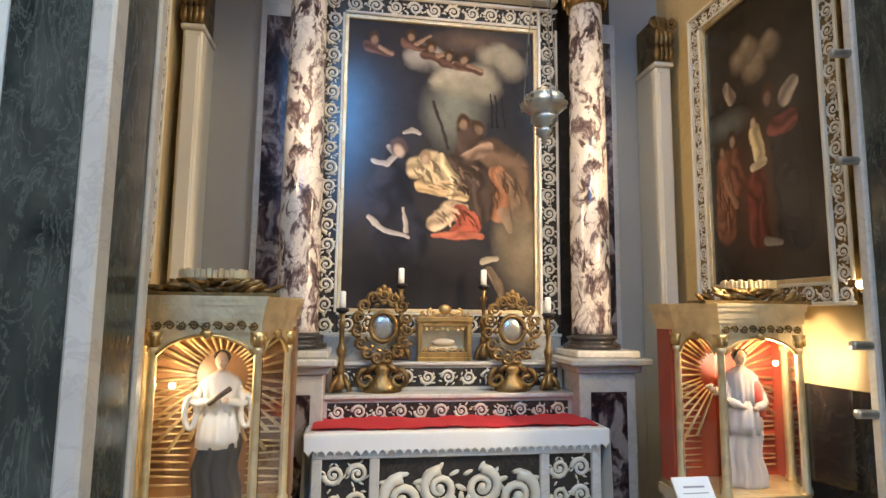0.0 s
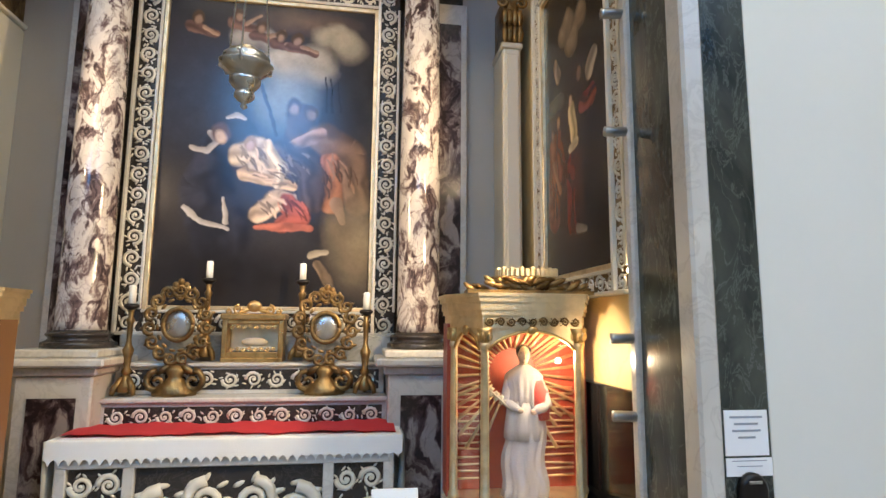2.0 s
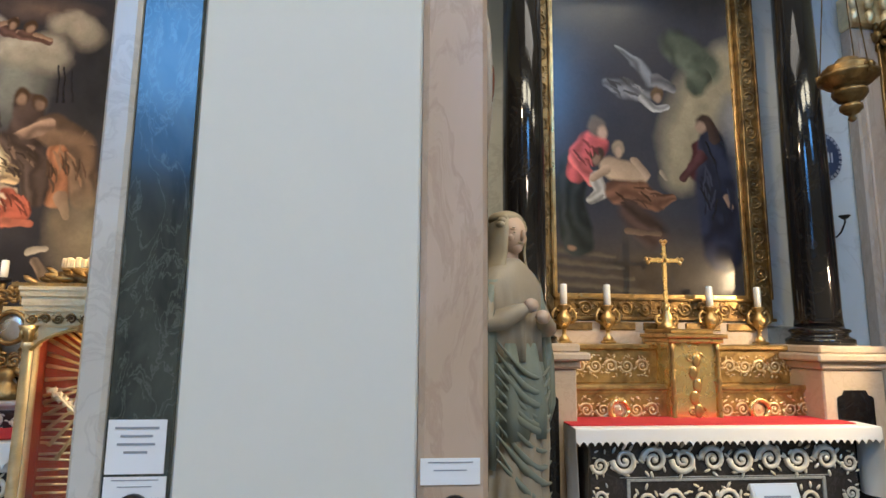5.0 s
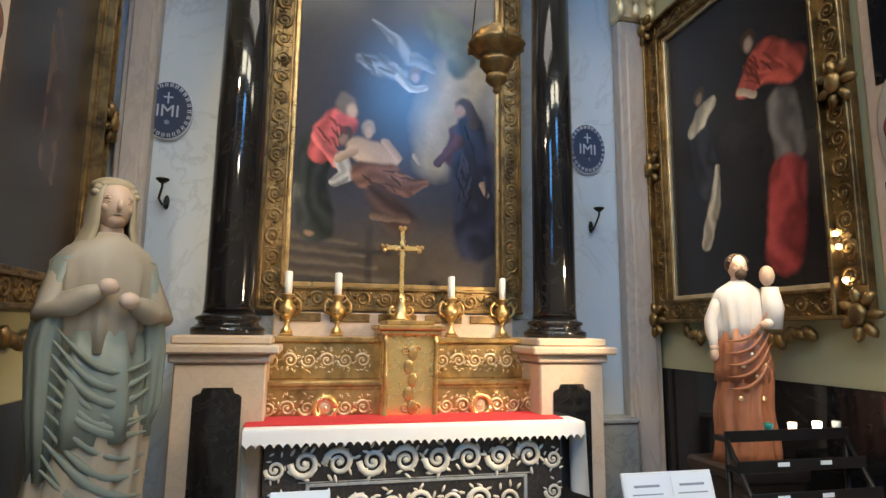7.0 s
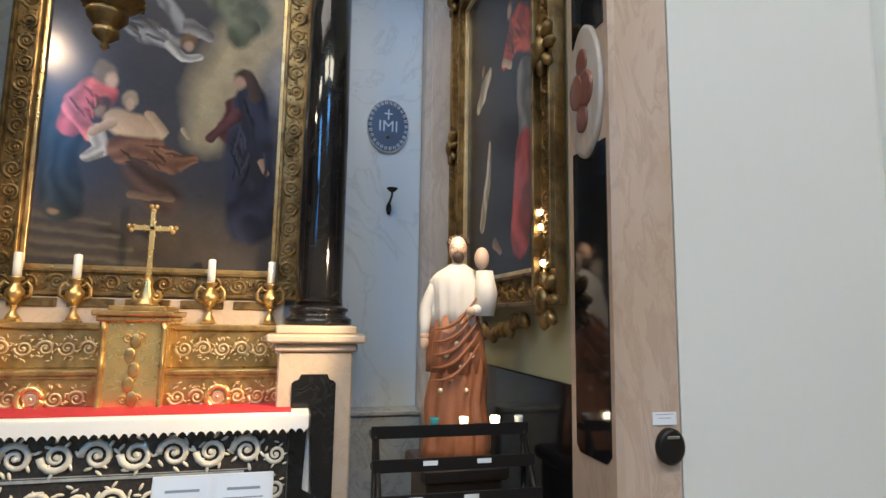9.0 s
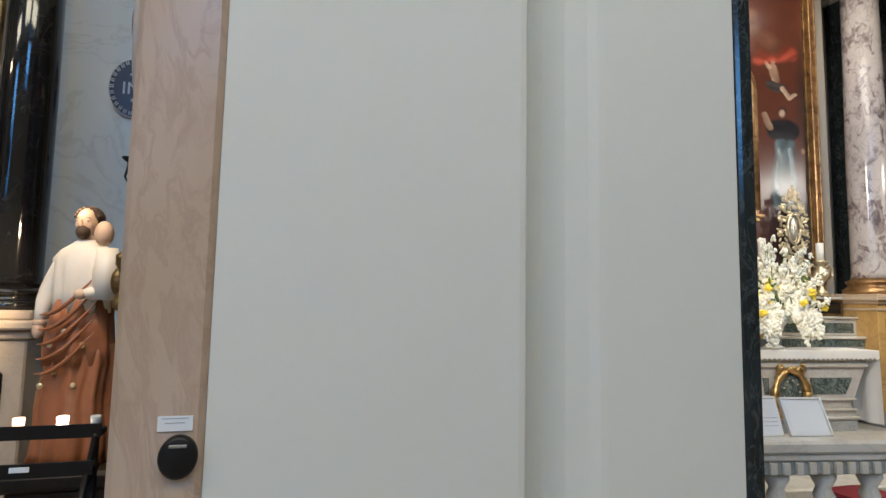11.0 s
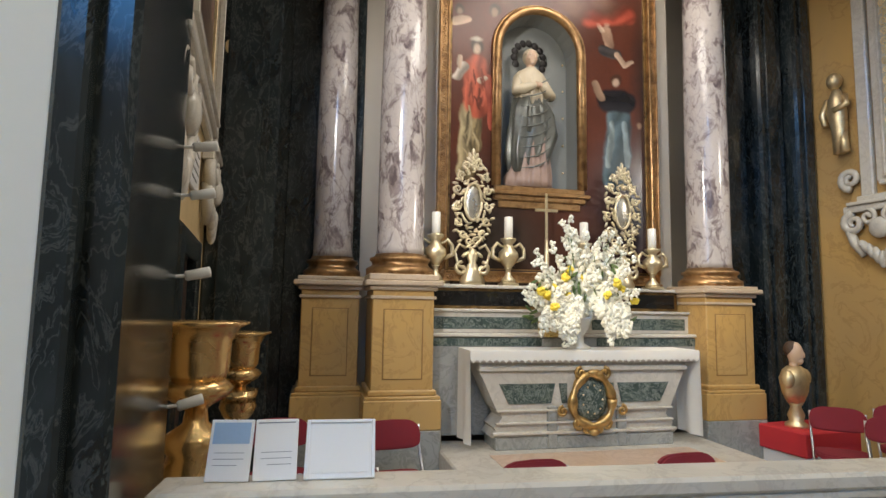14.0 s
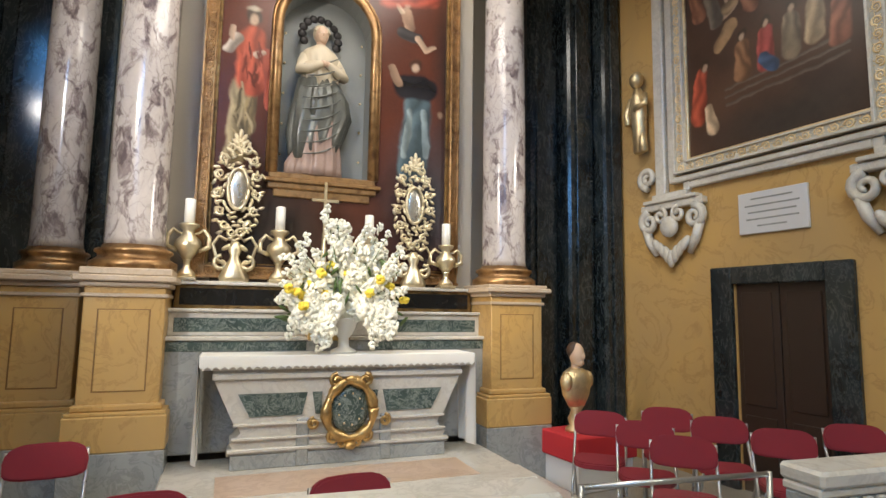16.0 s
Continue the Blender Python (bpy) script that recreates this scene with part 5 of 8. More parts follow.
# painting of chapel 1 with its inlaid marble border
saint = paint_martyr()
pic = picture("painting", "large dark oil painting in a carved ivory and gilt border", 1.52, 2.31, saint, pose(0.25, 3.82, 2.985), 0.17, DARK_INLAY, GOLD_PALE, 0.07, 5, WHITE_MARBLE, SCROLL_STONE)
built("altar_wall", Geo().box(AX - 1.45, AX + 1.45, 3.86, 3.96, 0, 4.7, 0.01), DARK_INLAY, "dark marble-lined wall behind the altar")
ent = thing("entablature", "ivory and gilt entablature above the altar painting", "entablature", pose(AX, 3.7, 4.42))
part("architrave", Geo().box(-0.95, 0.95, 0.06, 0.2, 0.0, 0.1, 0.01), WHITE_MARBLE, ent)
part("frieze", Geo().box(-1.35, 1.35, -0.28, 0.2, 0.16, 0.5, 0.01), GREY_MARBLE, ent)

# stepped shelves behind the altar table, with inlaid scrolls
ret = thing("altar_shelf", "white marble altar shelf inlaid with scroll relief", "altar shelf", pose(AX, 3.4, 0.95))
part("lower_step", Geo().box(-0.88, 0.88, 0.0, 0.5, 0.0, 0.27, 0.006), WHITE_MARBLE, ret)
part("ledge", Geo().box(-0.9, 0.9, -0.03, 0.5, 0.27, 0.3, 0.008), WHITE_MARBLE, ret)
part("inlay", Geo().box(-0.84, 0.84, -0.004, 0.01, 0.125, 0.245, 0), DARK_INLAY, ret)
part("scroll_relief", scrollwork(Geo(), -0.84, 0.84, 0.13, 0.24, -0.008, 12, 0.16, 2), SCROLL_STONE, ret)
part("upper_step", Geo().box(-0.86, 0.86, 0.15, 0.5, 0.3, 0.48, 0.006), WHITE_MARBLE, ret)
part("upper_ledge", Geo().box(-0.88, 0.88, 0.12, 0.5, 0.48, 0.505, 0.008), WHITE_MARBLE, ret)
part("upper_inlay", Geo().box(-0.82, 0.82, 0.146, 0.16, 0.33, 0.46, 0), DARK_INLAY, ret)
part("upper_scroll_relief", scrollwork(Geo(), -0.82, 0.82, 0.335, 0.455, 0.142, 11, 0.16, 3), SCROLL_STONE, ret)
part("back", Geo().box(-0.9, 0.9, 0.28, 0.45, 0.5, 0.68, 0.006), GREY_MARBLE, ret)

alt = thing("altar", "white marble altar with scroll relief on a black ground", "altar", pose(AX, 2.99, 0.0))
part("table", Geo().box(-0.93, 0.93, 0.0, 0.55, 1.0, 1.07, 0.01), WHITE_MARBLE, alt)
part("body", Geo().box(-0.9, 0.9, 0.03, 0.5, 0.05, 1.0, 0.008), DARK_INLAY, alt)
part("step", Geo().box(-1.25, 1.25, -0.75, 0.6, 0, 0.15, 0.015), GREY_MARBLE, alt)
g = Geo()
for a, b in ((-0.9, -0.84), (-0.56, -0.5), (0.5, 0.56), (0.84, 0.9)):
    g.box(a, b, 0.0, 0.04, 0.15, 1.0, 0.006)
part("frame", g.box(-0.9, 0.9, -0.004, 0.036, 0.93, 1.0, 0.006).box(-0.9, 0.9, -0.004, 0.036, 0.15, 0.25, 0.006), WHITE_MARBLE, alt)
for x0, x1, c, r in ((-0.84, -0.56, 2, 3), (0.56, 0.84, 2, 3)):
    g = Geo()
    for k in range(r + 1):
        scrollwork(g, x0, x1, 0.26 + k * 0.165, 0.26 + (k + 1) * 0.165, 0.022, c, 0.2, 10 + k, 6)
    part("scroll_relief", g, SCROLL_STONE, alt)
g = Geo()
for k, sd in enumerate((-1, 1)):
    for (cx, cz, r) in ((0.36, 0.68, 0.13), (0.13, 0.74, 0.11), (0.36, 0.4, 0.12), (0.12, 0.45, 0.11)):
        p = spiral(sd * cx, cz, r, 1.7, math.pi * (0.5), 0.02, -sd, 24)
        g.tube(p, [r * 0.2 * (1.5 - 0.9 * i / 23) for i in range(24)], 6, 0.8)
        g.ball((sd * cx, 0.015, cz), (r * 0.25, 0.015, r * 0.25), 8, 5)
        rnd = random.Random(int(cx * 100))
        for q in range(8):
            a = 2 * math.pi * q / 8
            g.ball((sd * (cx + r * 1.12 * math.cos(a)), 0.024, cz + r * 1.12 * math.sin(a)), (r * 0.33, 0.012, r * 0.13), 6, 4, (0, rnd.uniform(0, 180), 0))
g.ball((0, 0.01, 0.6), (0.09, 0.02, 0.05), 10, 6)
for q in range(7):
    g.ball((0.09 * math.cos(q * math.pi / 6), 0.015, 0.6 + 0.09 * math.sin(q * math.pi / 6)), (0.035, 0.014, 0.018), 7, 4, (0, -q * 30, 0))
part("central_relief", g, SCROLL_STONE, alt)
lace_cloth("altar_cloth", AX - 0.945, AX + 0.945, 2.975, 3.4, 1.072, 0.115, "white altar cloth with a pointed lace edge", 0.5)
run = Geo()
rnd = random.Random(5)
nx, ny = 40, 4
vs = [(AX - 0.91 + 1.82 * i / nx, 3.03 + 0.09 * j + 0.006 * math.sin(i * 0.7), 1.1 + 0.006 * math.sin(i * 0.45 + j) + 0.005 * math.sin(i * 1.7)) for j in range(ny + 1) for i in range(nx + 1)]
fs = [[j * (nx + 1) + i, j * (nx + 1) + i + 1, (j + 1) * (nx + 1) + i + 1, (j + 1) * (nx + 1) + i] for j in range(ny) for i in range(nx)]
low = [(x, y, z - 0.006) for x, y, z in vs]
run.add(vs + low, fs + [[len(vs) + k for k in f_[::-1]] for f_ in fs], True)
solid("altar_runner", run, RED_CLOTH, "rumpled red cloth lying on the white altar cloth", "cloth")

# candlesticks, candles and reliquaries
for cx, cy, z0, h, hc in ((-0.067, 3.64, 1.455, 0.56, 0.115), (0.556, 3.64, 1.455, 0.56, 0.115), (-0.485, 3.47, 1.25, 0.58, 0.115), (1.0, 3.47, 1.25, 0.56, 0.115)):
    candlestick_tall(cx, cy, z0, h, GOLD_DARK, "carved candlesticks")
    candle(cx, cy, z0 + h, hc)
reliquary(-0.2, 3.49, 1.25, 0.46, 0.74, GOLD_DARK, "dark gilt carved reliquary with an oval window", "dark reliquaries")
reliquary(0.735, 3.49, 1.25, 0.46, 0.72, GOLD_DARK, "dark gilt carved reliquary with an oval window", "dark reliquaries")
cas = thing("relic_casket", "gilt glass-fronted relic casket with a carved crest", "casket", pose(0.252, 3.57, 1.455))
g = Geo().box(-0.2, 0.2, -0.02, 0.16, 0.0, 0.03, 0.006).box(-0.21, 0.21, -0.03, 0.17, 0.28, 0.32, 0.008)
for sd in (-1, 1):
    g.box(sd * 0.2, sd * 0.165, -0.01, 0.15, 0.03, 0.28, 0.005)
part("case", g.box(-0.165, 0.165, 0.13, 0.15, 0.03, 0.28, 0.004).box(-0.165, 0.165, -0.01, 0.01, 0.03, 0.065, 0.004).box(-0.165, 0.165, -0.01, 0.01, 0.25, 0.28, 0.004), GOLD, cas)
g = scrollwork(Geo(), -0.155, 0.155, 0.066, 0.1, 0.0, 8, 0.2, 4, 4)
scrollwork(g, -0.155, 0.155, 0.215, 0.25, 0.0, 8, 0.2, 4, 4)
part("filigree", g, GOLD_BRIGHT, cas)
part("lining", Geo().box(-0.16, 0.16, 0.1, 0.126, 0.07, 0.25, 0.002), SILVER_GOLD, cas)
part("relic", Geo().ball((0, 0.07, 0.13), (0.09, 0.03, 0.03), 10, 6).box(-0.11, 0.11, 0.04, 0.1, 0.07, 0.1, 0.008), ROBE_CREAM, cas)
for sd in (-1, 1):
    part("foot", Geo().ball((sd * 0.17, 0.02, -0.0), (0.02, 0.02, 0.014), 8, 5), GOLD, cas)
g = Geo().ball((0, 0.0, 0.37), (0.05, 0.02, 0.04), 9, 6)
for sd in (-1, 1):
    g.tube(spiral(sd * 0.1, 0.345, 0.035, 1.3, math.pi / 2, 0, -sd, 12), 0.01, 5).tube(spiral(sd * 0.16, 0.335, 0.022, 1.3, math.pi / 2, 0, -sd, 12), 0.008, 5)
    g.ball((sd * 0.06, 0, 0.34), (0.05, 0.012, 0.016), 6, 4, (0, sd * 15, 0))
part("crest", g, GOLD, cas)


picture("painting", "dark oil painting in a carved ivory and gilt frame", 1.03, 1.95, paint_presentation(), pose(2.215, 2.73, 3.0, 0, 0, -90), 0.13, GOLD_DARK, GOLD_PALE, 0.06, 8, PLASTER_WARM, SCROLL_STONE)
picture("painting", "brownish oil painting in a carved ivory and gilt frame", 1.03, 1.95, paint_brown("oil_side_two", 15), pose(-1.765, 2.75, 3.05, 0, 0, 90), 0.13, GOLD_DARK, GOLD_PALE, 0.06, 8, PLASTER_WARM, SCROLL_STONE)


# glazed aedicules with statues
def aedicule(cx, y0, lining, label):
    t = thing("statue_shrine", label, "shrine", pose(cx, y0, 0), "statue shrines")
    plan = [(-0.35, 0.24), (-0.24, 0.0), (0.24, 0.0), (0.35, 0.24), (0.35, 0.44), (-0.35, 0.44)]
    grown = lambda k: [(x * (1 + k), 0.22 + (y - 0.22) * (1 + k)) for x, y in plan]
    part("base", Geo().prism(plan, 0, 0.78).prism(grown(0.06), 0.0, 0.1).prism(grown(0.06), 0.76, 0.82), BEIGE_STONE, t)
    part("floor_board", Geo().prism(grown(0.02), 0.82, 0.86), GOLD_PALE, t)
    for i, (x, y) in enumerate(plan[:4]):
        part("colonnette", Geo().lathe(x * 0.97, y + 0.015, [(0.03, 0.86), (0.03, 0.88), (0.022, 0.9), (0.021, 1.2), (0.019, 1.6), (0.026, 1.61), (0.024, 1.63)], 12), GOLD_PALE, t)
        g = Geo().lathe(x * 0.97, y + 0.015, [(0.02, 1.62), (0.03, 1.66), (0.042, 1.7)], 10)
        for q in range(6):
            a = q * math.pi / 3
            g.ball((x * 0.97 + 0.03 * math.cos(a), y + 0.015 + 0.03 * math.sin(a), 1.66), (0.012, 0.012, 0.026), 6, 4)
        part("capital", g, GOLD, t)
    # arches between the colonnettes
    for (ax, ay), (bx, by), nm in ((plan[0], plan[1], "side_arch"), (plan[1], plan[2], "front_arch"), (plan[2], plan[3], "side_arch")):
        d = Vector((bx - ax, by - ay, 0))
        L = d.length
        g = Geo()
        g.m = Matrix.Translation((ax, ay + 0.01, 0)) @ Matrix.Rotation(math.atan2(d.y, d.x), 4, "Z")
        n, outl = 14, []
        for i in range(n + 1):
            f = i / n
            outl.append((0.025 + (L - 0.05) * f, 1.6 + 0.09 * math.sin(math.pi * f) ** 0.7))
        poly = [(0.025, 1.72)] + outl + [(L - 0.025, 1.72)]
        g.plate(poly, 0.0, 0.02)
        part(nm, g, GOLD_PALE, t)
        g = Geo()
        g.m = Matrix.Translation((ax, ay + 0.01, 0)) @ Matrix.Rotation(math.atan2(d.y, d.x), 4, "Z")
        g.tube([(x, -0.004, z - 0.004) for x, z in outl], 0.008, 6)
        g.ball((L / 2, -0.012, 1.69), (0.03, 0.015, 0.025), 7, 5)
        part("arch_bead", g, GOLD, t)
        pane = Geo()
        pane.m = Matrix.Translation((ax, ay + 0.018, 0)) @ Matrix.Rotation(math.atan2(d.y, d.x), 4, "Z")
        ob = part("pane", pane.box(0.03, L - 0.03, 0, 0.004, 0.87, 1.62, 0), GLASS, t)
        ob.visible_shadow = False
    part("frieze", Geo().prism(grown(0.03), 1.7, 1.76), GOLD_PALE, t)
    g = Geo().prism(grown(0.06), 1.76, 1.785).prism(grown(0.08), 1.785, 1.825).prism(grown(0.11), 1.825, 1.85).prism(grown(0.13), 1.85, 1.868)
    part("cornice", g, GOLD_PALE, t)
    g = scrollwork(Geo(), -0.24, 0.24, 1.705, 1.755, -0.012, 9, 0.2, 6, 5)
    part("frieze_carving", g, GOLD_DARK, t)
    # crown: palms and a frilled ring
    g = Geo()
    rnd = random.Random(int(cx * 10) + 40)
    for k in range(46):
        sd = rnd.choice((-1, 1))
        px = sd * abs(rnd.gauss(0.0, 0.14))
        g.ball((max(-0.3, min(0.3, px)), 0.08 + rnd.uniform(-0.04, 0.06), 1.89 + rnd.uniform(0, 0.075) * (1 - abs(px) / 0.4)), (0.055, 0.014, 0.016), 7, 4, (rnd.uniform(-30, 30), -sd * rnd.uniform(0, 40), sd * rnd.uniform(-20, 20)))
    g.prism([(-0.32, 0.0), (0.32, 0.0), (0.3, 0.2), (-0.3, 0.2)], 1.866, 1.885)
    part("crown", g, GOLD_DARK, t)
    g = Geo()
    for k in range(19):
        a = math.pi * k / 18
        g.box(-0.15 * math.cos(a) - 0.011, -0.15 * math.cos(a) + 0.011, 0.08 - 0.1 * math.sin(a), 0.1 - 0.1 * math.sin(a), 1.95, 1.99 + 0.008 * (k % 2), 0.004)
    part("frill", g, GOLD_PALE, t)
    # rear lining with sunburst rays
    part("lining", Geo().box(-0.37, 0.37, 0.38, 0.42, 0.86, 1.72, 0).box(-0.375, -0.355, 0.27, 0.4, 0.86, 1.72, 0).box(0.355, 0.375, 0.27, 0.4, 0.86, 1.72, 0), lining, t)
    g = Geo()
    for k in range(38):
        a = radians(-80 + 340 * (k + 0.5) / 38 - 10)
        r0, r1 = 0.13, 0.13 + rnd.uniform(0.22, 0.34)
        c, s = math.cos(a), math.sin(a)
        x1, z1 = max(-0.34, min(0.34, r1 * c)), max(0.9, min(1.7, 1.46 + r1 * s))
        part("ray", Geo().tube([(r0 * c, 0.365, 1.46 + r0 * s), (x1, 0.365, z1)], [0.005, 0.011], 5), GOLD_PALE, t)
    for k in range(14):
        for sd in (-1, 1):
            zz = 0.92 + 0.036 * k
            part("ray", Geo().tube([(sd * 0.14, 0.368, zz), (sd * 0.335, 0.368, zz + rnd.uniform(-0.012, 0.012))], [0.004, 0.007], 5), GOLD_PALE, t)
    return t


aedicule(1.785, 2.27, RED_WALL, "octagonal glazed gilt shrine with a red lining and gold rays")
aedicule(-1.07, 2.25, BROWN_WALL, "octagonal glazed gilt shrine with a brown lining and gold rays")
lamp("shrine_lamp", "POINT", (1.95, 2.38, 1.54), (0, 0, 0), 10, (1.0, 0.8, 0.5), 0.015)
lamp("shrine_lamp", "POINT", (-1.25, 2.4, 1.44), (0, 0, 0), 6, (1.0, 0.78, 0.45), 0.015)


def robed_statue(name, label, m, h, low, mid, up, head, hair, arms, seed, extra=None, veil=None, mats=None, width=0.16):
    """One carved figure in one mesh: hem to shoulders lofted with folds, arms, head."""
    g = Geo()
    w, q = width, h * 0.055
    g.slot = 0
    g.loft([(0.01 * math.sin(k), 0, h * 0.05 * k, w * (1.02 - 0.02 * k), w * (0.82 - 0.018 * k), 0.1 - 0.004 * k, 9) for k in range(10)], 72, seed)
    g.slot = 1
    g.loft([(0.0, 0, h * 0.37, w * 0.9, w * 0.72, 0.1, 7), (0, -0.01, h * 0.44, w * 0.9, w * 0.72, 0.09, 7), (0, -0.01, h * 0.52, w * 0.84, w * 0.66, 0.07, 7), (0, 0, h * 0.62, w * 0.74, w * 0.56, 0.05, 7)], 64, seed + 1)
    g.slot = 2
    g.loft([(0, 0, h * 0.57, w * 0.78, w * 0.6, 0.1, 9), (0, 0, h * 0.65, w * 0.78, w * 0.58, 0.09, 9), (0, 0, h * 0.72, w * 0.84, w * 0.57, 0.07, 9), (0, 0, h * 0.78, w * 0.9, w * 0.5, 0.02, 5), (0, 0.0, h * 0.815, w * 0.7, w * 0.42, 0.0, 4), (0, 0, h * 0.84, w * 0.4, w * 0.34, 0, 4), (0, 0, h * 0.855, w * 0.26, w * 0.26, 0, 3)], 64, seed + 2)
    for pts, r, s in arms:
        g.slot = s
        a, b, c = [Vector((x * w * k, y * w, z * h)) for k, (x, y, z) in zip((0.8, 0.93, 1.0), pts)]
        r = [k * 0.85 for k in r]
        line = [a, a.lerp(b, 0.5), b, b.lerp(c, 0.35), b.lerp(c, 0.7), c]
        g.tube(line, [r[0] * w, (r[0] + r[1]) * w * 0.52, r[1] * w, r[1] * w * 1.05, r[1] * w * 0.8, r[2] * w], 12)
        g.slot = 3
        g.ball(c, (q * 0.42, q * 0.34, q * 0.36), 8, 6)
    # head: skull, face, nose, chin, brow and neck
    g.slot = 3
    g.lathe(0, 0, [(q * 0.55, h * 0.82), (q * 0.5, h * 0.89)], 14)
    g.ball((0, -q * 0.1, h * 0.925), (q * 0.78, q * 0.92, q * 1.12), 18, 12)
    g.ball((0, -q * 0.5, h * 0.925 - q * 0.68), (q * 0.4, q * 0.4, q * 0.36), 10, 7)
    g.ball((0, -q * 1.02, h * 0.925 - q * 0.12), (q * 0.13, q * 0.2, q * 0.3), 7, 5)
    for sd in (-1, 1):
        g.ball((sd * q * 0.34, -q * 0.74, h * 0.925 + q * 0.2), (q * 0.26, q * 0.18, q * 0.09), 7, 5)
        g.ball((sd * q * 0.38, -q * 0.62, h * 0.925 - q * 0.22), (q * 0.28, q * 0.24, q * 0.26), 8, 6)
    g.slot = 4
    g.ball((0, q * 0.16, h * 0.925 + q * 0.24), (q * 0.92, q * 0.95, q * 1.0), 16, 10)
    for k in range(9):
        a = math.pi * (0.05 + 0.9 * k / 8)
        g.ball((q * 0.8 * math.cos(a), -q * 0.25, h * 0.925 + q * (0.35 + 0.65 * math.sin(a))), (q * 0.22, q * 0.3, q * 0.2), 7, 5)
    for sd in (-1, 1):
        g.ball((sd * q * 0.33, -q * 0.86, h * 0.925 + q * 0.02), (q * 0.13, q * 0.07, q * 0.06), 7, 5)
        g.ball((sd * q * 0.34, -q * 0.84, h * 0.925 + q * 0.28), (q * 0.22, q * 0.07, q * 0.035), 7, 4, (0, sd * 8, 0))
    g.ball((0, -q * 0.9, h * 0.925 - q * 0.5), (q * 0.2, q * 0.07, q * 0.05), 7, 5)
    if extra:
        extra(g, w, h)
    return solid(name, g, [low, mid, up, head, hair] + (mats or []), label, "statue", m=m)


def palm(g, w, h):
    g.slot = 5
    for k in range(9):
        f = k / 8
        g.ball((-w * (1.0 + 0.9 * f), -w * 0.5, h * (0.62 + 0.1 * f)), (0.03, 0.006, 0.011), 6, 4, (0, 35 + (60 if k % 2 else -50), 0))
    g.tube([(-w * 0.6, -w * 0.6, h * 0.56), (-w * 1.9, -w * 0.5, h * 0.73)], 0.005, 5)
    g.slot = 6
    g.loft([(w * 0.55, 0.0, h * 0.5, w * 0.6, w * 0.6, 0.05, 5), (w * 0.5, 0, h * 0.68, w * 0.62, w * 0.62, 0.05, 5), (w * 0.3, 0.02, h * 0.8, w * 0.5, w * 0.5, 0.03, 4)], 24, 9)


robed_statue("statue", "painted saint in a grey robe and red cape with palm", pose(1.8, 2.48, 0.862, 0, 0, -6), 0.76, ROBE_GREY, ROBE_GREY, ROBE_GREY, SKIN, HAIR,
             [([(-0.85, 0, 0.76), (-1.0, -0.3, 0.62), (-0.3, -0.75, 0.57)], [0.24, 0.24, 0.14], 2), ([(0.85, 0, 0.76), (1.05, -0.3, 0.6), (0.3, -0.75, 0.56)], [0.26, 0.3, 0.14], 2)], 11, palm, mats=[ROBE_CREAM, ROBE_RED], width=0.112)


def surplice(g, w, h):
    g.slot = 5
    for sd in (-1, 1):
        p = [(sd * 1.15 * w + 0.6 * w * math.cos(a) * 0.4, -w * 0.35, h * 0.6 + 0.1 * h * math.sin(a)) for a in [i * math.pi / 8 for i in range(17)]]
        g.tube(p, w * 0.13, 8)
    g.slot = 4
    g.tube([(-0.4 * w, -w, h * 0.66), (0.5 * w, -w * 1.1, h * 0.76)], 0.012, 6)


robed_statue("statue", "painted saint figure in a white surplice over a black cassock", pose(-1.04, 2.46, 0.862, 0, 0, 8), 0.75, ROBE_BLACK, ROBE_WHITE, ROBE_WHITE, SKIN, HAIR,
             [([(-0.85, 0, 0.76), (-1.15, -0.3, 0.66), (-0.2, -0.9, 0.67)], [0.24, 0.24, 0.12], 2), ([(0.85, 0, 0.76), (1.15, -0.3, 0.64), (0.3, -0.9, 0.68)], [0.24, 0.24, 0.12], 2)], 12, surplice, mats=[ROBE_WHITE], width=0.11)

hanging_lamp(0.46, 1.93, 2.76, 0.7, SILVER, "silver sanctuary lamp hanging on chains", TOP)
for z, dx in ((3.18, -1), (2.6, -1), (1.66, -1), (1.33, -1)):
    spotlight(2.1, 1.965, z, dx, 0.15, 0.0, CHROME, "small steel spotlight on the chapel jamb")
t = thing("votive_bulb", "glowing bulb beside the painting frame", "lamp", pose(2.19, 2.04, 1.97))
part("bulb", Geo().ball((0, 0, 0), 0.022, 10, 6), FLAME, t)
part("socket", Geo().tube([(0, 0, -0.02), (0.02, 0, -0.05)], 0.012, 8), BRASS, t)
card_stand(1.11, 1.85, 1.08, 0, "white prayer card on a slender stand", 1, 55)
card_stand(-0.05, 1.85, 1.0, 0, "white prayer card on a slender stand", 1, 55)
notice(2.255, 2.425, 1.26, 1.418, FRONT - 0.0135, "white printed notice taped to the dark marble", 4)
notice(2.255, 2.435, 1.19, 1.252, FRONT - 0.0135, "small printed label taped below the notice", 2)
coin_box(2.345, FRONT - 0.014, 1.14, "small dark offering slot in the marble")

# ---------------------------------------------------------------- chapel 2: the black-column altar
BX = 5.06
for cx in (4.0, 6.1):
    column("column", cx, 3.38, 0.145, 1.62, 4.9, BLACK_MARBLE, BLACK_MARBLE, "polished black marble column on a black moulded base", 0.13, "black columns")
    pedestal("pedestal", cx - 0.23, cx + 0.25 if cx < 5 else cx + 0.2, 3.1, 3.76, 1.47, 1.62, BEIGE_STONE, BEIGE_STONE, "beige stone column pedestal with a notched black panel", (BLACK_MARBLE, -0.13, 0.12, 0.1, 1.34, 0.05), group="stone pedestals", proud=0.07)

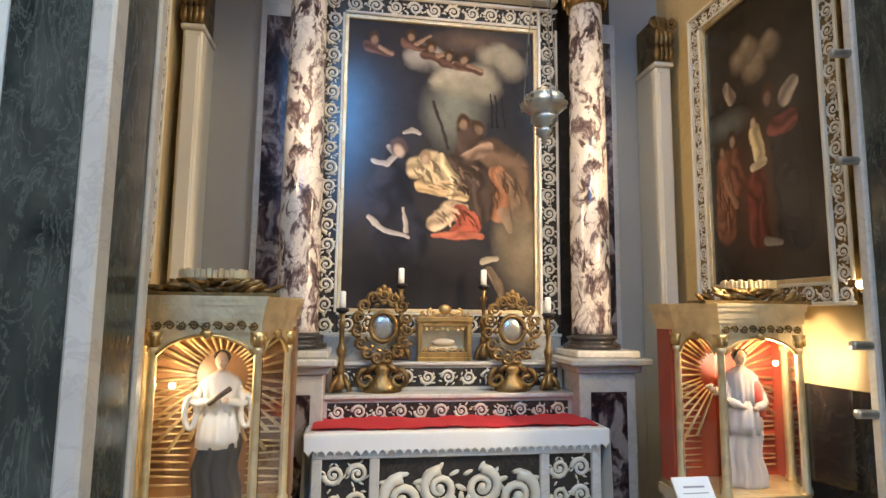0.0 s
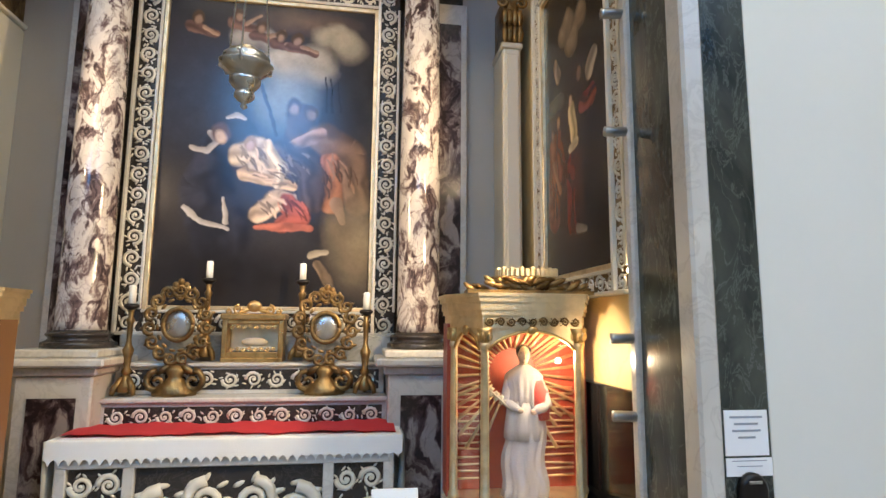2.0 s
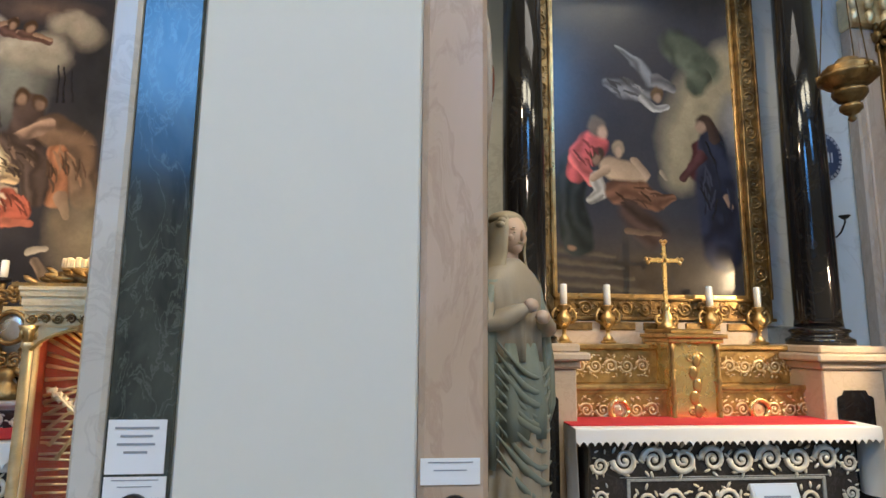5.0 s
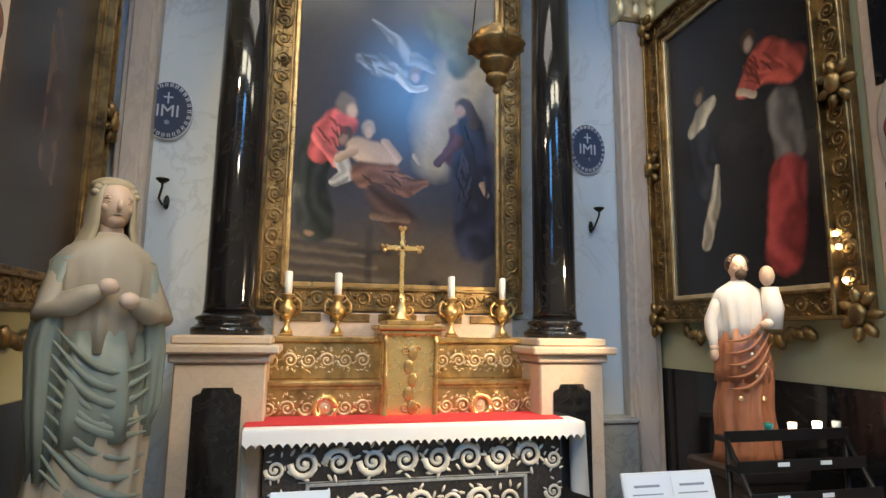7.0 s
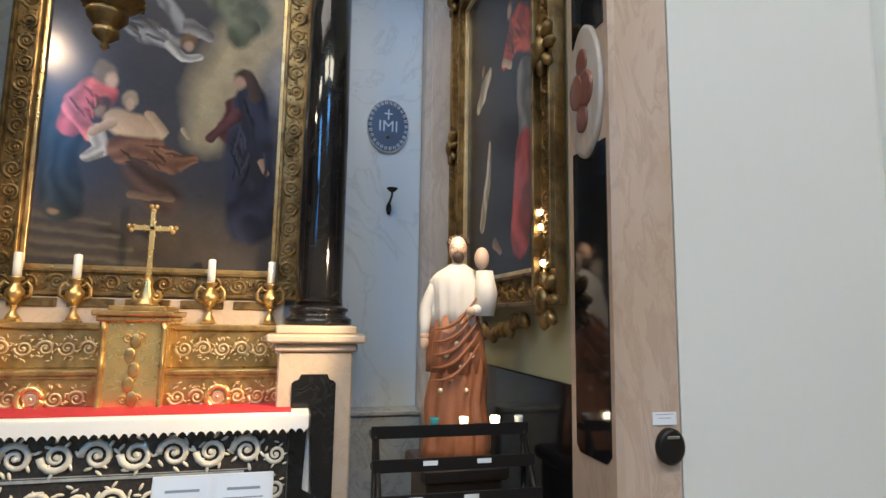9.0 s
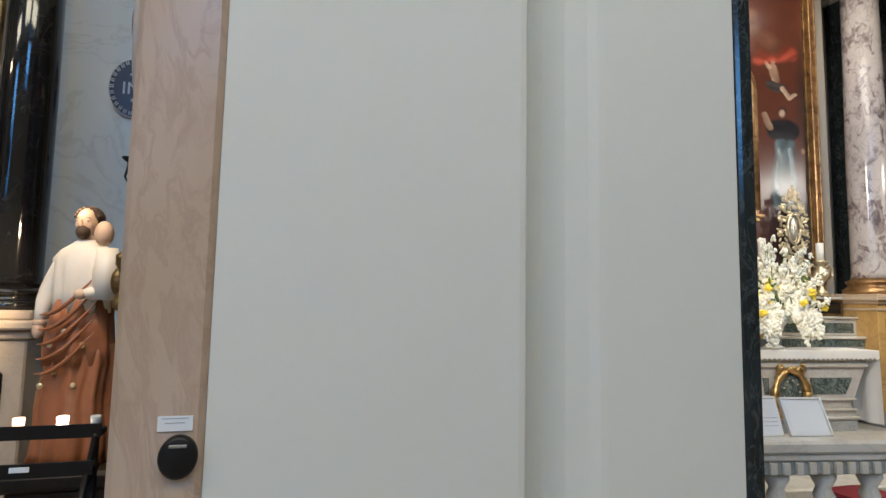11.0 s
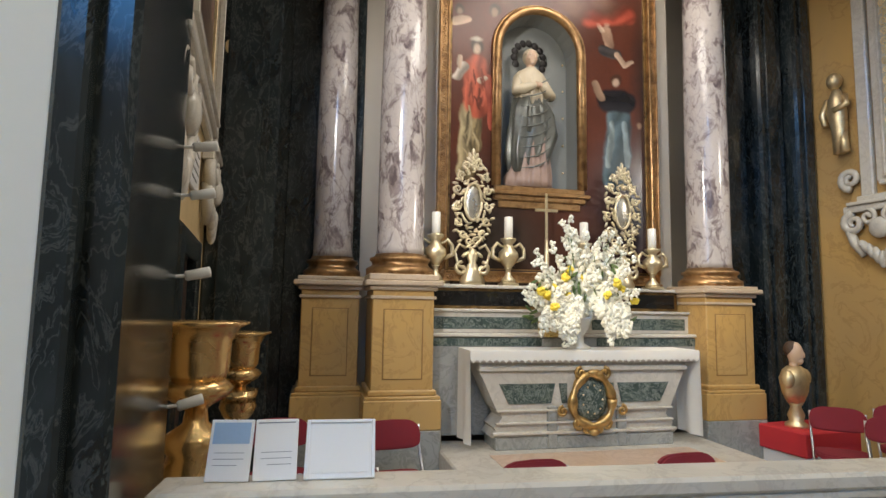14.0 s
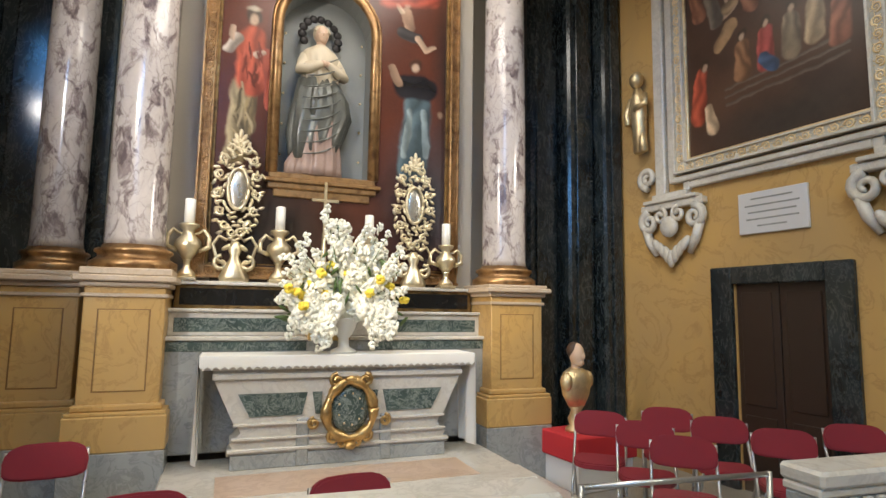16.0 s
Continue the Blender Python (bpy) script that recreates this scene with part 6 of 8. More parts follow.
poor_man = paint_charity()
picture("painting", "large oil painting in a carved aged gilt frame above the altar", 1.46, 2.85, poor_man, pose(5.045, 3.7, 3.4), 0.16, GOLD_DARK, GOLD, 0.09, 21, relief=GOLD_DARK)
part_frieze = thing("altar_plinth", "gilt plinth below the altar painting", "plinth", pose(BX, 3.5, 1.6))
part("board", Geo().box(-0.82, 0.82, 0.1, 0.26, 0.0, 0.17, 0.008), BEIGE_STONE, part_frieze)
for k in range(5):
    part("panel", Geo().box(-0.78 + 0.32 * k, -0.52 + 0.32 * k, 0.085, 0.11, 0.11, 0.165, 0.004), GOLD_DARK, part_frieze)
built("altar_wall_2", Geo().box(3.85, 6.25, 3.66, 3.77, 0, 1.75, 0.01), GREY_MARBLE, "grey marble wall behind the altar shelf")

ret = thing("altar_shelf", "gilt two-stepped altar shelf carved with garlands", "altar shelf", pose(BX, 3.28, 1.08))
part("lower_step", Geo().box(-0.9, 0.9, 0.0, 0.4, 0.0, 0.245, 0.006), GOLD, ret)
part("lower_ledge", Geo().box(-0.91, 0.91, -0.025, 0.4, 0.245, 0.275, 0.008).box(-0.9, 0.9, -0.012, 0.3, 0.225, 0.245, 0.004), GOLD, ret)
part("upper_step", Geo().box(-0.87, 0.87, 0.12, 0.4, 0.275, 0.5, 0.006), GOLD, ret)
part("upper_ledge", Geo().box(-0.88, 0.88, 0.09, 0.4, 0.5, 0.535, 0.008), GOLD, ret)
for sd in (-1, 1):
    c0, c1 = (0.2, 0.86)
    a, b = sorted((sd * c0, sd * c1))
    part("garland", scrollwork(Geo(), a, b, 0.03, 0.21, -0.012, 6, 0.14, 31 + sd, 14), GOLD_PALE, ret)
    part("wreath", Geo().tube([(sd * 0.48 + 0.062 * math.cos(q * math.pi / 10), -0.02, 0.12 + 0.062 * math.sin(q * math.pi / 10)) for q in range(21)], 0.017, 7), GOLD_BRIGHT, ret)
    part("medallion", Geo().ball((sd * 0.48, -0.006, 0.12), (0.045, 0.012, 0.045), 12, 8), GOLD_PALE, ret)
    part("upper_garland", scrollwork(Geo(), a, b, 0.31, 0.47, 0.108, 6, 0.14, 35 + sd, 14), GOLD_PALE, ret)

tab = thing("tabernacle", "bright gilt tabernacle with a carved bowed door", "tabernacle", pose(5.08, 3.18, 1.08))
part("body", Geo().box(-0.17, 0.17, 0.04, 0.46, 0, 0.6, 0.008), GOLD_BRIGHT, tab)
g = Geo().lathe(0, 0.17, [(0.13, 0.03), (0.135, 0.06), (0.13, 0.08), (0.13, 0.52), (0.14, 0.55)], 28)
part("door", g, GOLD_BRIGHT, tab)
g = Geo()
for k, zz in enumerate((0.12, 0.2, 0.28, 0.36, 0.44)):
    g.ball((0.012 * (-1) ** k, 0.035, zz), (0.03, 0.006, 0.045), 8, 6)
for sd in (-1, 1):
    g.tube(spiral(sd * 0.03, 0.46, 0.03, 1.3, 0, 0.04, sd, 12), 0.008, 5)
    g.tube(spiral(sd * 0.03, 0.12, 0.03, 1.3, 0, 0.04, sd, 12), 0.008, 5)
part("carving", g, GOLD, tab)
for sd in (-1, 1):
    part("pillar", Geo().lathe(sd * 0.155, 0.03, [(0.022, 0), (0.022, 0.05), (0.015, 0.07), (0.014, 0.28), (0.02, 0.3), (0.014, 0.32), (0.013, 0.5), (0.022, 0.55)], 12), GOLD, tab)
part("cornice", Geo().box(-0.19, 0.19, 0.0, 0.36, 0.55, 0.58, 0.008).box(-0.21, 0.21, -0.02, 0.38, 0.58, 0.61, 0.008).box(-0.15, 0.15, 0.05, 0.45, 0.61, 0.64, 0.01), GOLD, tab)

crs = thing("altar_cross", "gilt altar cross with trefoil ends on the tabernacle", "cross", pose(5.06, 3.52, 1.72))
g = Geo().lathe(0, 0, [(0.07, 0.0), (0.065, 0.02), (0.04, 0.05), (0.045, 0.08), (0.025, 0.12), (0.03, 0.15), (0.016, 0.19)], 14, flute=6, amp=0.1)
for sd in (-1, 1):
    g.tube(spiral(sd * 0.05, 0.06, 0.035, 1.2, math.pi / 2, 0, -sd, 12), 0.012, 5)
part("foot", g, GOLD, crs)
part("upright", Geo().box(-0.015, 0.015, -0.008, 0.008, 0.17, 0.6, 0.004), GOLD_BRIGHT, crs)
part("arm", Geo().box(-0.11, 0.11, -0.008, 0.008, 0.475, 0.505, 0.004), GOLD_BRIGHT, crs)
for ex, ez in ((-0.12, 0.49), (0.12, 0.49), (0.0, 0.62)):
    g = Geo()
    for q in range(3):
        a = q * 2.09 + 0.5
        g.ball((ex + 0.017 * math.cos(a), 0, ez + 0.017 * math.sin(a)), (0.016, 0.01, 0.016), 7, 5)
    part("trefoil", g, GOLD, crs)
for q in range(8):
    a = (q + 0.5) * math.pi / 4
    part("ray", Geo().tube([(0.015 * math.cos(a), 0.002, 0.49 + 0.015 * math.sin(a)), (0.055 * math.cos(a), 0.002, 0.49 + 0.055 * math.sin(a))], [0.006, 0.002], 5), GOLD_BRIGHT, crs)

for cx in (4.327, 4.646, 5.418, 5.79):
    candlestick_urn(cx, 3.57, 1.615, 0.27, GOLD, "gilt candlesticks", 0.85)
    candle(cx, 3.57, 1.882, 0.15, 0.024)

alt = thing("altar", "black marble altar inlaid with white scroll relief", "altar", pose(BX + 0.05, 2.92, 0.0))
part("table", Geo().box(-0.93, 0.93, 0.0, 0.4, 1.08, 1.135, 0.01), GREY_MARBLE, alt)
part("body", Geo().box(-0.84, 0.84, 0.06, 0.4, 0.05, 1.08, 0.008), DARK_INLAY, alt)
part("step", Geo().box(-1.2, 1.2, -0.7, 0.5, 0, 0.15, 0.015), GREY_MARBLE, alt)
part("scroll_band", scrollwork(Geo(), -0.72, 0.72, 0.86, 1.05, 0.05, 8, 0.17, 41, 8), SCROLL_STONE, alt)
g = Geo()
for k in range(4):
    scrollwork(g, -0.84, -0.72, 0.3 + 0.18 * k, 0.48 + 0.18 * k, 0.05, 1, 0.17, 50 + k, 7)
    scrollwork(g, 0.72, 0.84, 0.3 + 0.18 * k, 0.48 + 0.18 * k, 0.05, 1, 0.17, 60 + k, 7)
part("scroll_border", g, SCROLL_STONE, alt)
part("inlay_frame", Geo().box(-0.6, 0.6, 0.05, 0.062, 0.835, 0.85, 0.002).box(-0.62, -0.6, 0.05, 0.062, 0.2, 0.85, 0.002).box(0.6, 0.62, 0.05, 0.062, 0.2, 0.85, 0.002).box(-0.66, 0.66, 0.052, 0.06, 0.855, 0.86, 0.001), GREY_MARBLE, alt)
g = Geo()
for k in range(3):
    scrollwork(g, -0.59, 0.59, 0.22 + 0.2 * k, 0.42 + 0.2 * k, 0.05, 7, 0.15, 70 + k, 9)
part("central_scroll", g, SCROLL_STONE, alt)
lace_cloth("altar_cloth", BX + 0.05 - 0.945, BX + 0.05 + 0.945, 2.905, 3.28, 1.137, 0.085, "white altar cloth with a lace edge and hanging ends", 0.42, 0.045)
solid("altar_runner", Geo().box(BX - 0.9, BX + 0.9, 2.97, 3.27, 1.15, 1.158, 0.003), RED_CLOTH, "flat red cloth lying on the white altar cloth", "cloth")


def medallion(x, z):
    t = thing("wall_medallion", "oval slate-blue medallion with a pale monogram", "medallion", pose(x, 3.758, z), "oval medallions")
    for nm, r, d, mt in (("rim", 1.0, 0.02, BLUE_WHITE), ("field", 0.96, 0.024, BLUE_ENAMEL)):
        g = Geo()
        g.m = Matrix.Rotation(radians(90), 4, "X")
        g.lathe(0, 0, [(0.185 * r, 0), (0.185 * r, d), (0.17 * r, d + 0.003)], 40, smooth=False, sx=0.86, sy=1.12)
        part(nm, g, mt, t)
    g = Geo()
    for k in range(26):
        a = 2 * math.pi * k / 26
        c, s = 0.137 * math.cos(a), 0.178 * math.sin(a)
        g.m = Matrix.Translation((c, -0.03, s)) @ Matrix.Rotation(math.pi / 2 - math.atan2(s, c), 4, "Y")
        g.box(-0.011, -0.005, 0, 0.003, -0.013, 0.013, 0).box(0.002, 0.008, 0, 0.003, -0.013, 0.013, 0)
    part("lettering_bars", g, BLUE_WHITE, t)
    text_mesh("monogram", "IMI", 0.12, BLUE_WHITE, t, pose(0, -0.029, -0.01, 90, 0, 0))
    part("small_cross", Geo().box(-0.005, 0.005, -0.032, -0.028, 0.045, 0.125, 0).box(-0.03, 0.03, -0.032, -0.028, 0.085, 0.095, 0), BLUE_WHITE, t)
    g = Geo()
    for q in range(6):
        a = q * math.pi / 3
        g.box(-0.004, 0.004, -0.031, -0.028, -0.105, -0.07, 0)
        g.m = Matrix.Translation((0, 0, -0.0875)) @ Matrix.Rotation(a, 4, "Y") @ Matrix.Translation((0, 0, 0.0875))
    part("star", g, BLUE_WHITE, t)


def sconce(x, z):
    t = thing("wall_sconce", "small dark iron candle sconce on the wall", "sconce", pose(x, 3.76, z), "wall sconces")
    part("backplate", Geo().ball((0, -0.004, -0.12), (0.02, 0.006, 0.05), 10, 6), BLACK_METAL, t)
    part("arm", Geo().tube([(0, -0.01, -0.13), (-0.01, -0.06, -0.15), (-0.02, -0.12, -0.12), (0, -0.14, -0.05), (0, -0.14, -0.02)], 0.008, 6), BLACK_METAL, t)
    part("cup", Geo().lathe(0, -0.14, [(0.012, -0.025), (0.02, -0.02), (0.042, 0.0), (0.04, 0.006)], 14), BLACK_METAL, t)


for mx, sx in ((3.475, 3.51), (6.565, 6.59)):
    medallion(mx, 3.11)
    sconce(sx, 2.6)

side_two = picture("painting", "dark oil painting in a heavy carved gold frame", 1.3, 2.0, paint_bishops(), pose(7.11, 2.77, 2.93, 0, 0, -90), 0.16, GOLD_DARK, GOLD_PALE, 0.1, 23, relief=GOLD_DARK)
side_one = picture("painting", "very dark oil painting in a heavy carved gold frame", 1.3, 2.0, paint_dusk(), pose(3.105, 2.77, 2.93, 0, 0, 90), 0.16, GOLD_DARK, GOLD_DARK, 0.1, 23, relief=GOLD_DARK)
for host in (side_two, side_one):
    for cx, cz in ((-0.82, 1.17), (0.82, 1.17), (-0.82, -1.17), (0.82, -1.17), (-0.8, 0.0), (0.8, 0.0)):
        g = Geo()
        for k in range(7):
            a = 2 * math.pi * k / 7
            g.ball((cx + 0.07 * math.cos(a), -0.09, cz + 0.09 * math.sin(a)), (0.05, 0.03, 0.025), 7, 4, (0, -math.degrees(a), 0))
        g.ball((cx, -0.11, cz), (0.045, 0.03, 0.055), 9, 6)
        part("boss", g, GOLD_DARK, host)
    g = Geo()
    rnd = random.Random(9)
    for k in range(16):
        u = -0.5 + k / 15
        g.ball((u, -0.06, -1.25 - 0.1 * (1 - abs(u) * 2) + rnd.uniform(-0.02, 0.02)), (0.06, 0.03, 0.035), 7, 4, (0, rnd.uniform(0, 180), 0))
    part("apron", g, GOLD_DARK, host)

# corner pilasters of chapel 2
for x0, x1 in ((3.2, 3.4), (6.82, 7.1)):
    t = thing("pilaster", "grey-pink marbled corner pilaster with a gilt capital", "pilaster", pose((x0 + x1) / 2, 3.64, 0), "marbled pilasters")
    w = (x1 - x0) / 2
    part("shaft", Geo().box(-w, w, 0, 0.12, 0, 4.2, 0.015).box(-w * 0.6, w * 0.6, -0.02, 0.02, 0.2, 4.1, 0.01), PINK_GREY, t)
    g = Geo().box(-w * 1.1, w * 1.1, -0.03, 0.12, 4.2, 4.5, 0.02)
    for k in range(6):
        g.ball((-w + 2 * w * (k % 3) / 2, -0.05, 4.27 + 0.12 * (k // 3)), (0.04, 0.03, 0.07), 7, 5)
    part("capital", g, GOLD_PALE, t)
built("ledge_2", Geo().box(6.32, 6.82, 3.55, 3.76, 0.0, 1.02, 0.01).box(6.3, 6.82, 3.53, 3.76, 1.02, 1.05, 0.006), GREY_MARBLE, "grey marble skirting ledge", "ledge")

# inlaid panels on the pink jambs
for jx, sd in ((7.1, -1), (3.42, 1)):
    t = thing("inlaid_panel", "black marble panel with an oval red inlay on the jamb", "inlay", pose(jx, 1.7, 0, 0, 0, -90 if sd < 0 else 90), "jamb inlays")
    n = 0.03
    part("slab", Geo().plate([(-0.13, 1.15 + n), (-0.13 + n, 1.15), (0.13 - n, 1.15), (0.13, 1.15 + n), (0.13, 2.38), (-0.13, 2.38)], -0.006, 0.01), BLACK_MARBLE, t)
    part("upper_slab", Geo().box(-0.13, 0.13, -0.006, 0.01, 2.86, 4.5, 0.003), BLACK_MARBLE, t)
    g = Geo()
    g.m = Matrix.Translation((0, 0, 2.62)) @ Matrix.Rotation(radians(90), 4, "X")
    g.lathe(0, 0, [(0.26, 0), (0.26, 0.02), (0.24, 0.026)], 36, sx=0.5, sy=1.1)
    part("oval", g, PINK_GREY, t)
    g = Geo()
    for ex, ez, er in ((0, 0.0, 0.085), (0, 0.12, 0.055), (0, -0.12, 0.055), (0.03, 0.0, 0.07), (-0.03, 0.0, 0.07)):
        g.m = Matrix.Translation((ex, 0, 2.62 + ez)) @ Matrix.Rotation(radians(90), 4, "X")
        hz = 0.03 + 0.0012 * len(g.f) / 25
        g.lathe(0, 0, [(er, 0.02), (er, hz), (er * 0.8, hz + 0.003)], 24, sx=0.8, sy=1.1)
    part("inlay", g, plain("red_jasper_%s" % ("a" if sd < 0 else "b"), (0.2, 0.07, 0.05), 0.2, var=0.25), t)
coin_box(7.3, FRONT - 0.016, 1.225, "dark round offering slot on the pink marble")
notice(7.235, 7.335, 1.3, 1.345, FRONT - 0.0165, "small faded label above the offering slot", 2)
notice(3.2, 3.39, 1.215, 1.295, FRONT - 0.0165, "small printed label taped to the pink marble", 2)
coin_box(3.31, FRONT - 0.016, 1.12, "dark round offering slot on the pink marble")


# large statues
def mary_extra(g, w, h):
    q = h * 0.055
    # veil: a hood open towards the face, falling on the shoulders
    g.slot = 5
    rows = [(0.79, 0.8, 0.56, 0.1), (0.83, 0.56, 0.48, 0.12), (0.87, 0.45, 0.46, 0.1), (0.91, 0.45, 0.47, 0.08), (0.95, 0.41, 0.44, 0.07), (0.98, 0.3, 0.34, 0.06), (0.992, 0.12, 0.14, 0.04)]
    vs, fs, n = [], [], 22
    for z, rx, ry, back in rows:
        for i in range(n):
            a = radians(-52 + 284 * i / (n - 1))
            for f in (1.0, 0.86):
                vs.append((w * rx * f * math.cos(a), w * (back + ry * f * math.sin(a)), h * z - (1 - f) * 0.02))
    m = 2 * n
    for r in range(len(rows) - 1):
        for i in range(n - 1):
            k = r * m + 2 * i
            fs += [[k, k + 2, k + m + 2, k + m], [k + 1, k + m + 1, k + m + 3, k + 3]]
        for k in (r * m, r * m + 2 * (n - 1)):
            fs.append([k, k + m, k + m + 1, k + 1])
    g.add(vs, fs, True)
    g.ball((0, w * 0.1, h * 0.972), (w * 0.4, w * 0.4, h * 0.026), 14, 8)
    # mantle hanging from both forearms, and its diagonal folds
    g.slot = 1
    for sd in (-1, 1):
        g.loft([(sd * w * 0.78, -0.02, h * (0.3 if sd < 0 else 0.4), w * 0.14, w * 0.3, 0.2, 5), (sd * w * 0.84, -0.02, h * 0.45, w * 0.22, w * 0.36, 0.16, 5), (sd * w * 0.86, -0.01, h * 0.58, w * 0.26, w * 0.38, 0.12, 5), (sd * w * 0.76, 0, h * 0.7, w * 0.26, w * 0.36, 0.08, 5), (sd * w * 0.6, 0, h * 0.79, w * 0.26, w * 0.32, 0.04, 4)], 40, 20 + sd)
    rnd = random.Random(5)
    for k in range(11):
        z0, z1, sag = 0.63 - 0.03 * k, 0.55 - 0.036 * k + rnd.uniform(-0.02, 0.02), rnd.uniform(0.03, 0.07)
        p = [(-w * 0.82 + 1.6 * w * i / 13, -w * (0.46 + 0.22 * math.sin(i / 13 * math.pi)), h * (z0 + (z1 - z0) * i / 13 - sag * math.sin(i / 13 * math.pi))) for i in range(14)]
        g.tube(p, [w * (0.016 + (0.042 + 0.022 * (k % 3)) * math.sin(i / 13 * math.pi)) for i in range(14)], 6)


robed_statue("statue", "carved standing figure in a grey-green mantle and beige veil", pose(3.66, 2.32, 0.6, 0, 0, 32), 1.68, ROBE_BEIGE, ROBE_GREEN, ROBE_BEIGE, SKIN, VEIL,
             [([(-0.82, 0, 0.77), (-1.02, -0.25, 0.66), (-0.15, -0.82, 0.72)], [0.24, 0.27, 0.1], 2), ([(0.82, 0, 0.77), (1.02, -0.25, 0.65), (0.2, -0.82, 0.69)], [0.24, 0.27, 0.1], 2)], 31, mary_extra, mats=[VEIL], width=0.215)
solid("pedestal", Geo().box(-0.27, 0.27, -0.27, 0.27, 0, 0.1, 0.015).box(-0.22, 0.22, -0.22, 0.22, 0.1, 0.52, 0.01).box(-0.26, 0.26, -0.26, 0.26, 0.52, 0.6, 0.015), DARK_WOOD, "dark wooden statue base standing on the floor", "statue base", m=pose(3.68, 2.34, 0))


def joseph_extra(g, w, h):
    g.slot = 2
    g.loft([(w * 0.85, -w * 0.5, h * 0.62, w * 0.3, w * 0.3, 0.05, 5), (w * 0.9, -w * 0.5, h * 0.72, w * 0.36, w * 0.34, 0.04, 5), (w * 0.85, -w * 0.5, h * 0.82, w * 0.26, w * 0.26, 0.03, 4)], 20, 7)
    g.slot = 3
    g.ball((w * 0.75, -w * 0.55, h * 0.875), (w * 0.24, w * 0.24, h * 0.05), 12, 8)
    g.slot = 1
    for k in range(5):
        p = [(-w * 0.8 + 1.5 * w * i / 9, -w * (0.6 + 0.25 * math.sin(i / 9 * math.pi)), h * (0.34 + 0.055 * k + 0.16 * i / 9 - 0.05 * math.sin(i / 9 * math.pi))) for i in range(10)]
        g.tube(p, [w * (0.015 + 0.045 * math.sin(i / 9 * math.pi)) for i in range(10)], 6)
    g.slot = 4
    g.ball((0, -w * 0.28, h * 0.885), (w * 0.2, w * 0.2, h * 0.03), 8, 6)
    g.slot = 3
    g.ball((-w * 1.05, -w * 0.25, h * 0.5), (w * 0.16, w * 0.14, h * 0.035), 8, 5)
    for q in range(7):
        g.slot = 5
        a = q * 2.4
        g.ball((w * (-0.5 + 0.16 * q), -w * (0.8 - 0.02 * q), h * (0.3 + 0.05 * ((q * 3) % 5))), (0.014, 0.006, 0.014), 6, 4)


robed_statue("statue", "painted figure in cream and brown robes carrying a child", pose(6.75, 2.42, 1.0, 0, 0, -15), 1.11, ROBE_BROWN, ROBE_BROWN, ROBE_WHITE, SKIN, HAIR,
             [([(-0.85, 0, 0.77), (-1.1, 0.0, 0.66), (-1.05, -0.25, 0.53)], [0.24, 0.24, 0.14], 2), ([(0.85, 0, 0.77), (1.1, -0.3, 0.66), (0.4, -0.85, 0.64)], [0.24, 0.24, 0.13], 2)], 41, joseph_extra, mats=[GOLD_PALE], width=0.155)
solid("pedestal", Geo().box(-0.22, 0.22, -0.22, 0.22, 0, 0.1, 0.015).box(-0.18, 0.18, -0.18, 0.18, 0.1, 0.93, 0.01).box(-0.21, 0.21, -0.21, 0.21, 0.93, 1.0, 0.015), DARK_WOOD, "dark wooden statue base against the marble dado", "statue base", m=pose(6.75, 2.44, 0))

# votive rack
t = thing("votive_rack", "black iron votive candle rack with stepped trays", "candle rack", pose(6.62, 1.92, 0))
for k in range(4):
    part("tray", Geo().box(-0.34, 0.34, -0.12 + 0.07 * k, -0.04 + 0.07 * k, 0.84 + 0.115 * k, 0.865 + 0.115 * k, 0.004).box(-0.34, 0.34, -0.122 + 0.07 * k, -0.115 + 0.07 * k, 0.84 + 0.115 * k, 0.89 + 0.115 * k, 0.003), BLACK_METAL, t)
for sd in (-1, 1):
    part("leg", Geo().tube([(sd * 0.32, 0.1, 0.0), (sd * 0.32, 0.1, 1.2)], 0.014, 6).tube([(sd * 0.32, -0.1, 0.0), (sd * 0.32, -0.1, 0.86), (sd * 0.32, 0.1, 1.19)], 0.012, 6), BLACK_METAL, t)
part("coin_tray", Geo().box(-0.2, 0.3, -0.2, -0.1, 0.78, 0.83, 0.006), RED_WALL, t, "red lacquered front tray")
RED_GLASS = glow("lit_votive_glass", (1.0, 0.55, 0.35), 4.0)
TEAL_GLASS = plain("teal_glass", (0.05, 0.3, 0.28), 0.1, bumpy=0)
for cx, mt in ((-0.07, TEAL_GLASS), (0.06, RED_GLASS), (0.2, FLAME), (0.31, PORCELAIN)):
    v = thing("votive_candle", "small votive candle in a glass on the rack", "votive candle", pose(6.62 + cx, 2.05, 1.215), "votive candles")
    part("glass", Geo().lathe(0, 0, [(0.016, 0), (0.02, 0.038), (0.018, 0.042), (0.015, 0.036)], 14), mt, v)
for k in range(7):
    v = thing("votive_label", "white price strip on the rack tray", "label", pose(6.36 + 0.075 * k, 1.795 + 0.07 * (k % 3), 0.862 + 0.115 * (k % 3)), "rack labels")
    part("strip", Geo().box(-0.03, 0.03, 0, 0.002, 0.0, 0.018, 0), PAPER, v)

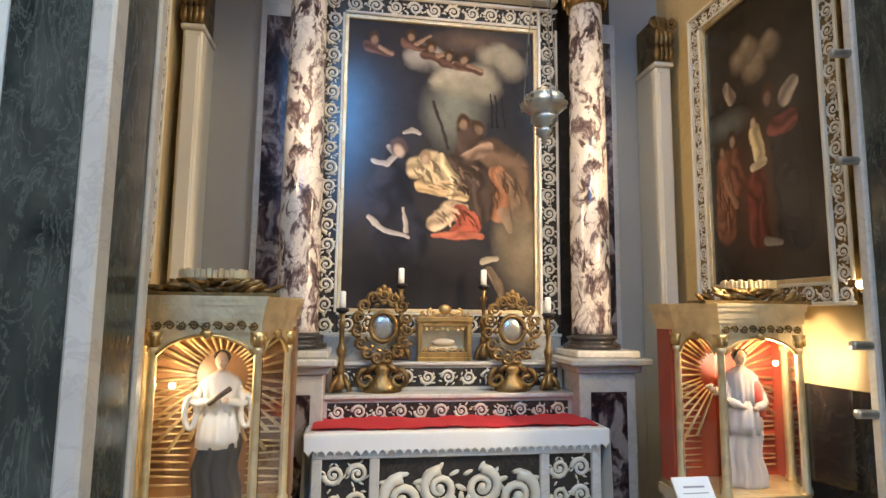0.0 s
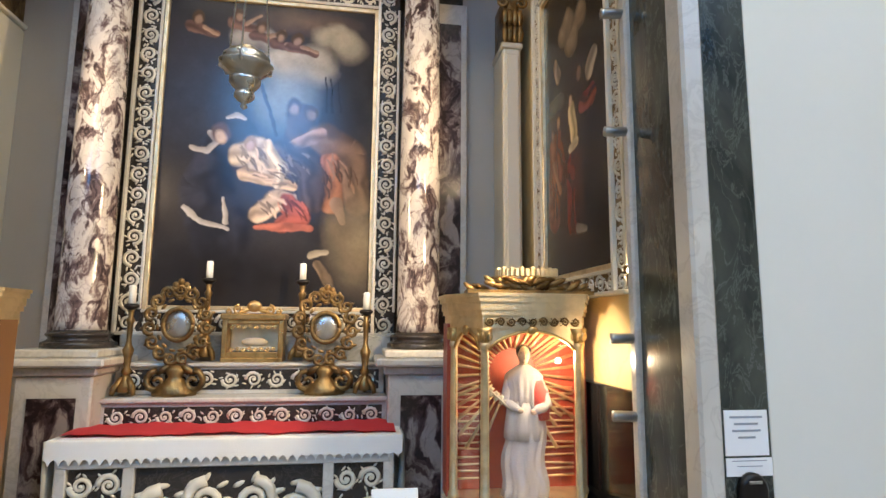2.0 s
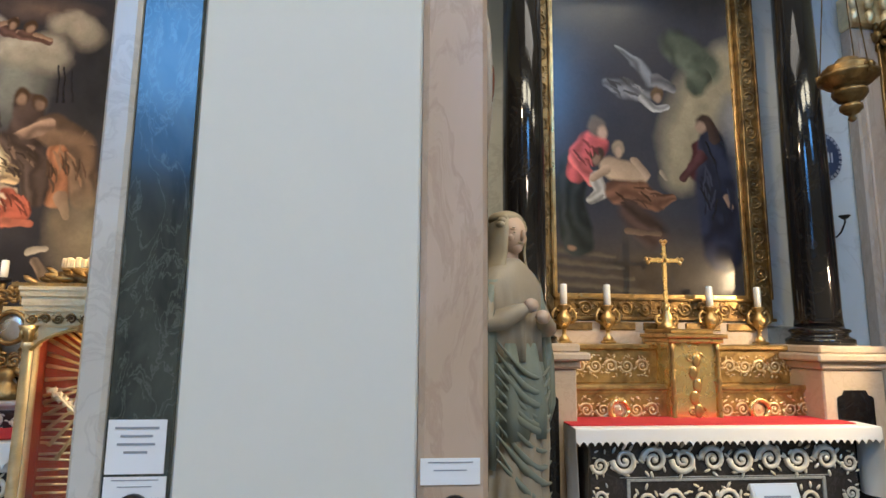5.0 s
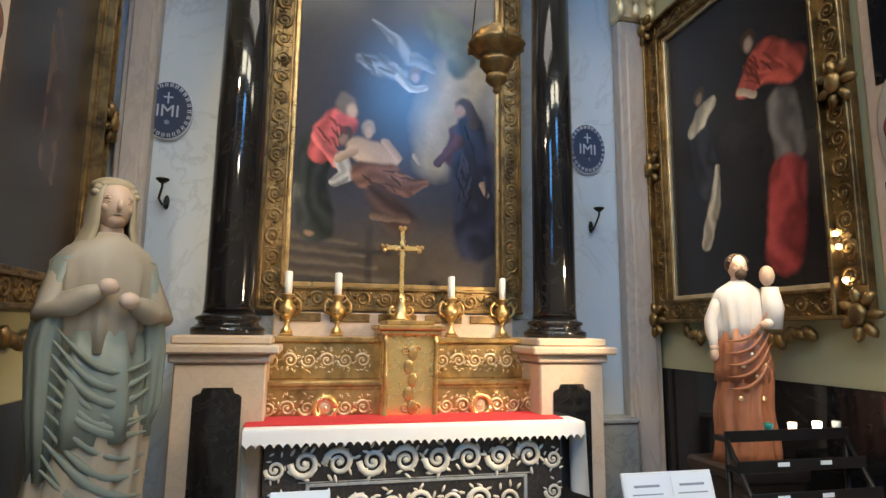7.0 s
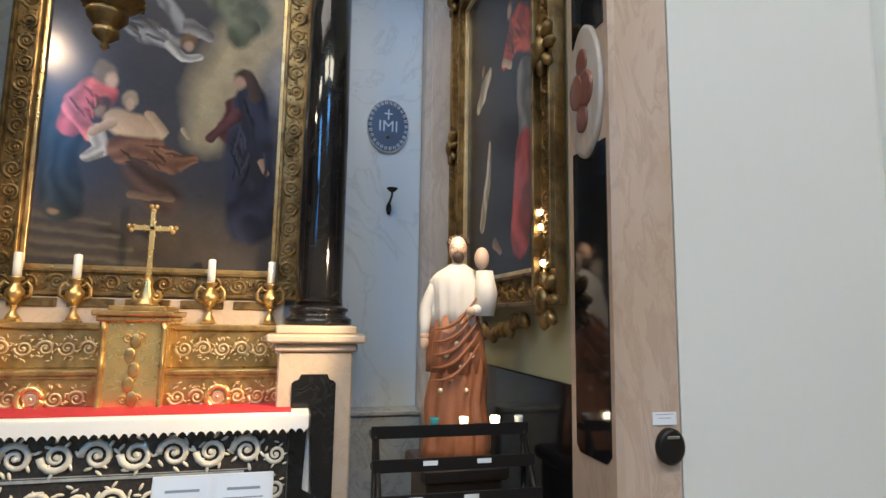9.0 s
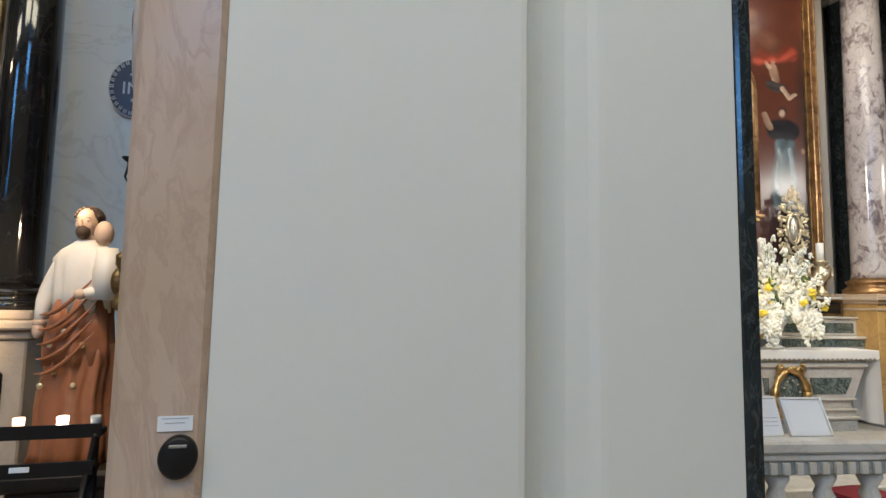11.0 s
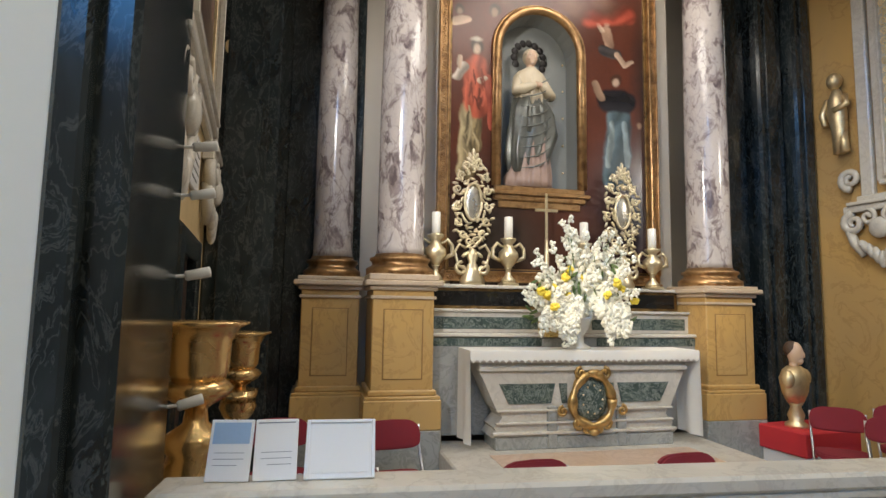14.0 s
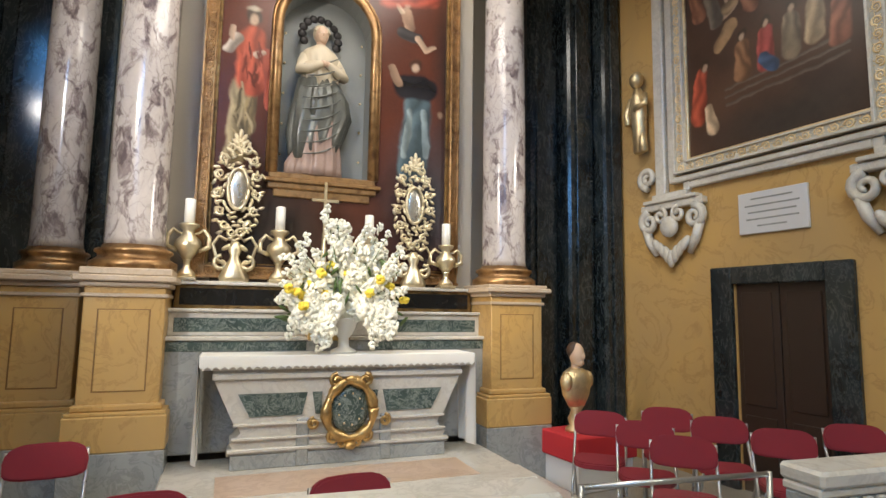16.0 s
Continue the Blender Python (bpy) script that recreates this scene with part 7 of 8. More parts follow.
hanging_lamp(5.21, 1.97, 2.87, 0.8, GOLD_DARK, "aged gilt sanctuary lamp hanging on chains", TOP)
for z, y in ((2.17, 2.06), (2.1, 2.05), (1.93, 2.03)):
    t = thing("votive_bulb", "small glowing bulb at the corner of the gold frame", "lamp", pose(7.04, y, z))
    part("bulb", Geo().ball((0, 0, 0), 0.014, 10, 6), FLAME, t)
    part("socket", Geo().tube([(0.01, 0, -0.01), (0.05, 0, -0.02)], 0.009, 8), BLACK_METAL, t)
card_stand(5.74, 1.6, 1.17, 0, "pair of white prayer cards on a slender stand", 2, 74)
card_stand(4.47, 1.6, 1.165, 0, "white prayer card on a slender stand", 1, 70)

# ---------------------------------------------------------------- chapel 3: the large altar behind a balustrade
CX = 12.99
# the altar stands a little askew to the nave
BASE[0] = pose(12.95, 4.9, 0, 0, 0, -6) @ Matrix.Translation((-12.95, -4.9, 0))
PANEL_LINE = plain("brown_paint_line", (0.24, 0.13, 0.045), 0.5)
PED_Y = 4.775
GOLD_BRONZE = gilt("bronze_gilding", (0.46, 0.28, 0.13), 0.34, 30, (0.14, 0.07, 0.035), 0.85, 0.35)


def tall_pedestal(x, y, w, z_top, d, z0, group):
    t = thing("pedestal", "tall ochre marbled column pedestal on a grey plinth", "pedestal", pose(x, y, z0), group)
    h = z_top - z0
    part("plinth", Geo().box(-w - 0.07, w + 0.07, -0.07, d, 0, 0.53 - z0, 0.008), GREY_MARBLE, t)
    part("base", Geo().box(-w - 0.07, w + 0.07, -0.07, d, 0.53 - z0, 0.8 - z0, 0.01), OCHRE, t)
    part("base_moulding", Geo().box(-w - 0.06, w + 0.06, -0.06, d, 0.8 - z0, 0.83 - z0, 0.012).box(-w - 0.03, w + 0.03, -0.03, d, 0.83 - z0, 0.88 - z0, 0.02), OCHRE, t)
    part("die", Geo().box(-w, w, 0, d, 0.85 - z0, 1.78 - z0, 0.008), OCHRE, t)
    part("panel", Geo().box(-w + 0.11, w - 0.11, -0.006, 0.01, 0.98 - z0, 1.6 - z0, 0.003), OCHRE, t)
    part("panel_line", Geo().box(-w + 0.1, w - 0.1, -0.003, 0.006, 1.6 - z0, 1.608 - z0, 0).box(-w + 0.1, w - 0.1, -0.003, 0.006, 0.972 - z0, 0.98 - z0, 0).box(-w + 0.1, -w + 0.108, -0.003, 0.006, 0.98 - z0, 1.6 - z0, 0).box(w - 0.108, w - 0.1, -0.003, 0.006, 0.98 - z0, 1.6 - z0, 0), PANEL_LINE, t)
    part("cornice", Geo().box(-w - 0.02, w + 0.02, -0.02, d, 1.7 - z0, 1.73 - z0, 0.006).box(-w - 0.03, w + 0.03, -0.03, d, 1.78 - z0, 1.82 - z0, 0.01).box(-w - 0.075, w + 0.075, -0.075, d, 1.82 - z0, 1.87 - z0, 0.012).box(-w - 0.04, w + 0.04, -0.04, d, 1.87 - z0, h, 0.01), BEIGE_STONE, t)
    return t


for px, py, w, zt in ((11.26, PED_Y, 0.285, 1.93), (10.61, PED_Y + 0.33, 0.27, 1.91), (14.72, PED_Y, 0.285, 1.9)):
    tall_pedestal(px, py, w, zt, 0.62, 0.0, "column pedestals of the large altar")
for px, py, r, zt in ((11.26, 5.07, 0.228, 1.93), (10.62, 5.39, 0.195, 1.91), (14.72, 5.07, 0.228, 1.9)):
    column("column", px, py, r, zt, 6.25, BRECCIA_GREY, GOLD, "grey-white breccia marble column on a gilt base", 0.2, "grey columns", GOLD_BRONZE)

saints = paint_altarpiece()
picture("painting", "tall red and brown altarpiece painting in a gilt frame", 2.34, 3.9, saints, pose(CX, 5.42, 4.0), 0.115, GOLD_BRONZE, GOLD_DARK, 0.1, 24, relief=GOLD_BRONZE)
built("altar_wall_3", Geo().box(11.45, 12.33, 5.424, 5.6, 0, TOP, 0.005).box(13.36, 14.5, 5.424, 5.6, 0, TOP, 0.005).box(12.33, 13.36, 5.424, 5.6, 0, 2.9, 0.005).box(12.33, 13.36, 5.424, 5.6, 5.1, TOP, 0.005), STUCCO, "grey-beige plastered wall round the altarpiece")

# arched niche with the carved figure
NX, ARCH_R, ARCH_Z = 12.845, 0.46, 0.5
arc = [math.pi * i / 16 for i in range(1, 16)]
arch = [(-ARCH_R, -1.06), (ARCH_R, -1.06), (ARCH_R, ARCH_Z)] + [(ARCH_R * math.cos(a), ARCH_Z + ARCH_R * math.sin(a)) for a in arc] + [(-ARCH_R, ARCH_Z)]
nic = thing("niche", "arched gilt niche with a grey back and bulb points", "niche", pose(NX, 5.42, 4.02))
NICHE_GREY = plain("grey_niche", (0.24, 0.25, 0.24), 0.45, var=0.12)
part("back", Geo().plate(arch, 0.27, 0.29), NICHE_GREY, nic)
lining = Geo()
outer = [(x * 1.04, z * 1.02) for x, z in arch]
n = len(arch)
lining.add([(x, y, z) for x, z in arch for y in (-0.03, 0.29)] + [(x, y, z) for x, z in outer for y in (-0.03, 0.29)],
           [[2 * i, 2 * i + 1, 2 * ((i + 1) % n) + 1, 2 * ((i + 1) % n)] for i in range(n)] + [[2 * (n + i), 2 * (n + (i + 1) % n), 2 * (n + (i + 1) % n) + 1, 2 * (n + i) + 1] for i in range(n)])
part("reveal", lining, NICHE_GREY, nic)
path = [(-0.5, -0.03, -1.06), (-0.5, -0.03, ARCH_Z)] + [(-0.5 * math.cos(a), -0.03, ARCH_Z + 0.5 * math.sin(a)) for a in arc] + [(0.5, -0.03, ARCH_Z), (0.5, -0.03, -1.06)]
part("arch_frame", Geo().tube(path, 0.05, 8), GOLD_BRONZE, nic)
part("arch_bead", Geo().tube([(x * 1.1, y - 0.01, z * 1.04 if z > 0 else z) for x, y, z in path], 0.016, 6), GOLD_BRONZE, nic)
part("sill", Geo().box(-0.53, 0.53, -0.06, 0.0, -1.12, -1.06, 0.01).box(-0.585, 0.585, -0.09, 0.0, -1.16, -1.12, 0.01).box(-0.54, 0.54, -0.06, 0, -1.22, -1.16, 0.01).box(-0.48, 0.48, -0.04, 0.0, -1.3, -1.22, 0.008), GOLD_BRONZE, nic)
for k in range(10):
    sd = -1 if k < 5 else 1
    part("stud", Geo().ball((sd * 0.41, 0.26, -0.8 + 0.33 * (k % 5)), 0.013, 7, 5), GOLD_PALE, nic)


def madonna(g, w, h):
    g.slot = 1
    g.loft([(-w * 0.25, -0.02, h * 0.1, w * 0.9, w * 0.5, 0.12, 7), (-w * 0.1, -0.03, h * 0.25, w * 1.15, w * 0.6, 0.12, 7), (w * 0.1, -0.03, h * 0.4, w * 1.3, w * 0.62, 0.1, 7), (w * 0.1, -0.02, h * 0.52, w * 1.2, w * 0.6, 0.08, 7), (0, 0, h * 0.62, w * 0.9, w * 0.55, 0.05, 6)], 60, 77)
    g.slot = 0
    g.loft([(-w * 0.1, 0, 0.0, w * 1.25, w * 0.62, 0.1, 8), (-w * 0.1, 0, h * 0.06, w * 1.2, w * 0.6, 0.12, 8), (0, -0.01, h * 0.16, w * 1.0, w * 0.5, 0.1, 8)], 48, 78)
    g.slot = 5
    for k in range(11):
        a = math.pi * (-0.15 + 1.3 * k / 10)
        g.ball((w * 0.85 * math.cos(a), 0.03, h * 0.93 + w * 0.8 * math.sin(a)), (0.05, 0.015, 0.045), 7, 5)
    g.slot = 1
    for k in range(9):
        p = [(-w * 0.9 + 1.7 * w * i / 9, -w * (0.6 + 0.2 * math.sin(i / 9 * math.pi)), h * (0.12 + 0.07 * k + 0.1 * i / 9 - 0.03 * math.sin(i / 9 * math.pi))) for i in range(10)]
        g.tube(p, [w * (0.01 + 0.03 * math.sin(i / 9 * math.pi)) for i in range(10)], 6)


ROBE_MANTLE = plain("grey_blue_gilt_mantle", (0.13, 0.135, 0.12), 0.35, 0.3, var=0.5, scale=16)
ROBE_ROSE = plain("rose_grey_robe", (0.33, 0.23, 0.19), 0.4, var=0.35, scale=9)
robed_statue("statue", "carved figure in cream and grey-blue robes inside the niche", pose(12.79, 5.54, 2.97, 0, 0, 10), 1.66, ROBE_ROSE, ROBE_MANTLE, ROBE_CREAM, SKIN, ROBE_CREAM,
             [([(-0.85, 0, 0.77), (-1.05, -0.3, 0.66), (-0.1, -0.75, 0.7)], [0.28, 0.3, 0.15], 2), ([(0.85, 0, 0.77), (1.05, -0.3, 0.66), (0.1, -0.75, 0.7)], [0.28, 0.3, 0.15], 2)], 51, madonna, mats=[BLACK_METAL], width=0.235)

# stepped shelves, altar and predella
st = thing("altar_shelf", "white and green marble stepped altar shelf", "altar shelf", pose(CX, 4.97, 0.42))
part("lower_step", Geo().box(-1.5, 1.5, 0.0, 0.75, 0, 0.93, 0.008), GREY_MARBLE, st)
part("lower_ledge", Geo().box(-1.52, 1.52, -0.03, 0.75, 0.93, 0.965, 0.01), WHITE_MARBLE, st)
for k in (-1, 1):
    part("lower_inlay", Geo().box(k * 1.45, k * 0.3, -0.006, 0.01, 0.84, 0.92, 0.003), SERPENTINE, st)
part("middle_step", Geo().box(-1.45, 1.45, 0.1, 0.75, 0.965, 1.17, 0.008), WHITE_MARBLE, st)
part("middle_ledge", Geo().box(-1.47, 1.47, 0.07, 0.75, 1.17, 1.2, 0.01), WHITE_MARBLE, st)
for k in (-1, 1):
    part("middle_inlay", Geo().box(k * 1.4, k * 0.3, 0.094, 0.11, 1.0, 1.12, 0.003), SERPENTINE, st)
part("upper_step", Geo().box(-1.42, 1.42, 0.25, 0.75, 1.2, 1.41, 0.008), GOLD_DARK, st)
for k in (-1, 1):
    part("upper_inlay", Geo().box(k * 1.38, k * 0.3, 0.244, 0.26, 1.23, 1.38, 0.003), BLACK_MARBLE, st)
part("upper_ledge", Geo().box(-1.44, 1.44, 0.21, 0.75, 1.41, 1.445, 0.01), WHITE_MARBLE, st)
part("back_board", Geo().box(-1.15, 1.15, 0.41, 0.45, 1.445, 1.62, 0.008), DARK_WOOD, st)
part("tabernacle_door", Geo().box(-0.3, 0.08, -0.08, 0.1, 0.93, 1.13, 0.01), GOLD_BRIGHT, st, "small bright gilt tabernacle")

alt = thing("altar", "white marble sarcophagus altar with green inlays and a gilt cartouche", "altar", pose(CX, 4.61, 0.36))
part("plinth", Geo().box(-0.9, 0.9, -0.02, 0.33, 0.0, 0.11, 0.006), GREY_MARBLE, alt)
g = Geo()
prof = [(-0.93, 0.11), (-0.91, 0.14), (-0.89, 0.17), (-0.91, 0.2), (-0.87, 0.24), (-0.83, 0.28), (-0.85, 0.325), (-0.89, 0.36), (-1.03, 0.66), (-1.05, 0.7), (-1.06, 0.77), (-1.01, 0.78)]
poly = prof + [(-x, z) for x, z in prof[::-1]]
part("body", g.plate(poly, 0.0, 0.33), WHITE_MARBLE, alt)
g = Geo()
for z0, z1, w in ((0.13, 0.16, 0.93), (0.225, 0.245, 0.9), (0.335, 0.355, 0.89), (0.7, 0.745, 1.06)):
    g.box(-w, w, -0.035, 0.02, z0, z1, 0.008)
part("moulding", g, WHITE_MARBLE, alt)
for sd in (-1, 1):
    part("inlay", Geo().plate([(sd * 0.36, 0.405), (sd * 0.77, 0.405), (sd * 0.865, 0.585), (sd * 0.32, 0.585)], -0.012, 0.01), SERPENTINE, alt)
    part("inner_inlay", Geo().plate([(sd * 0.2, 0.405), (sd * 0.25, 0.405), (sd * 0.28, 0.585), (sd * 0.2, 0.585)], -0.012, 0.01), SERPENTINE, alt)
    part("pier", Geo().box(sd * 0.3, sd * 0.4, -0.03, 0.03, 0.0, 0.38, 0.01), GREY_MARBLE, alt)
part("table", Geo().box(-1.15, 1.15, -0.06, 0.33, 0.78, 0.88, 0.012), WHITE_MARBLE, alt)
car = part("cartouche", Geo().tube([(0.03 + 0.2 * math.cos(q * math.pi / 14) * (1 - 0.12 * math.sin(q * math.pi / 14)), -0.06, 0.44 + 0.235 * math.sin(q * math.pi / 14)) for q in range(29)], [0.04 + 0.012 * math.sin(q * 1.4) for q in range(29)], 8), GOLD, alt, "gilt carved cartouche frame")
g = Geo()
g.m = Matrix.Translation((0.03, -0.02, 0.44)) @ Matrix.Rotation(radians(90), 4, "X")
part("shield", g.lathe(0, 0, [(0.17, 0), (0.16, 0.03), (0.1, 0.045)], 28, sy=1.2), SERPENTINE, car)
g = Geo()
for sd in (-1, 1):
    for zz, r, off in ((0.68, 0.06, 0.12), (0.22, 0.055, 0.14), (0.34, 0.05, 0.3), (0.17, 0.04, 0.06)):
        g.tube(spiral(0.03 + sd * off, zz, r, 1.4, math.pi / 2, -0.07, -sd, 14), r * 0.3, 6)
g.ball((0.03, -0.09, 0.15), (0.05, 0.04, 0.035), 9, 6).ball((0.03, -0.08, 0.69), (0.06, 0.03, 0.03), 9, 6)
part("scroll", g, GOLD, car)
for k in range(9):
    a = 2 * math.pi * k / 9
    part("stud", Geo().ball((0.03 + 0.1 * math.cos(a), -0.066, 0.44 + 0.13 * math.sin(a)), 0.009, 6, 4), GOLD_PALE, car)
lace_cloth("altar_cloth", CX - 1.16, CX + 1.16, 4.54, 4.94, 1.242, 0.1, "white altar cloth with long hanging ends and lace", 0.82, 0.06)

pre = thing("predella", "pale marble altar platform with two steps", "platform", pose(CX, 3.73, 0))
part("platform", Geo().box(-1.39, 1.36, 0.0, 1.3, 0, 0.36, 0.015), WHITE_MARBLE, pre)
part("inset", Geo().box(-1.0, 0.95, 0.2, 0.72, 0.358, 0.364, 0), PINK, pre)
part("step", Geo().box(-1.75, 1.72, -0.34, 1.0, 0, 0.18, 0.015), WHITE_MARBLE, pre)

# candlesticks, reliquaries, cross
for cx, cy, zt in ((11.65, 5.25, 2.38), (12.44, 5.27, 2.37), (13.3, 5.25, 2.35), (14.13, 5.25, 2.32)):
    candlestick_urn(cx, cy, 1.865, zt - 1.87, SILVER_GOLD, "two-handled candlesticks", 1.75)
    candle(cx, cy, zt - 0.005, 0.23, 0.045, "large altar candles")
for rx, rz in ((12.045, 1.43), (13.78, 1.4)):
    r = reliquary(rx, 5.27, 1.865, 0.46, rz, SILVER_GOLD, "tall openwork silver-gilt reliquary on a two-handled foot", "openwork reliquaries")
    for sd in (-1, 1):
        part("handle", Geo().tube([(sd * 0.05, 0, 0.14), (sd * 0.15, 0, 0.2), (sd * 0.19, 0, 0.34), (sd * 0.14, 0, 0.42), (sd * 0.07, 0, 0.38)], 0.016, 6), SILVER_GOLD, r)
    g = Geo()
    rnd = random.Random(int(rx * 7))
    for k in range(84):
        a = 2 * math.pi * k / 42
        q = rnd.uniform(0.85, 1.15) if k < 42 else rnd.uniform(0.45, 0.85)
        g.ball((0.2 * q * math.cos(a), 0.0, 0.36 + (rz - 0.36) * (0.46 + 0.46 * q * math.sin(a) * 0.92)), (0.035, 0.014, 0.016), 6, 4, (0, rnd.uniform(0, 180), 0))
    part("leaf_border", g, SILVER_GOLD, r)
crs = thing("altar_cross", "slender silver altar cross behind the flowers", "cross", pose(12.85, 5.22, 1.865))
part("stem", Geo().lathe(0, 0, [(0.09, 0), (0.08, 0.03), (0.03, 0.08), (0.025, 0.3), (0.018, 0.5)], 14), SILVER_GOLD, crs)
part("upright", Geo().box(-0.014, 0.014, -0.01, 0.01, 0.5, 1.0, 0.004), SILVER_GOLD, crs)
part("arm", Geo().box(-0.13, 0.13, -0.01, 0.01, 0.8, 0.83, 0.004), SILVER_GOLD, crs)

# flowers in a footed vase
fl = thing("flower_arrangement", "large arrangement of white and yellow flowers in a white vase", "flowers", pose(12.98, 4.74, 1.256))
part("vase", Geo().lathe(0, 0, [(0.12, 0), (0.11, 0.02), (0.05, 0.05), (0.045, 0.12), (0.1, 0.2), (0.12, 0.28), (0.13, 0.3), (0.11, 0.29)], 24), PORCELAIN, fl)
rnd = random.Random(77)
stems, leaves = Geo(), Geo()


def bloom(g, p, r):
    for k in range(5):
        a = 2 * math.pi * k / 5 + rnd.uniform(0, 1)
        t1 = Vector((math.cos(a) * r * 0.55, rnd.uniform(-0.4, 0.4) * r, math.sin(a) * r * 0.55))
        g.ball(p + t1, (r * 0.62, r * 0.22, r * 0.42), 6, 4, (rnd.uniform(-50, 50), rnd.uniform(0, 180), rnd.uniform(-50, 50)))


spikes = []
for k in range(58):
    a = radians(rnd.uniform(-82, 82))
    L = rnd.uniform(0.3, 0.95) * (0.75 + 0.35 * math.cos(a))
    base = Vector((0, 0, 0.28))
    tip = base + Vector((math.sin(a) * L * 0.75, rnd.uniform(-0.32, 0.12), math.cos(a) * L))
    spikes.append((base, tip, 0.0))
for k in range(20):
    sd = rnd.choice((-1, -1, 1))
    base = Vector((sd * rnd.uniform(0.08, 0.4), -0.2, 0.42 + rnd.uniform(-0.05, 0.08)))
    tip = base + Vector((sd * rnd.uniform(0.0, 0.12), -0.05, -rnd.uniform(0.18, 0.34)))
    spikes.append((base, tip, 0.0))
for base, tip, _ in spikes:
    g = Geo()
    n = 10
    mid = (base + tip) / 2 + Vector((0, 0, 0.05))
    stems.tube([base, mid, tip], [0.006, 0.005, 0.003], 5)
    for i in range(n):
        f = 0.25 + 0.75 * i / (n - 1)
        p = base * (1 - f) ** 2 + mid * 2 * f * (1 - f) + tip * f * f
        p += Vector((rnd.uniform(-0.03, 0.03), rnd.uniform(-0.03, 0.03), rnd.uniform(-0.02, 0.02)))
        bloom(g, p, 0.064 * (1.2 - 0.6 * f))
    part("flower_spike", g, PETAL, fl)
for k in range(16):
    a = radians(rnd.uniform(-75, 75))
    L = rnd.uniform(0.3, 0.62)
    p = Vector((math.sin(a) * L * 0.95, rnd.uniform(-0.34, -0.1), 0.3 + math.cos(a) * L * 0.85))
    g = Geo()
    for q in range(12):
        d = Vector((rnd.gauss(0, 1), rnd.gauss(0, 1), rnd.gauss(0, 1))).normalized()
        g.ball(p + d * 0.026, (0.026, 0.026, 0.02), 6, 4)
    part("yellow_bloom", g, PETAL_YELLOW, fl)
for k in range(110):
    a = radians(rnd.uniform(-95, 95))
    L = rnd.uniform(0.15, 0.6)
    leaves.ball((math.sin(a) * L * 0.9, rnd.uniform(-0.2, 0.15), 0.3 + math.cos(a) * L), (0.07, 0.006, 0.016), 6, 4, (rnd.uniform(-40, 40), 90 - math.degrees(a) + rnd.uniform(-40, 40), rnd.uniform(-60, 60)))
part("stalks", stems, LEAF, fl, kind="stuff")
part("foliage", leaves, LEAF, fl, kind="stuff")


BASE[0] = Matrix()


# side walls of chapel 3: doorway, plaque, framed painting with stucco brackets
def stucco_bracket(name, m, label):
    t = thing(name, label, "stucco bracket", m, "stucco brackets")
    part("block", Geo().box(-0.4, 0.42, -0.1, 0.0, 0.02, 0.1, 0.012).box(-0.34, 0.36, -0.13, 0.0, 0.1, 0.14, 0.012), WHITE_MARBLE, t)
    g = Geo()
    for sd in (-1, 1):
        g.tube(spiral(sd * 0.3, -0.1, 0.12, 1.5, math.pi / 2, -0.07, -sd, 20), [0.05 - 0.0015 * i for i in range(20)], 8)
        g.tube([(sd * 0.36, -0.06, -0.16), (sd * 0.3, -0.06, -0.34), (sd * 0.22, -0.05, -0.48)], [0.05, 0.05, 0.03], 8)
        g.tube(spiral(sd * 0.12, -0.05, 0.09, 1.3, math.pi / 2, -0.1, sd, 16), 0.026, 7)
    part("volute", g, WHITE_MARBLE, t)
    g = Geo()
    for k in range(7):
        g.ball((0.06 * (k - 3), -0.08, -0.38 - 0.05 * (3 - abs(k - 3))), (0.05, 0.04, 0.1), 8, 6, (0, (k - 3) * 12, 0))
    g.ball((0, -0.1, -0.18), (0.12, 0.06, 0.12), 10, 7)
    part("shell", g, WHITE_MARBLE, t)
    return t


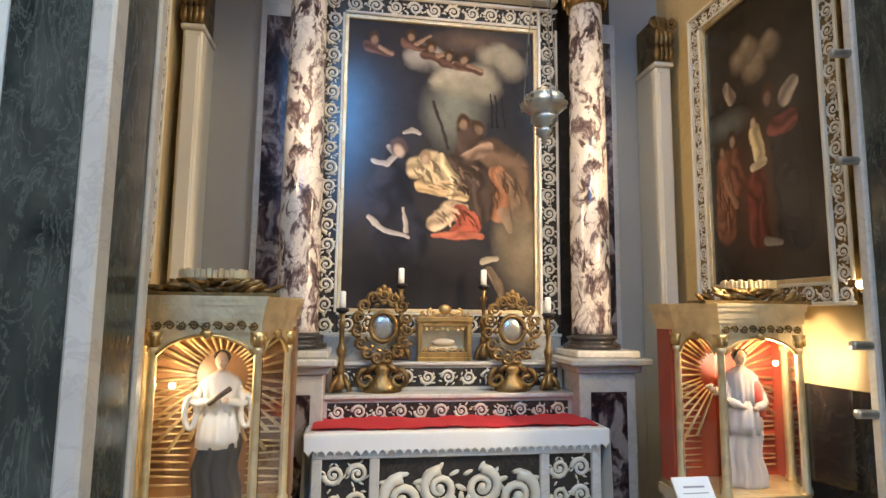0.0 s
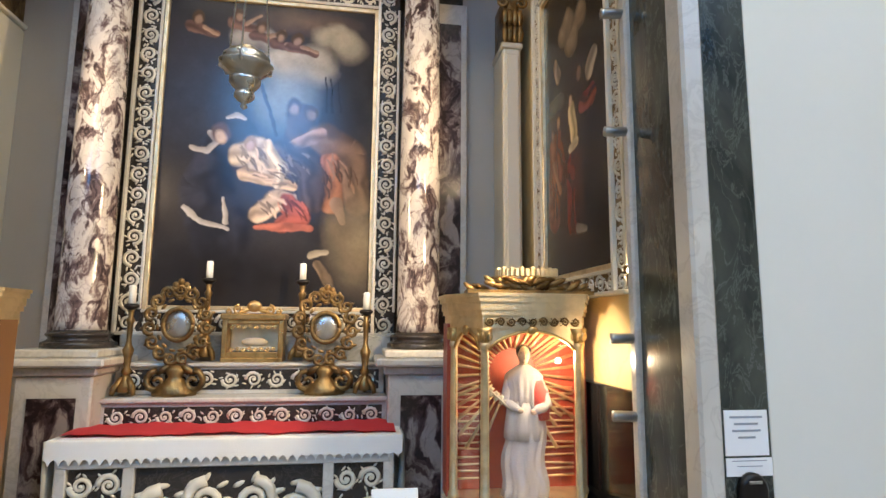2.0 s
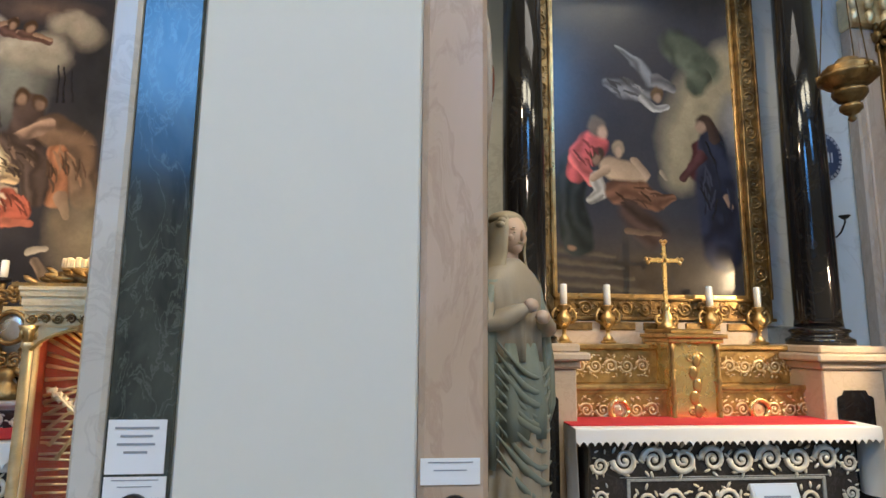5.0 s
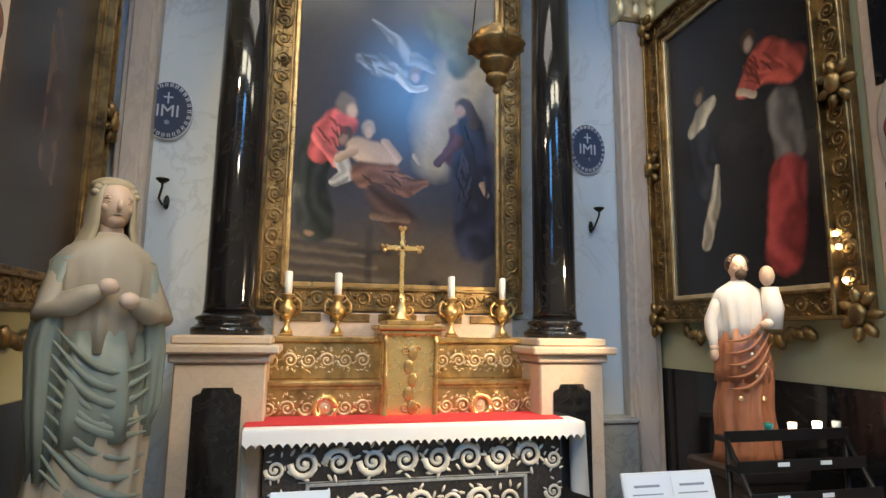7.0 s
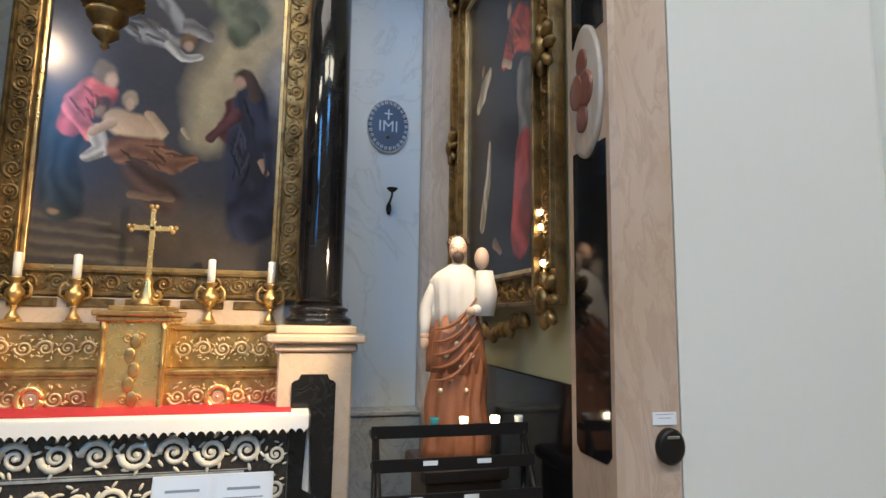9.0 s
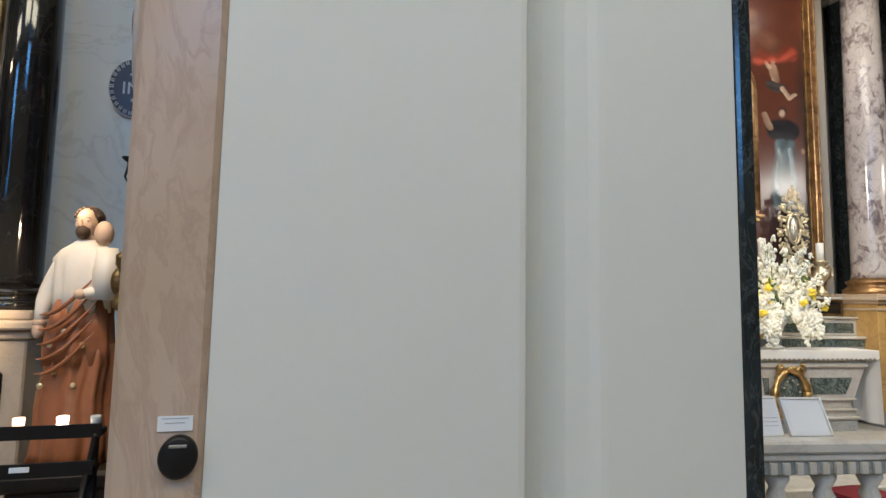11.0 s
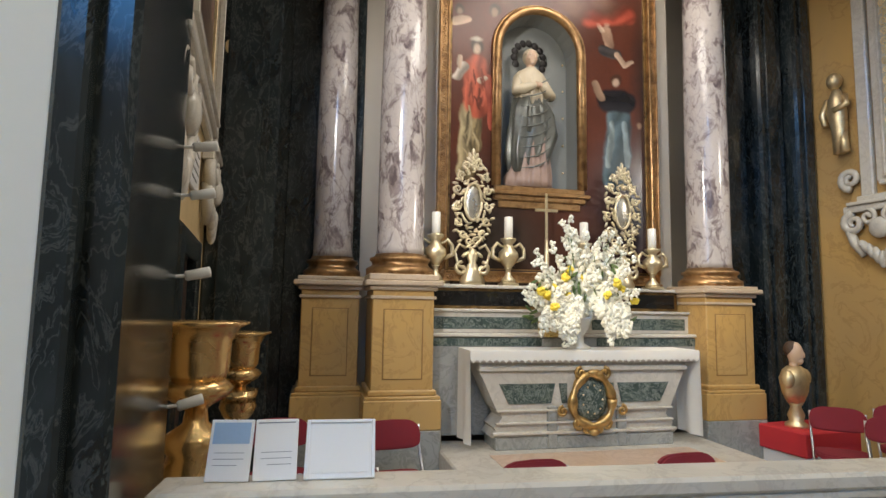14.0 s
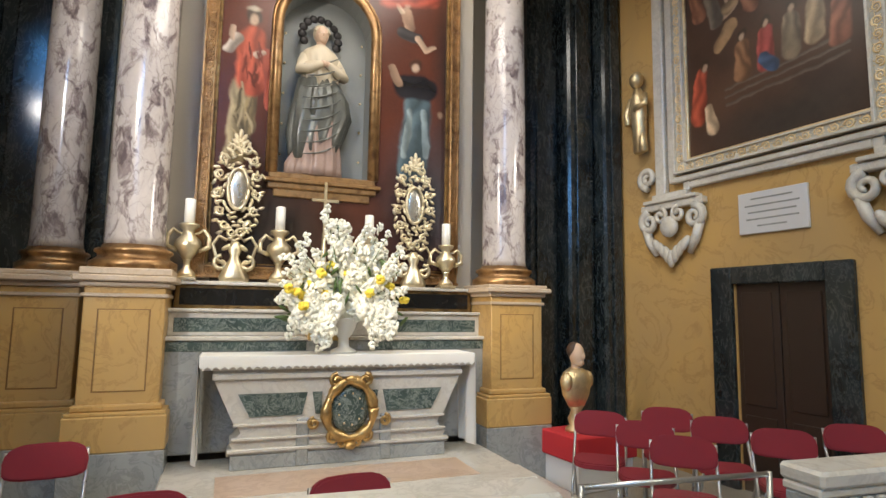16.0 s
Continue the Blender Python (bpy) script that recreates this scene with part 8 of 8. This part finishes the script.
def wall_set(side):
    """The doorway, plaque and big stucco-framed picture of one side wall."""
    east = side > 0
    wx, rot = (16.5, -90) if east else (9.5, 90)
    cy = 3.07 if east else 4.0
    M = pose(wx, cy, 0, 0, 0, rot)
    d = thing("door_surround", "dark green marble door surround", "door surround", M)
    for sd in (-1, 1):
        part("jamb", Geo().box(sd * 0.66, sd * 0.43, -0.05, 0.03, 0, 2.1, 0.012), DARK_WALL, d)
    part("lintel", Geo().box(-0.43, 0.43, -0.05, 0.03, 1.93, 2.1, 0.012), DARK_WALL, d)
    dr = tagged(new("door_%d" % (1 if east else 2)), "dark brown panelled wooden door, closed", "door", kind="structure")
    dr.matrix_world = pose(wx, cy, 0, 0, 0, rot)
    for sd in (-1, 1):
        lf = part("leaf", Geo().box(sd * 0.425, sd * 0.004, 0.025, 0.058, 0.0, 1.95, 0.005), DARK_WOOD, dr)
        for z0, z1 in ((0.15, 0.7), (0.8, 1.85)):
            part("panel", Geo().box(sd * 0.37, sd * 0.07, 0.012, 0.03, z0, z1, 0.008), DARK_WOOD, lf)
    pl = thing("plaque", "pale stone plaque with worn lettering", "plaque", M @ pose(0, 0, 2.6))
    part("slab", Geo().box(-0.33, 0.33, -0.03, 0.0, -0.2, 0.2, 0.012), PLAQUE, pl)
    g = Geo()
    for k in range(5):
        w = (0.2, 0.26, 0.23, 0.25, 0.14)[k]
        g.box(-w, w, -0.0325, -0.0305, 0.125 - 0.065 * k, 0.14 - 0.065 * k, 0)
    part("lettering_bars", g, GREY_MARBLE, pl)
    picture("painting", "large crowded oil painting in a white stucco frame", 1.72, 2.6, paint_crowd("oil_wall_%s" % ("east" if east else "west"), 18 if east else 19), M @ pose(0.0, -0.01, 4.6), 0.13, WHITE_MARBLE, GOLD_PALE, 0.1, 26, relief=GOLD_PALE)
    fr = thing("stucco_surround", "white stucco outer frame stepping round the painting", "frame", M @ pose(0, 0, 3.0))
    part("lower_rail", Geo().box(-1.1, 1.1, -0.09, 0, 0.05, 0.11, 0.015).box(-0.86, 0.86, -0.06, 0, -0.03, 0.05, 0.012), WHITE_MARBLE, fr)
    for sd in (-1, 1):
        part("stile", Geo().box(sd * 1.3, sd * 1.16, -0.08, 0, -0.05, 3.0, 0.015).box(sd * 1.14, sd * 1.06, -0.05, 0, 0.1, 3.0, 0.012), WHITE_MARBLE, fr)
        part("corner", Geo().box(sd * 1.34, sd * 0.88, -0.1, 0, -0.14, -0.04, 0.012).box(sd * 0.94, sd * 0.86, -0.06, 0, -0.05, 0.05, 0.01), WHITE_MARBLE, fr)
        g = Geo().tube(spiral(sd * 1.42, 0.18, 0.12, 1.6, -math.pi / 2, -0.06, sd, 22), [0.045 - 0.001 * i for i in range(22)], 8)
        part("side_scroll", g, WHITE_MARBLE, fr)
        stucco_bracket("stucco_bracket", M @ pose(sd * 1.1, 0, 2.76), "white stucco bracket with volutes and a shell")
        g = Geo()
        g.loft([(0, -0.1, 0.0, 0.06, 0.06, 0.05, 4), (0.02, -0.1, 0.25, 0.08, 0.08, 0.05, 4), (0, -0.1, 0.5, 0.11, 0.09, 0.04, 3), (0, -0.1, 0.66, 0.09, 0.08, 0.02, 3), (0, -0.1, 0.78, 0.04, 0.04, 0, 3)], 20, 5)
        g.ball((0, -0.12, 0.88), (0.085, 0.085, 0.1), 12, 8).tube([(0.1, -0.1, 0.68), (0.16, -0.16, 0.55), (0.02, -0.2, 0.5)], 0.035, 8).tube([(-0.1, -0.1, 0.68), (-0.17, -0.12, 0.5), (-0.12, -0.14, 0.36)], 0.035, 8).tube([(0.05, -0.1, 0.25), (0.09, -0.12, 0.0)], 0.05, 8)
        g.ball((-0.15, -0.04, 0.55), (0.06, 0.02, 0.14), 8, 6, (0, 20, 0))
        solid("stucco_figure", g, GOLD_PALE, "small stucco cherub figure standing on a scroll", "statue", "stucco figures", M @ pose(sd * 1.5, 0, 3.5))


wall_set(1)
wall_set(-1)

# bust on a draped box
solid("bust_box", Geo().box(-0.34, 0.34, -0.24, 0.24, 0, 0.27, 0.01), WHITE_PAINT, "white box with a red cloth on the floor", "box", m=pose(15.3, 4.25, 0))
solid("box_cloth", Geo().box(-0.37, 0.37, -0.27, 0.27, 0.27, 0.5, 0.012), RED_CLOTH, "bright red cloth covering the white box", "cloth", m=pose(15.3, 4.25, 0))
g = Geo()
g.slot = 0
g.lathe(0, 0, [(0.13, 0), (0.13, 0.03), (0.08, 0.06), (0.1, 0.12), (0.06, 0.2), (0.1, 0.25)], 20, flute=8, amp=0.06)
g.loft([(0, 0, 0.24, 0.11, 0.09, 0.02, 4), (0, 0, 0.34, 0.2, 0.13, 0.03, 4), (0, 0, 0.48, 0.25, 0.15, 0.02, 4), (0, 0, 0.56, 0.2, 0.12, 0.0, 4), (0, 0, 0.6, 0.08, 0.08, 0, 3)], 28, 4)
g.ball((0.22, -0.02, 0.48), (0.07, 0.08, 0.09), 9, 6).ball((-0.22, -0.02, 0.48), (0.07, 0.08, 0.09), 9, 6)
g.slot = 1
g.lathe(0, 0, [(0.055, 0.58), (0.05, 0.66)], 12)
g.ball((0, -0.02, 0.725), (0.085, 0.095, 0.115), 14, 10).ball((0, -0.115, 0.715), (0.016, 0.022, 0.03), 6, 5).ball((0, -0.07, 0.655), (0.045, 0.045, 0.04), 8, 6)
g.slot = 2
g.ball((0, 0.02, 0.765), (0.09, 0.095, 0.085), 12, 8)
solid("reliquary_bust", g, [GOLD_PALE, SKIN, HAIR], "gilt reliquary bust with a painted pale head", "bust", m=pose(15.15, 4.25, 0.5, 0, 0, 15) @ Matrix.Diagonal((0.78, 0.8, 1.0, 1.0)))


# folding chairs
def folding_chair(m):
    t = thing("folding_chair", "folding steel chair with dark red padded seat and back", "chair", m, "folding chairs")
    def pad(w, h, th):
        n = []
        for k in range(20):
            a = 2 * math.pi * k / 20
            c, s = math.cos(a), math.sin(a)
            n.append((w * (1 - 0.06 * max(0, s)) * math.copysign(abs(c) ** 0.5, c), h * math.copysign(abs(s) ** (0.8 if s > 0 else 0.4), s)))
        g = Geo()
        g.plate(n, -th, th)
        g.plate([(x * 0.94, z * 0.9) for x, z in n], -th - 0.008, -th)
        g.plate([(x * 0.94, z * 0.9) for x, z in n], th, th + 0.008)
        return g
    b = part("backrest", pad(0.215, 0.105, 0.014), RED_SEAT, t)
    b.matrix_local = pose(0, 0.2, 0.705, -10, 0, 0)
    s = part("seat", pad(0.2, 0.19, 0.016), RED_SEAT, t)
    s.matrix_local = pose(0, 0.0, 0.44, 90, 0, 0)
    for sd in (-1, 1):
        part("front_leg", Geo().tube([(sd * 0.205, 0.215, 0.765), (sd * 0.205, 0.19, 0.62), (sd * 0.205, 0.05, 0.42), (sd * 0.205, -0.22, 0.0)], 0.011, 7), CHROME, t)
        part("rear_leg", Geo().tube([(sd * 0.185, -0.14, 0.43), (sd * 0.185, 0.22, 0.0)], 0.011, 7), CHROME, t)
    part("cross_bar", Geo().tube([(-0.205, -0.16, 0.1), (0.205, -0.16, 0.1)], 0.009, 6), CHROME, t)
    part("rear_bar", Geo().tube([(-0.185, 0.19, 0.04), (0.185, 0.19, 0.04)], 0.009, 6), CHROME, t)
    return t


# backrests are on the +y side of a chair; turned so that they face the altar or the aisle
first = folding_chair(pose(11.46, 2.6, 0, 0, 0, 0))
for x, y, turn in ((12.4, 2.5, 0), (10.42, 2.83, 0), (10.95, 3.85, 0), (10.17, 4.11, 0), (14.74, 3.49, -46), (14.76, 3.01, -44), (14.58, 2.52, -47), (15.43, 3.4, -46), (15.48, 2.9, -42), (15.48, 2.39, -46), (16.2, 2.27, -42)):
    copy_thing(first, pose(x, y, 0, 0, 0, turn))

# gilt urn stands
for ux, uy, zt, s in ((9.7, 3.04, 1.55, 1.27), (9.87, 4.8, 1.41, 1.25)):
    t = thing("urn_stand", "polished brass urn on a turned brass pedestal", "urn", pose(ux, uy, 0), "brass urns")
    part("pedestal", Geo().lathe(0, 0, [(0.16, 0), (0.16, 0.06), (0.1, 0.12), (0.08, 0.4), (0.07, 0.7), (0.12, 0.76), (0.14, 0.82), (0.12, 0.9), (0.15, 0.95), (0.13, zt - 0.55), (0.06, zt - 0.5), (0.05, zt - 0.42)], 28, flute=10, amp=0.02), BRASS, t)
    part("knop", Geo().lathe(0, 0, [(0.05, zt - 0.43), (0.11 * s, zt - 0.37), (0.13 * s, zt - 0.33), (0.1 * s, zt - 0.29)], 28, flute=14, amp=0.05), BRASS, t)
    part("cup", Geo().lathe(0, 0, [(0.09 * s, zt - 0.3), (0.115 * s, zt - 0.25), (0.12 * s, zt - 0.1), (0.15 * s, zt - 0.03), (0.185 * s, zt - 0.012), (0.185 * s, zt), (0.15 * s, zt - 0.01), (0.11 * s, zt - 0.1)], 32), BRASS, t)

# balustrade with a gate of glass, and the papers on it
for k, (x0, x1) in enumerate(((9.63, 12.73), (13.72, 16.48))):
    b = thing("balustrade", "white marble balustrade with turned balusters", "balustrade", pose((11.18, 15.1)[k], (1.73, 1.0)[k], 0, 0, 0, -10), "balustrades")
    w = (x1 - x0) / 2
    part("handrail", Geo().box(-w, w, -0.06, 0.14, 0.985, 1.05, 0.014).box(-w, w, -0.045, 0.125, 0.95, 0.985, 0.012), WHITE_MARBLE, b)
    part("plinth", Geo().box(-w, w, -0.06, 0.14, 0, 0.2, 0.012), WHITE_MARBLE, b)
    part("dentil_rail", Geo().box(-w, w, -0.03, 0.11, 0.88, 0.95, 0.006), GREY_MARBLE, b)
    n = int((x1 - x0) / 0.07)
    dent = Geo().box(-0.02, 0.02, -0.048, -0.029, 0.885, 0.945, 0.006).mesh("dentil", WHITE_MARBLE)
    for i in range(n):
        o = new("dentil", dent)
        o.parent = b
        o.location = (-w + (i + 0.5) * (x1 - x0) / n, 0, 0)
    n = int((x1 - x0) / 0.24)
    bal = Geo().lathe(0, 0, [(0.06, 0.2), (0.06, 0.24), (0.04, 0.27), (0.05, 0.34), (0.075, 0.45), (0.055, 0.58), (0.035, 0.7), (0.05, 0.76), (0.035, 0.8), (0.06, 0.85), (0.06, 0.88)], 16).mesh("baluster", WHITE_MARBLE)
    for i in range(n):
        o = new("baluster", bal)
        o.parent = b
        o.location = (-w + (i + 0.5) * (x1 - x0) / n, 0.04, 0)
    for sd in (-1, 1):
        part("end_pier", Geo().box(sd * w, sd * (w - 0.16), -0.05, 0.13, 0.2, 0.88, 0.01), WHITE_MARBLE, b)
gate = thing("glass_gate", "low glass gate with a steel top rail", "gate", pose(13.48, 1.62, 0, 0, 0, -12))
part("top_rail", Geo().tube([(-0.46, 0, 0.94), (0.46, 0, 0.94)], 0.012, 8), CHROME, gate)
ob = part("pane", Geo().box(-0.46, 0.46, -0.004, 0.004, 0.1, 0.93, 0), GLASS, gate)
ob.visible_shadow = False
for sd in (-1, 1):
    part("post", Geo().tube([(sd * 0.46, 0, 0.0), (sd * 0.46, 0, 0.95)], 0.014, 8), CHROME, gate)

t = thing("information_board", "open information folder with blue and white pages", "folder", pose(9.96, 1.99, 1.052, 0, 0, -10))
for sd, mt in ((-1, PAPER_BLUE), (1, PAPER)):
    p = part("page", Geo().box(sd * 0.15, sd * 0.006, -0.004, 0.004, 0, 0.2, 0.003), PAPER, t)
    p.matrix_local = pose(0, 0.0, 0, -18, 0, sd * 4)
    part("print", Geo().box(sd * 0.14, sd * 0.016, -0.0055, -0.0045, 0.12 if sd < 0 else 0.186, 0.19, 0), mt if sd < 0 else INK, p)
    part("text_bars", Geo().box(sd * 0.13, sd * 0.03, -0.0055, -0.0045, 0.09, 0.092, 0).box(sd * 0.13, sd * 0.03, -0.0055, -0.0045, 0.07, 0.072, 0).box(sd * 0.13, sd * 0.05, -0.0055, -0.0045, 0.05, 0.052, 0), INK, p)
part("stand", Geo().tube([(-0.1, 0.09, 0.15), (-0.1, 0.14, 0.0)], 0.006, 6).tube([(0.1, 0.09, 0.15), (0.1, 0.14, 0.0)], 0.006, 6), BLACK_METAL, t)
t = thing("display_tray", "white framed display tray leaning on the handrail", "sign", pose(10.25, 1.94, 1.052, 0, 0, -10))
p = part("tray", Geo().box(-0.12, 0.12, -0.006, 0.006, 0, 0.2, 0.004), WHITE_PAINT, t)
p.matrix_local = pose(0, 0, 0, -26, 0, 0)
part("rim", Geo().box(-0.12, -0.108, -0.014, -0.006, 0, 0.2, 0.003).box(0.108, 0.12, -0.014, -0.006, 0, 0.2, 0.003).box(-0.108, 0.108, -0.014, -0.006, 0.188, 0.2, 0.003), WHITE_PAINT, p)
part("sheet", Geo().box(-0.1, 0.1, -0.008, -0.0065, 0.02, 0.18, 0), PAPER, p)

# white spotlights on the left jamb
for z in (2.35, 2.13, 1.77, 1.21):
    spotlight(9.7, 2.66, z, 1, 0.3, 0.25, WHITE_PAINT, "white cylinder spotlight on the chapel jamb")
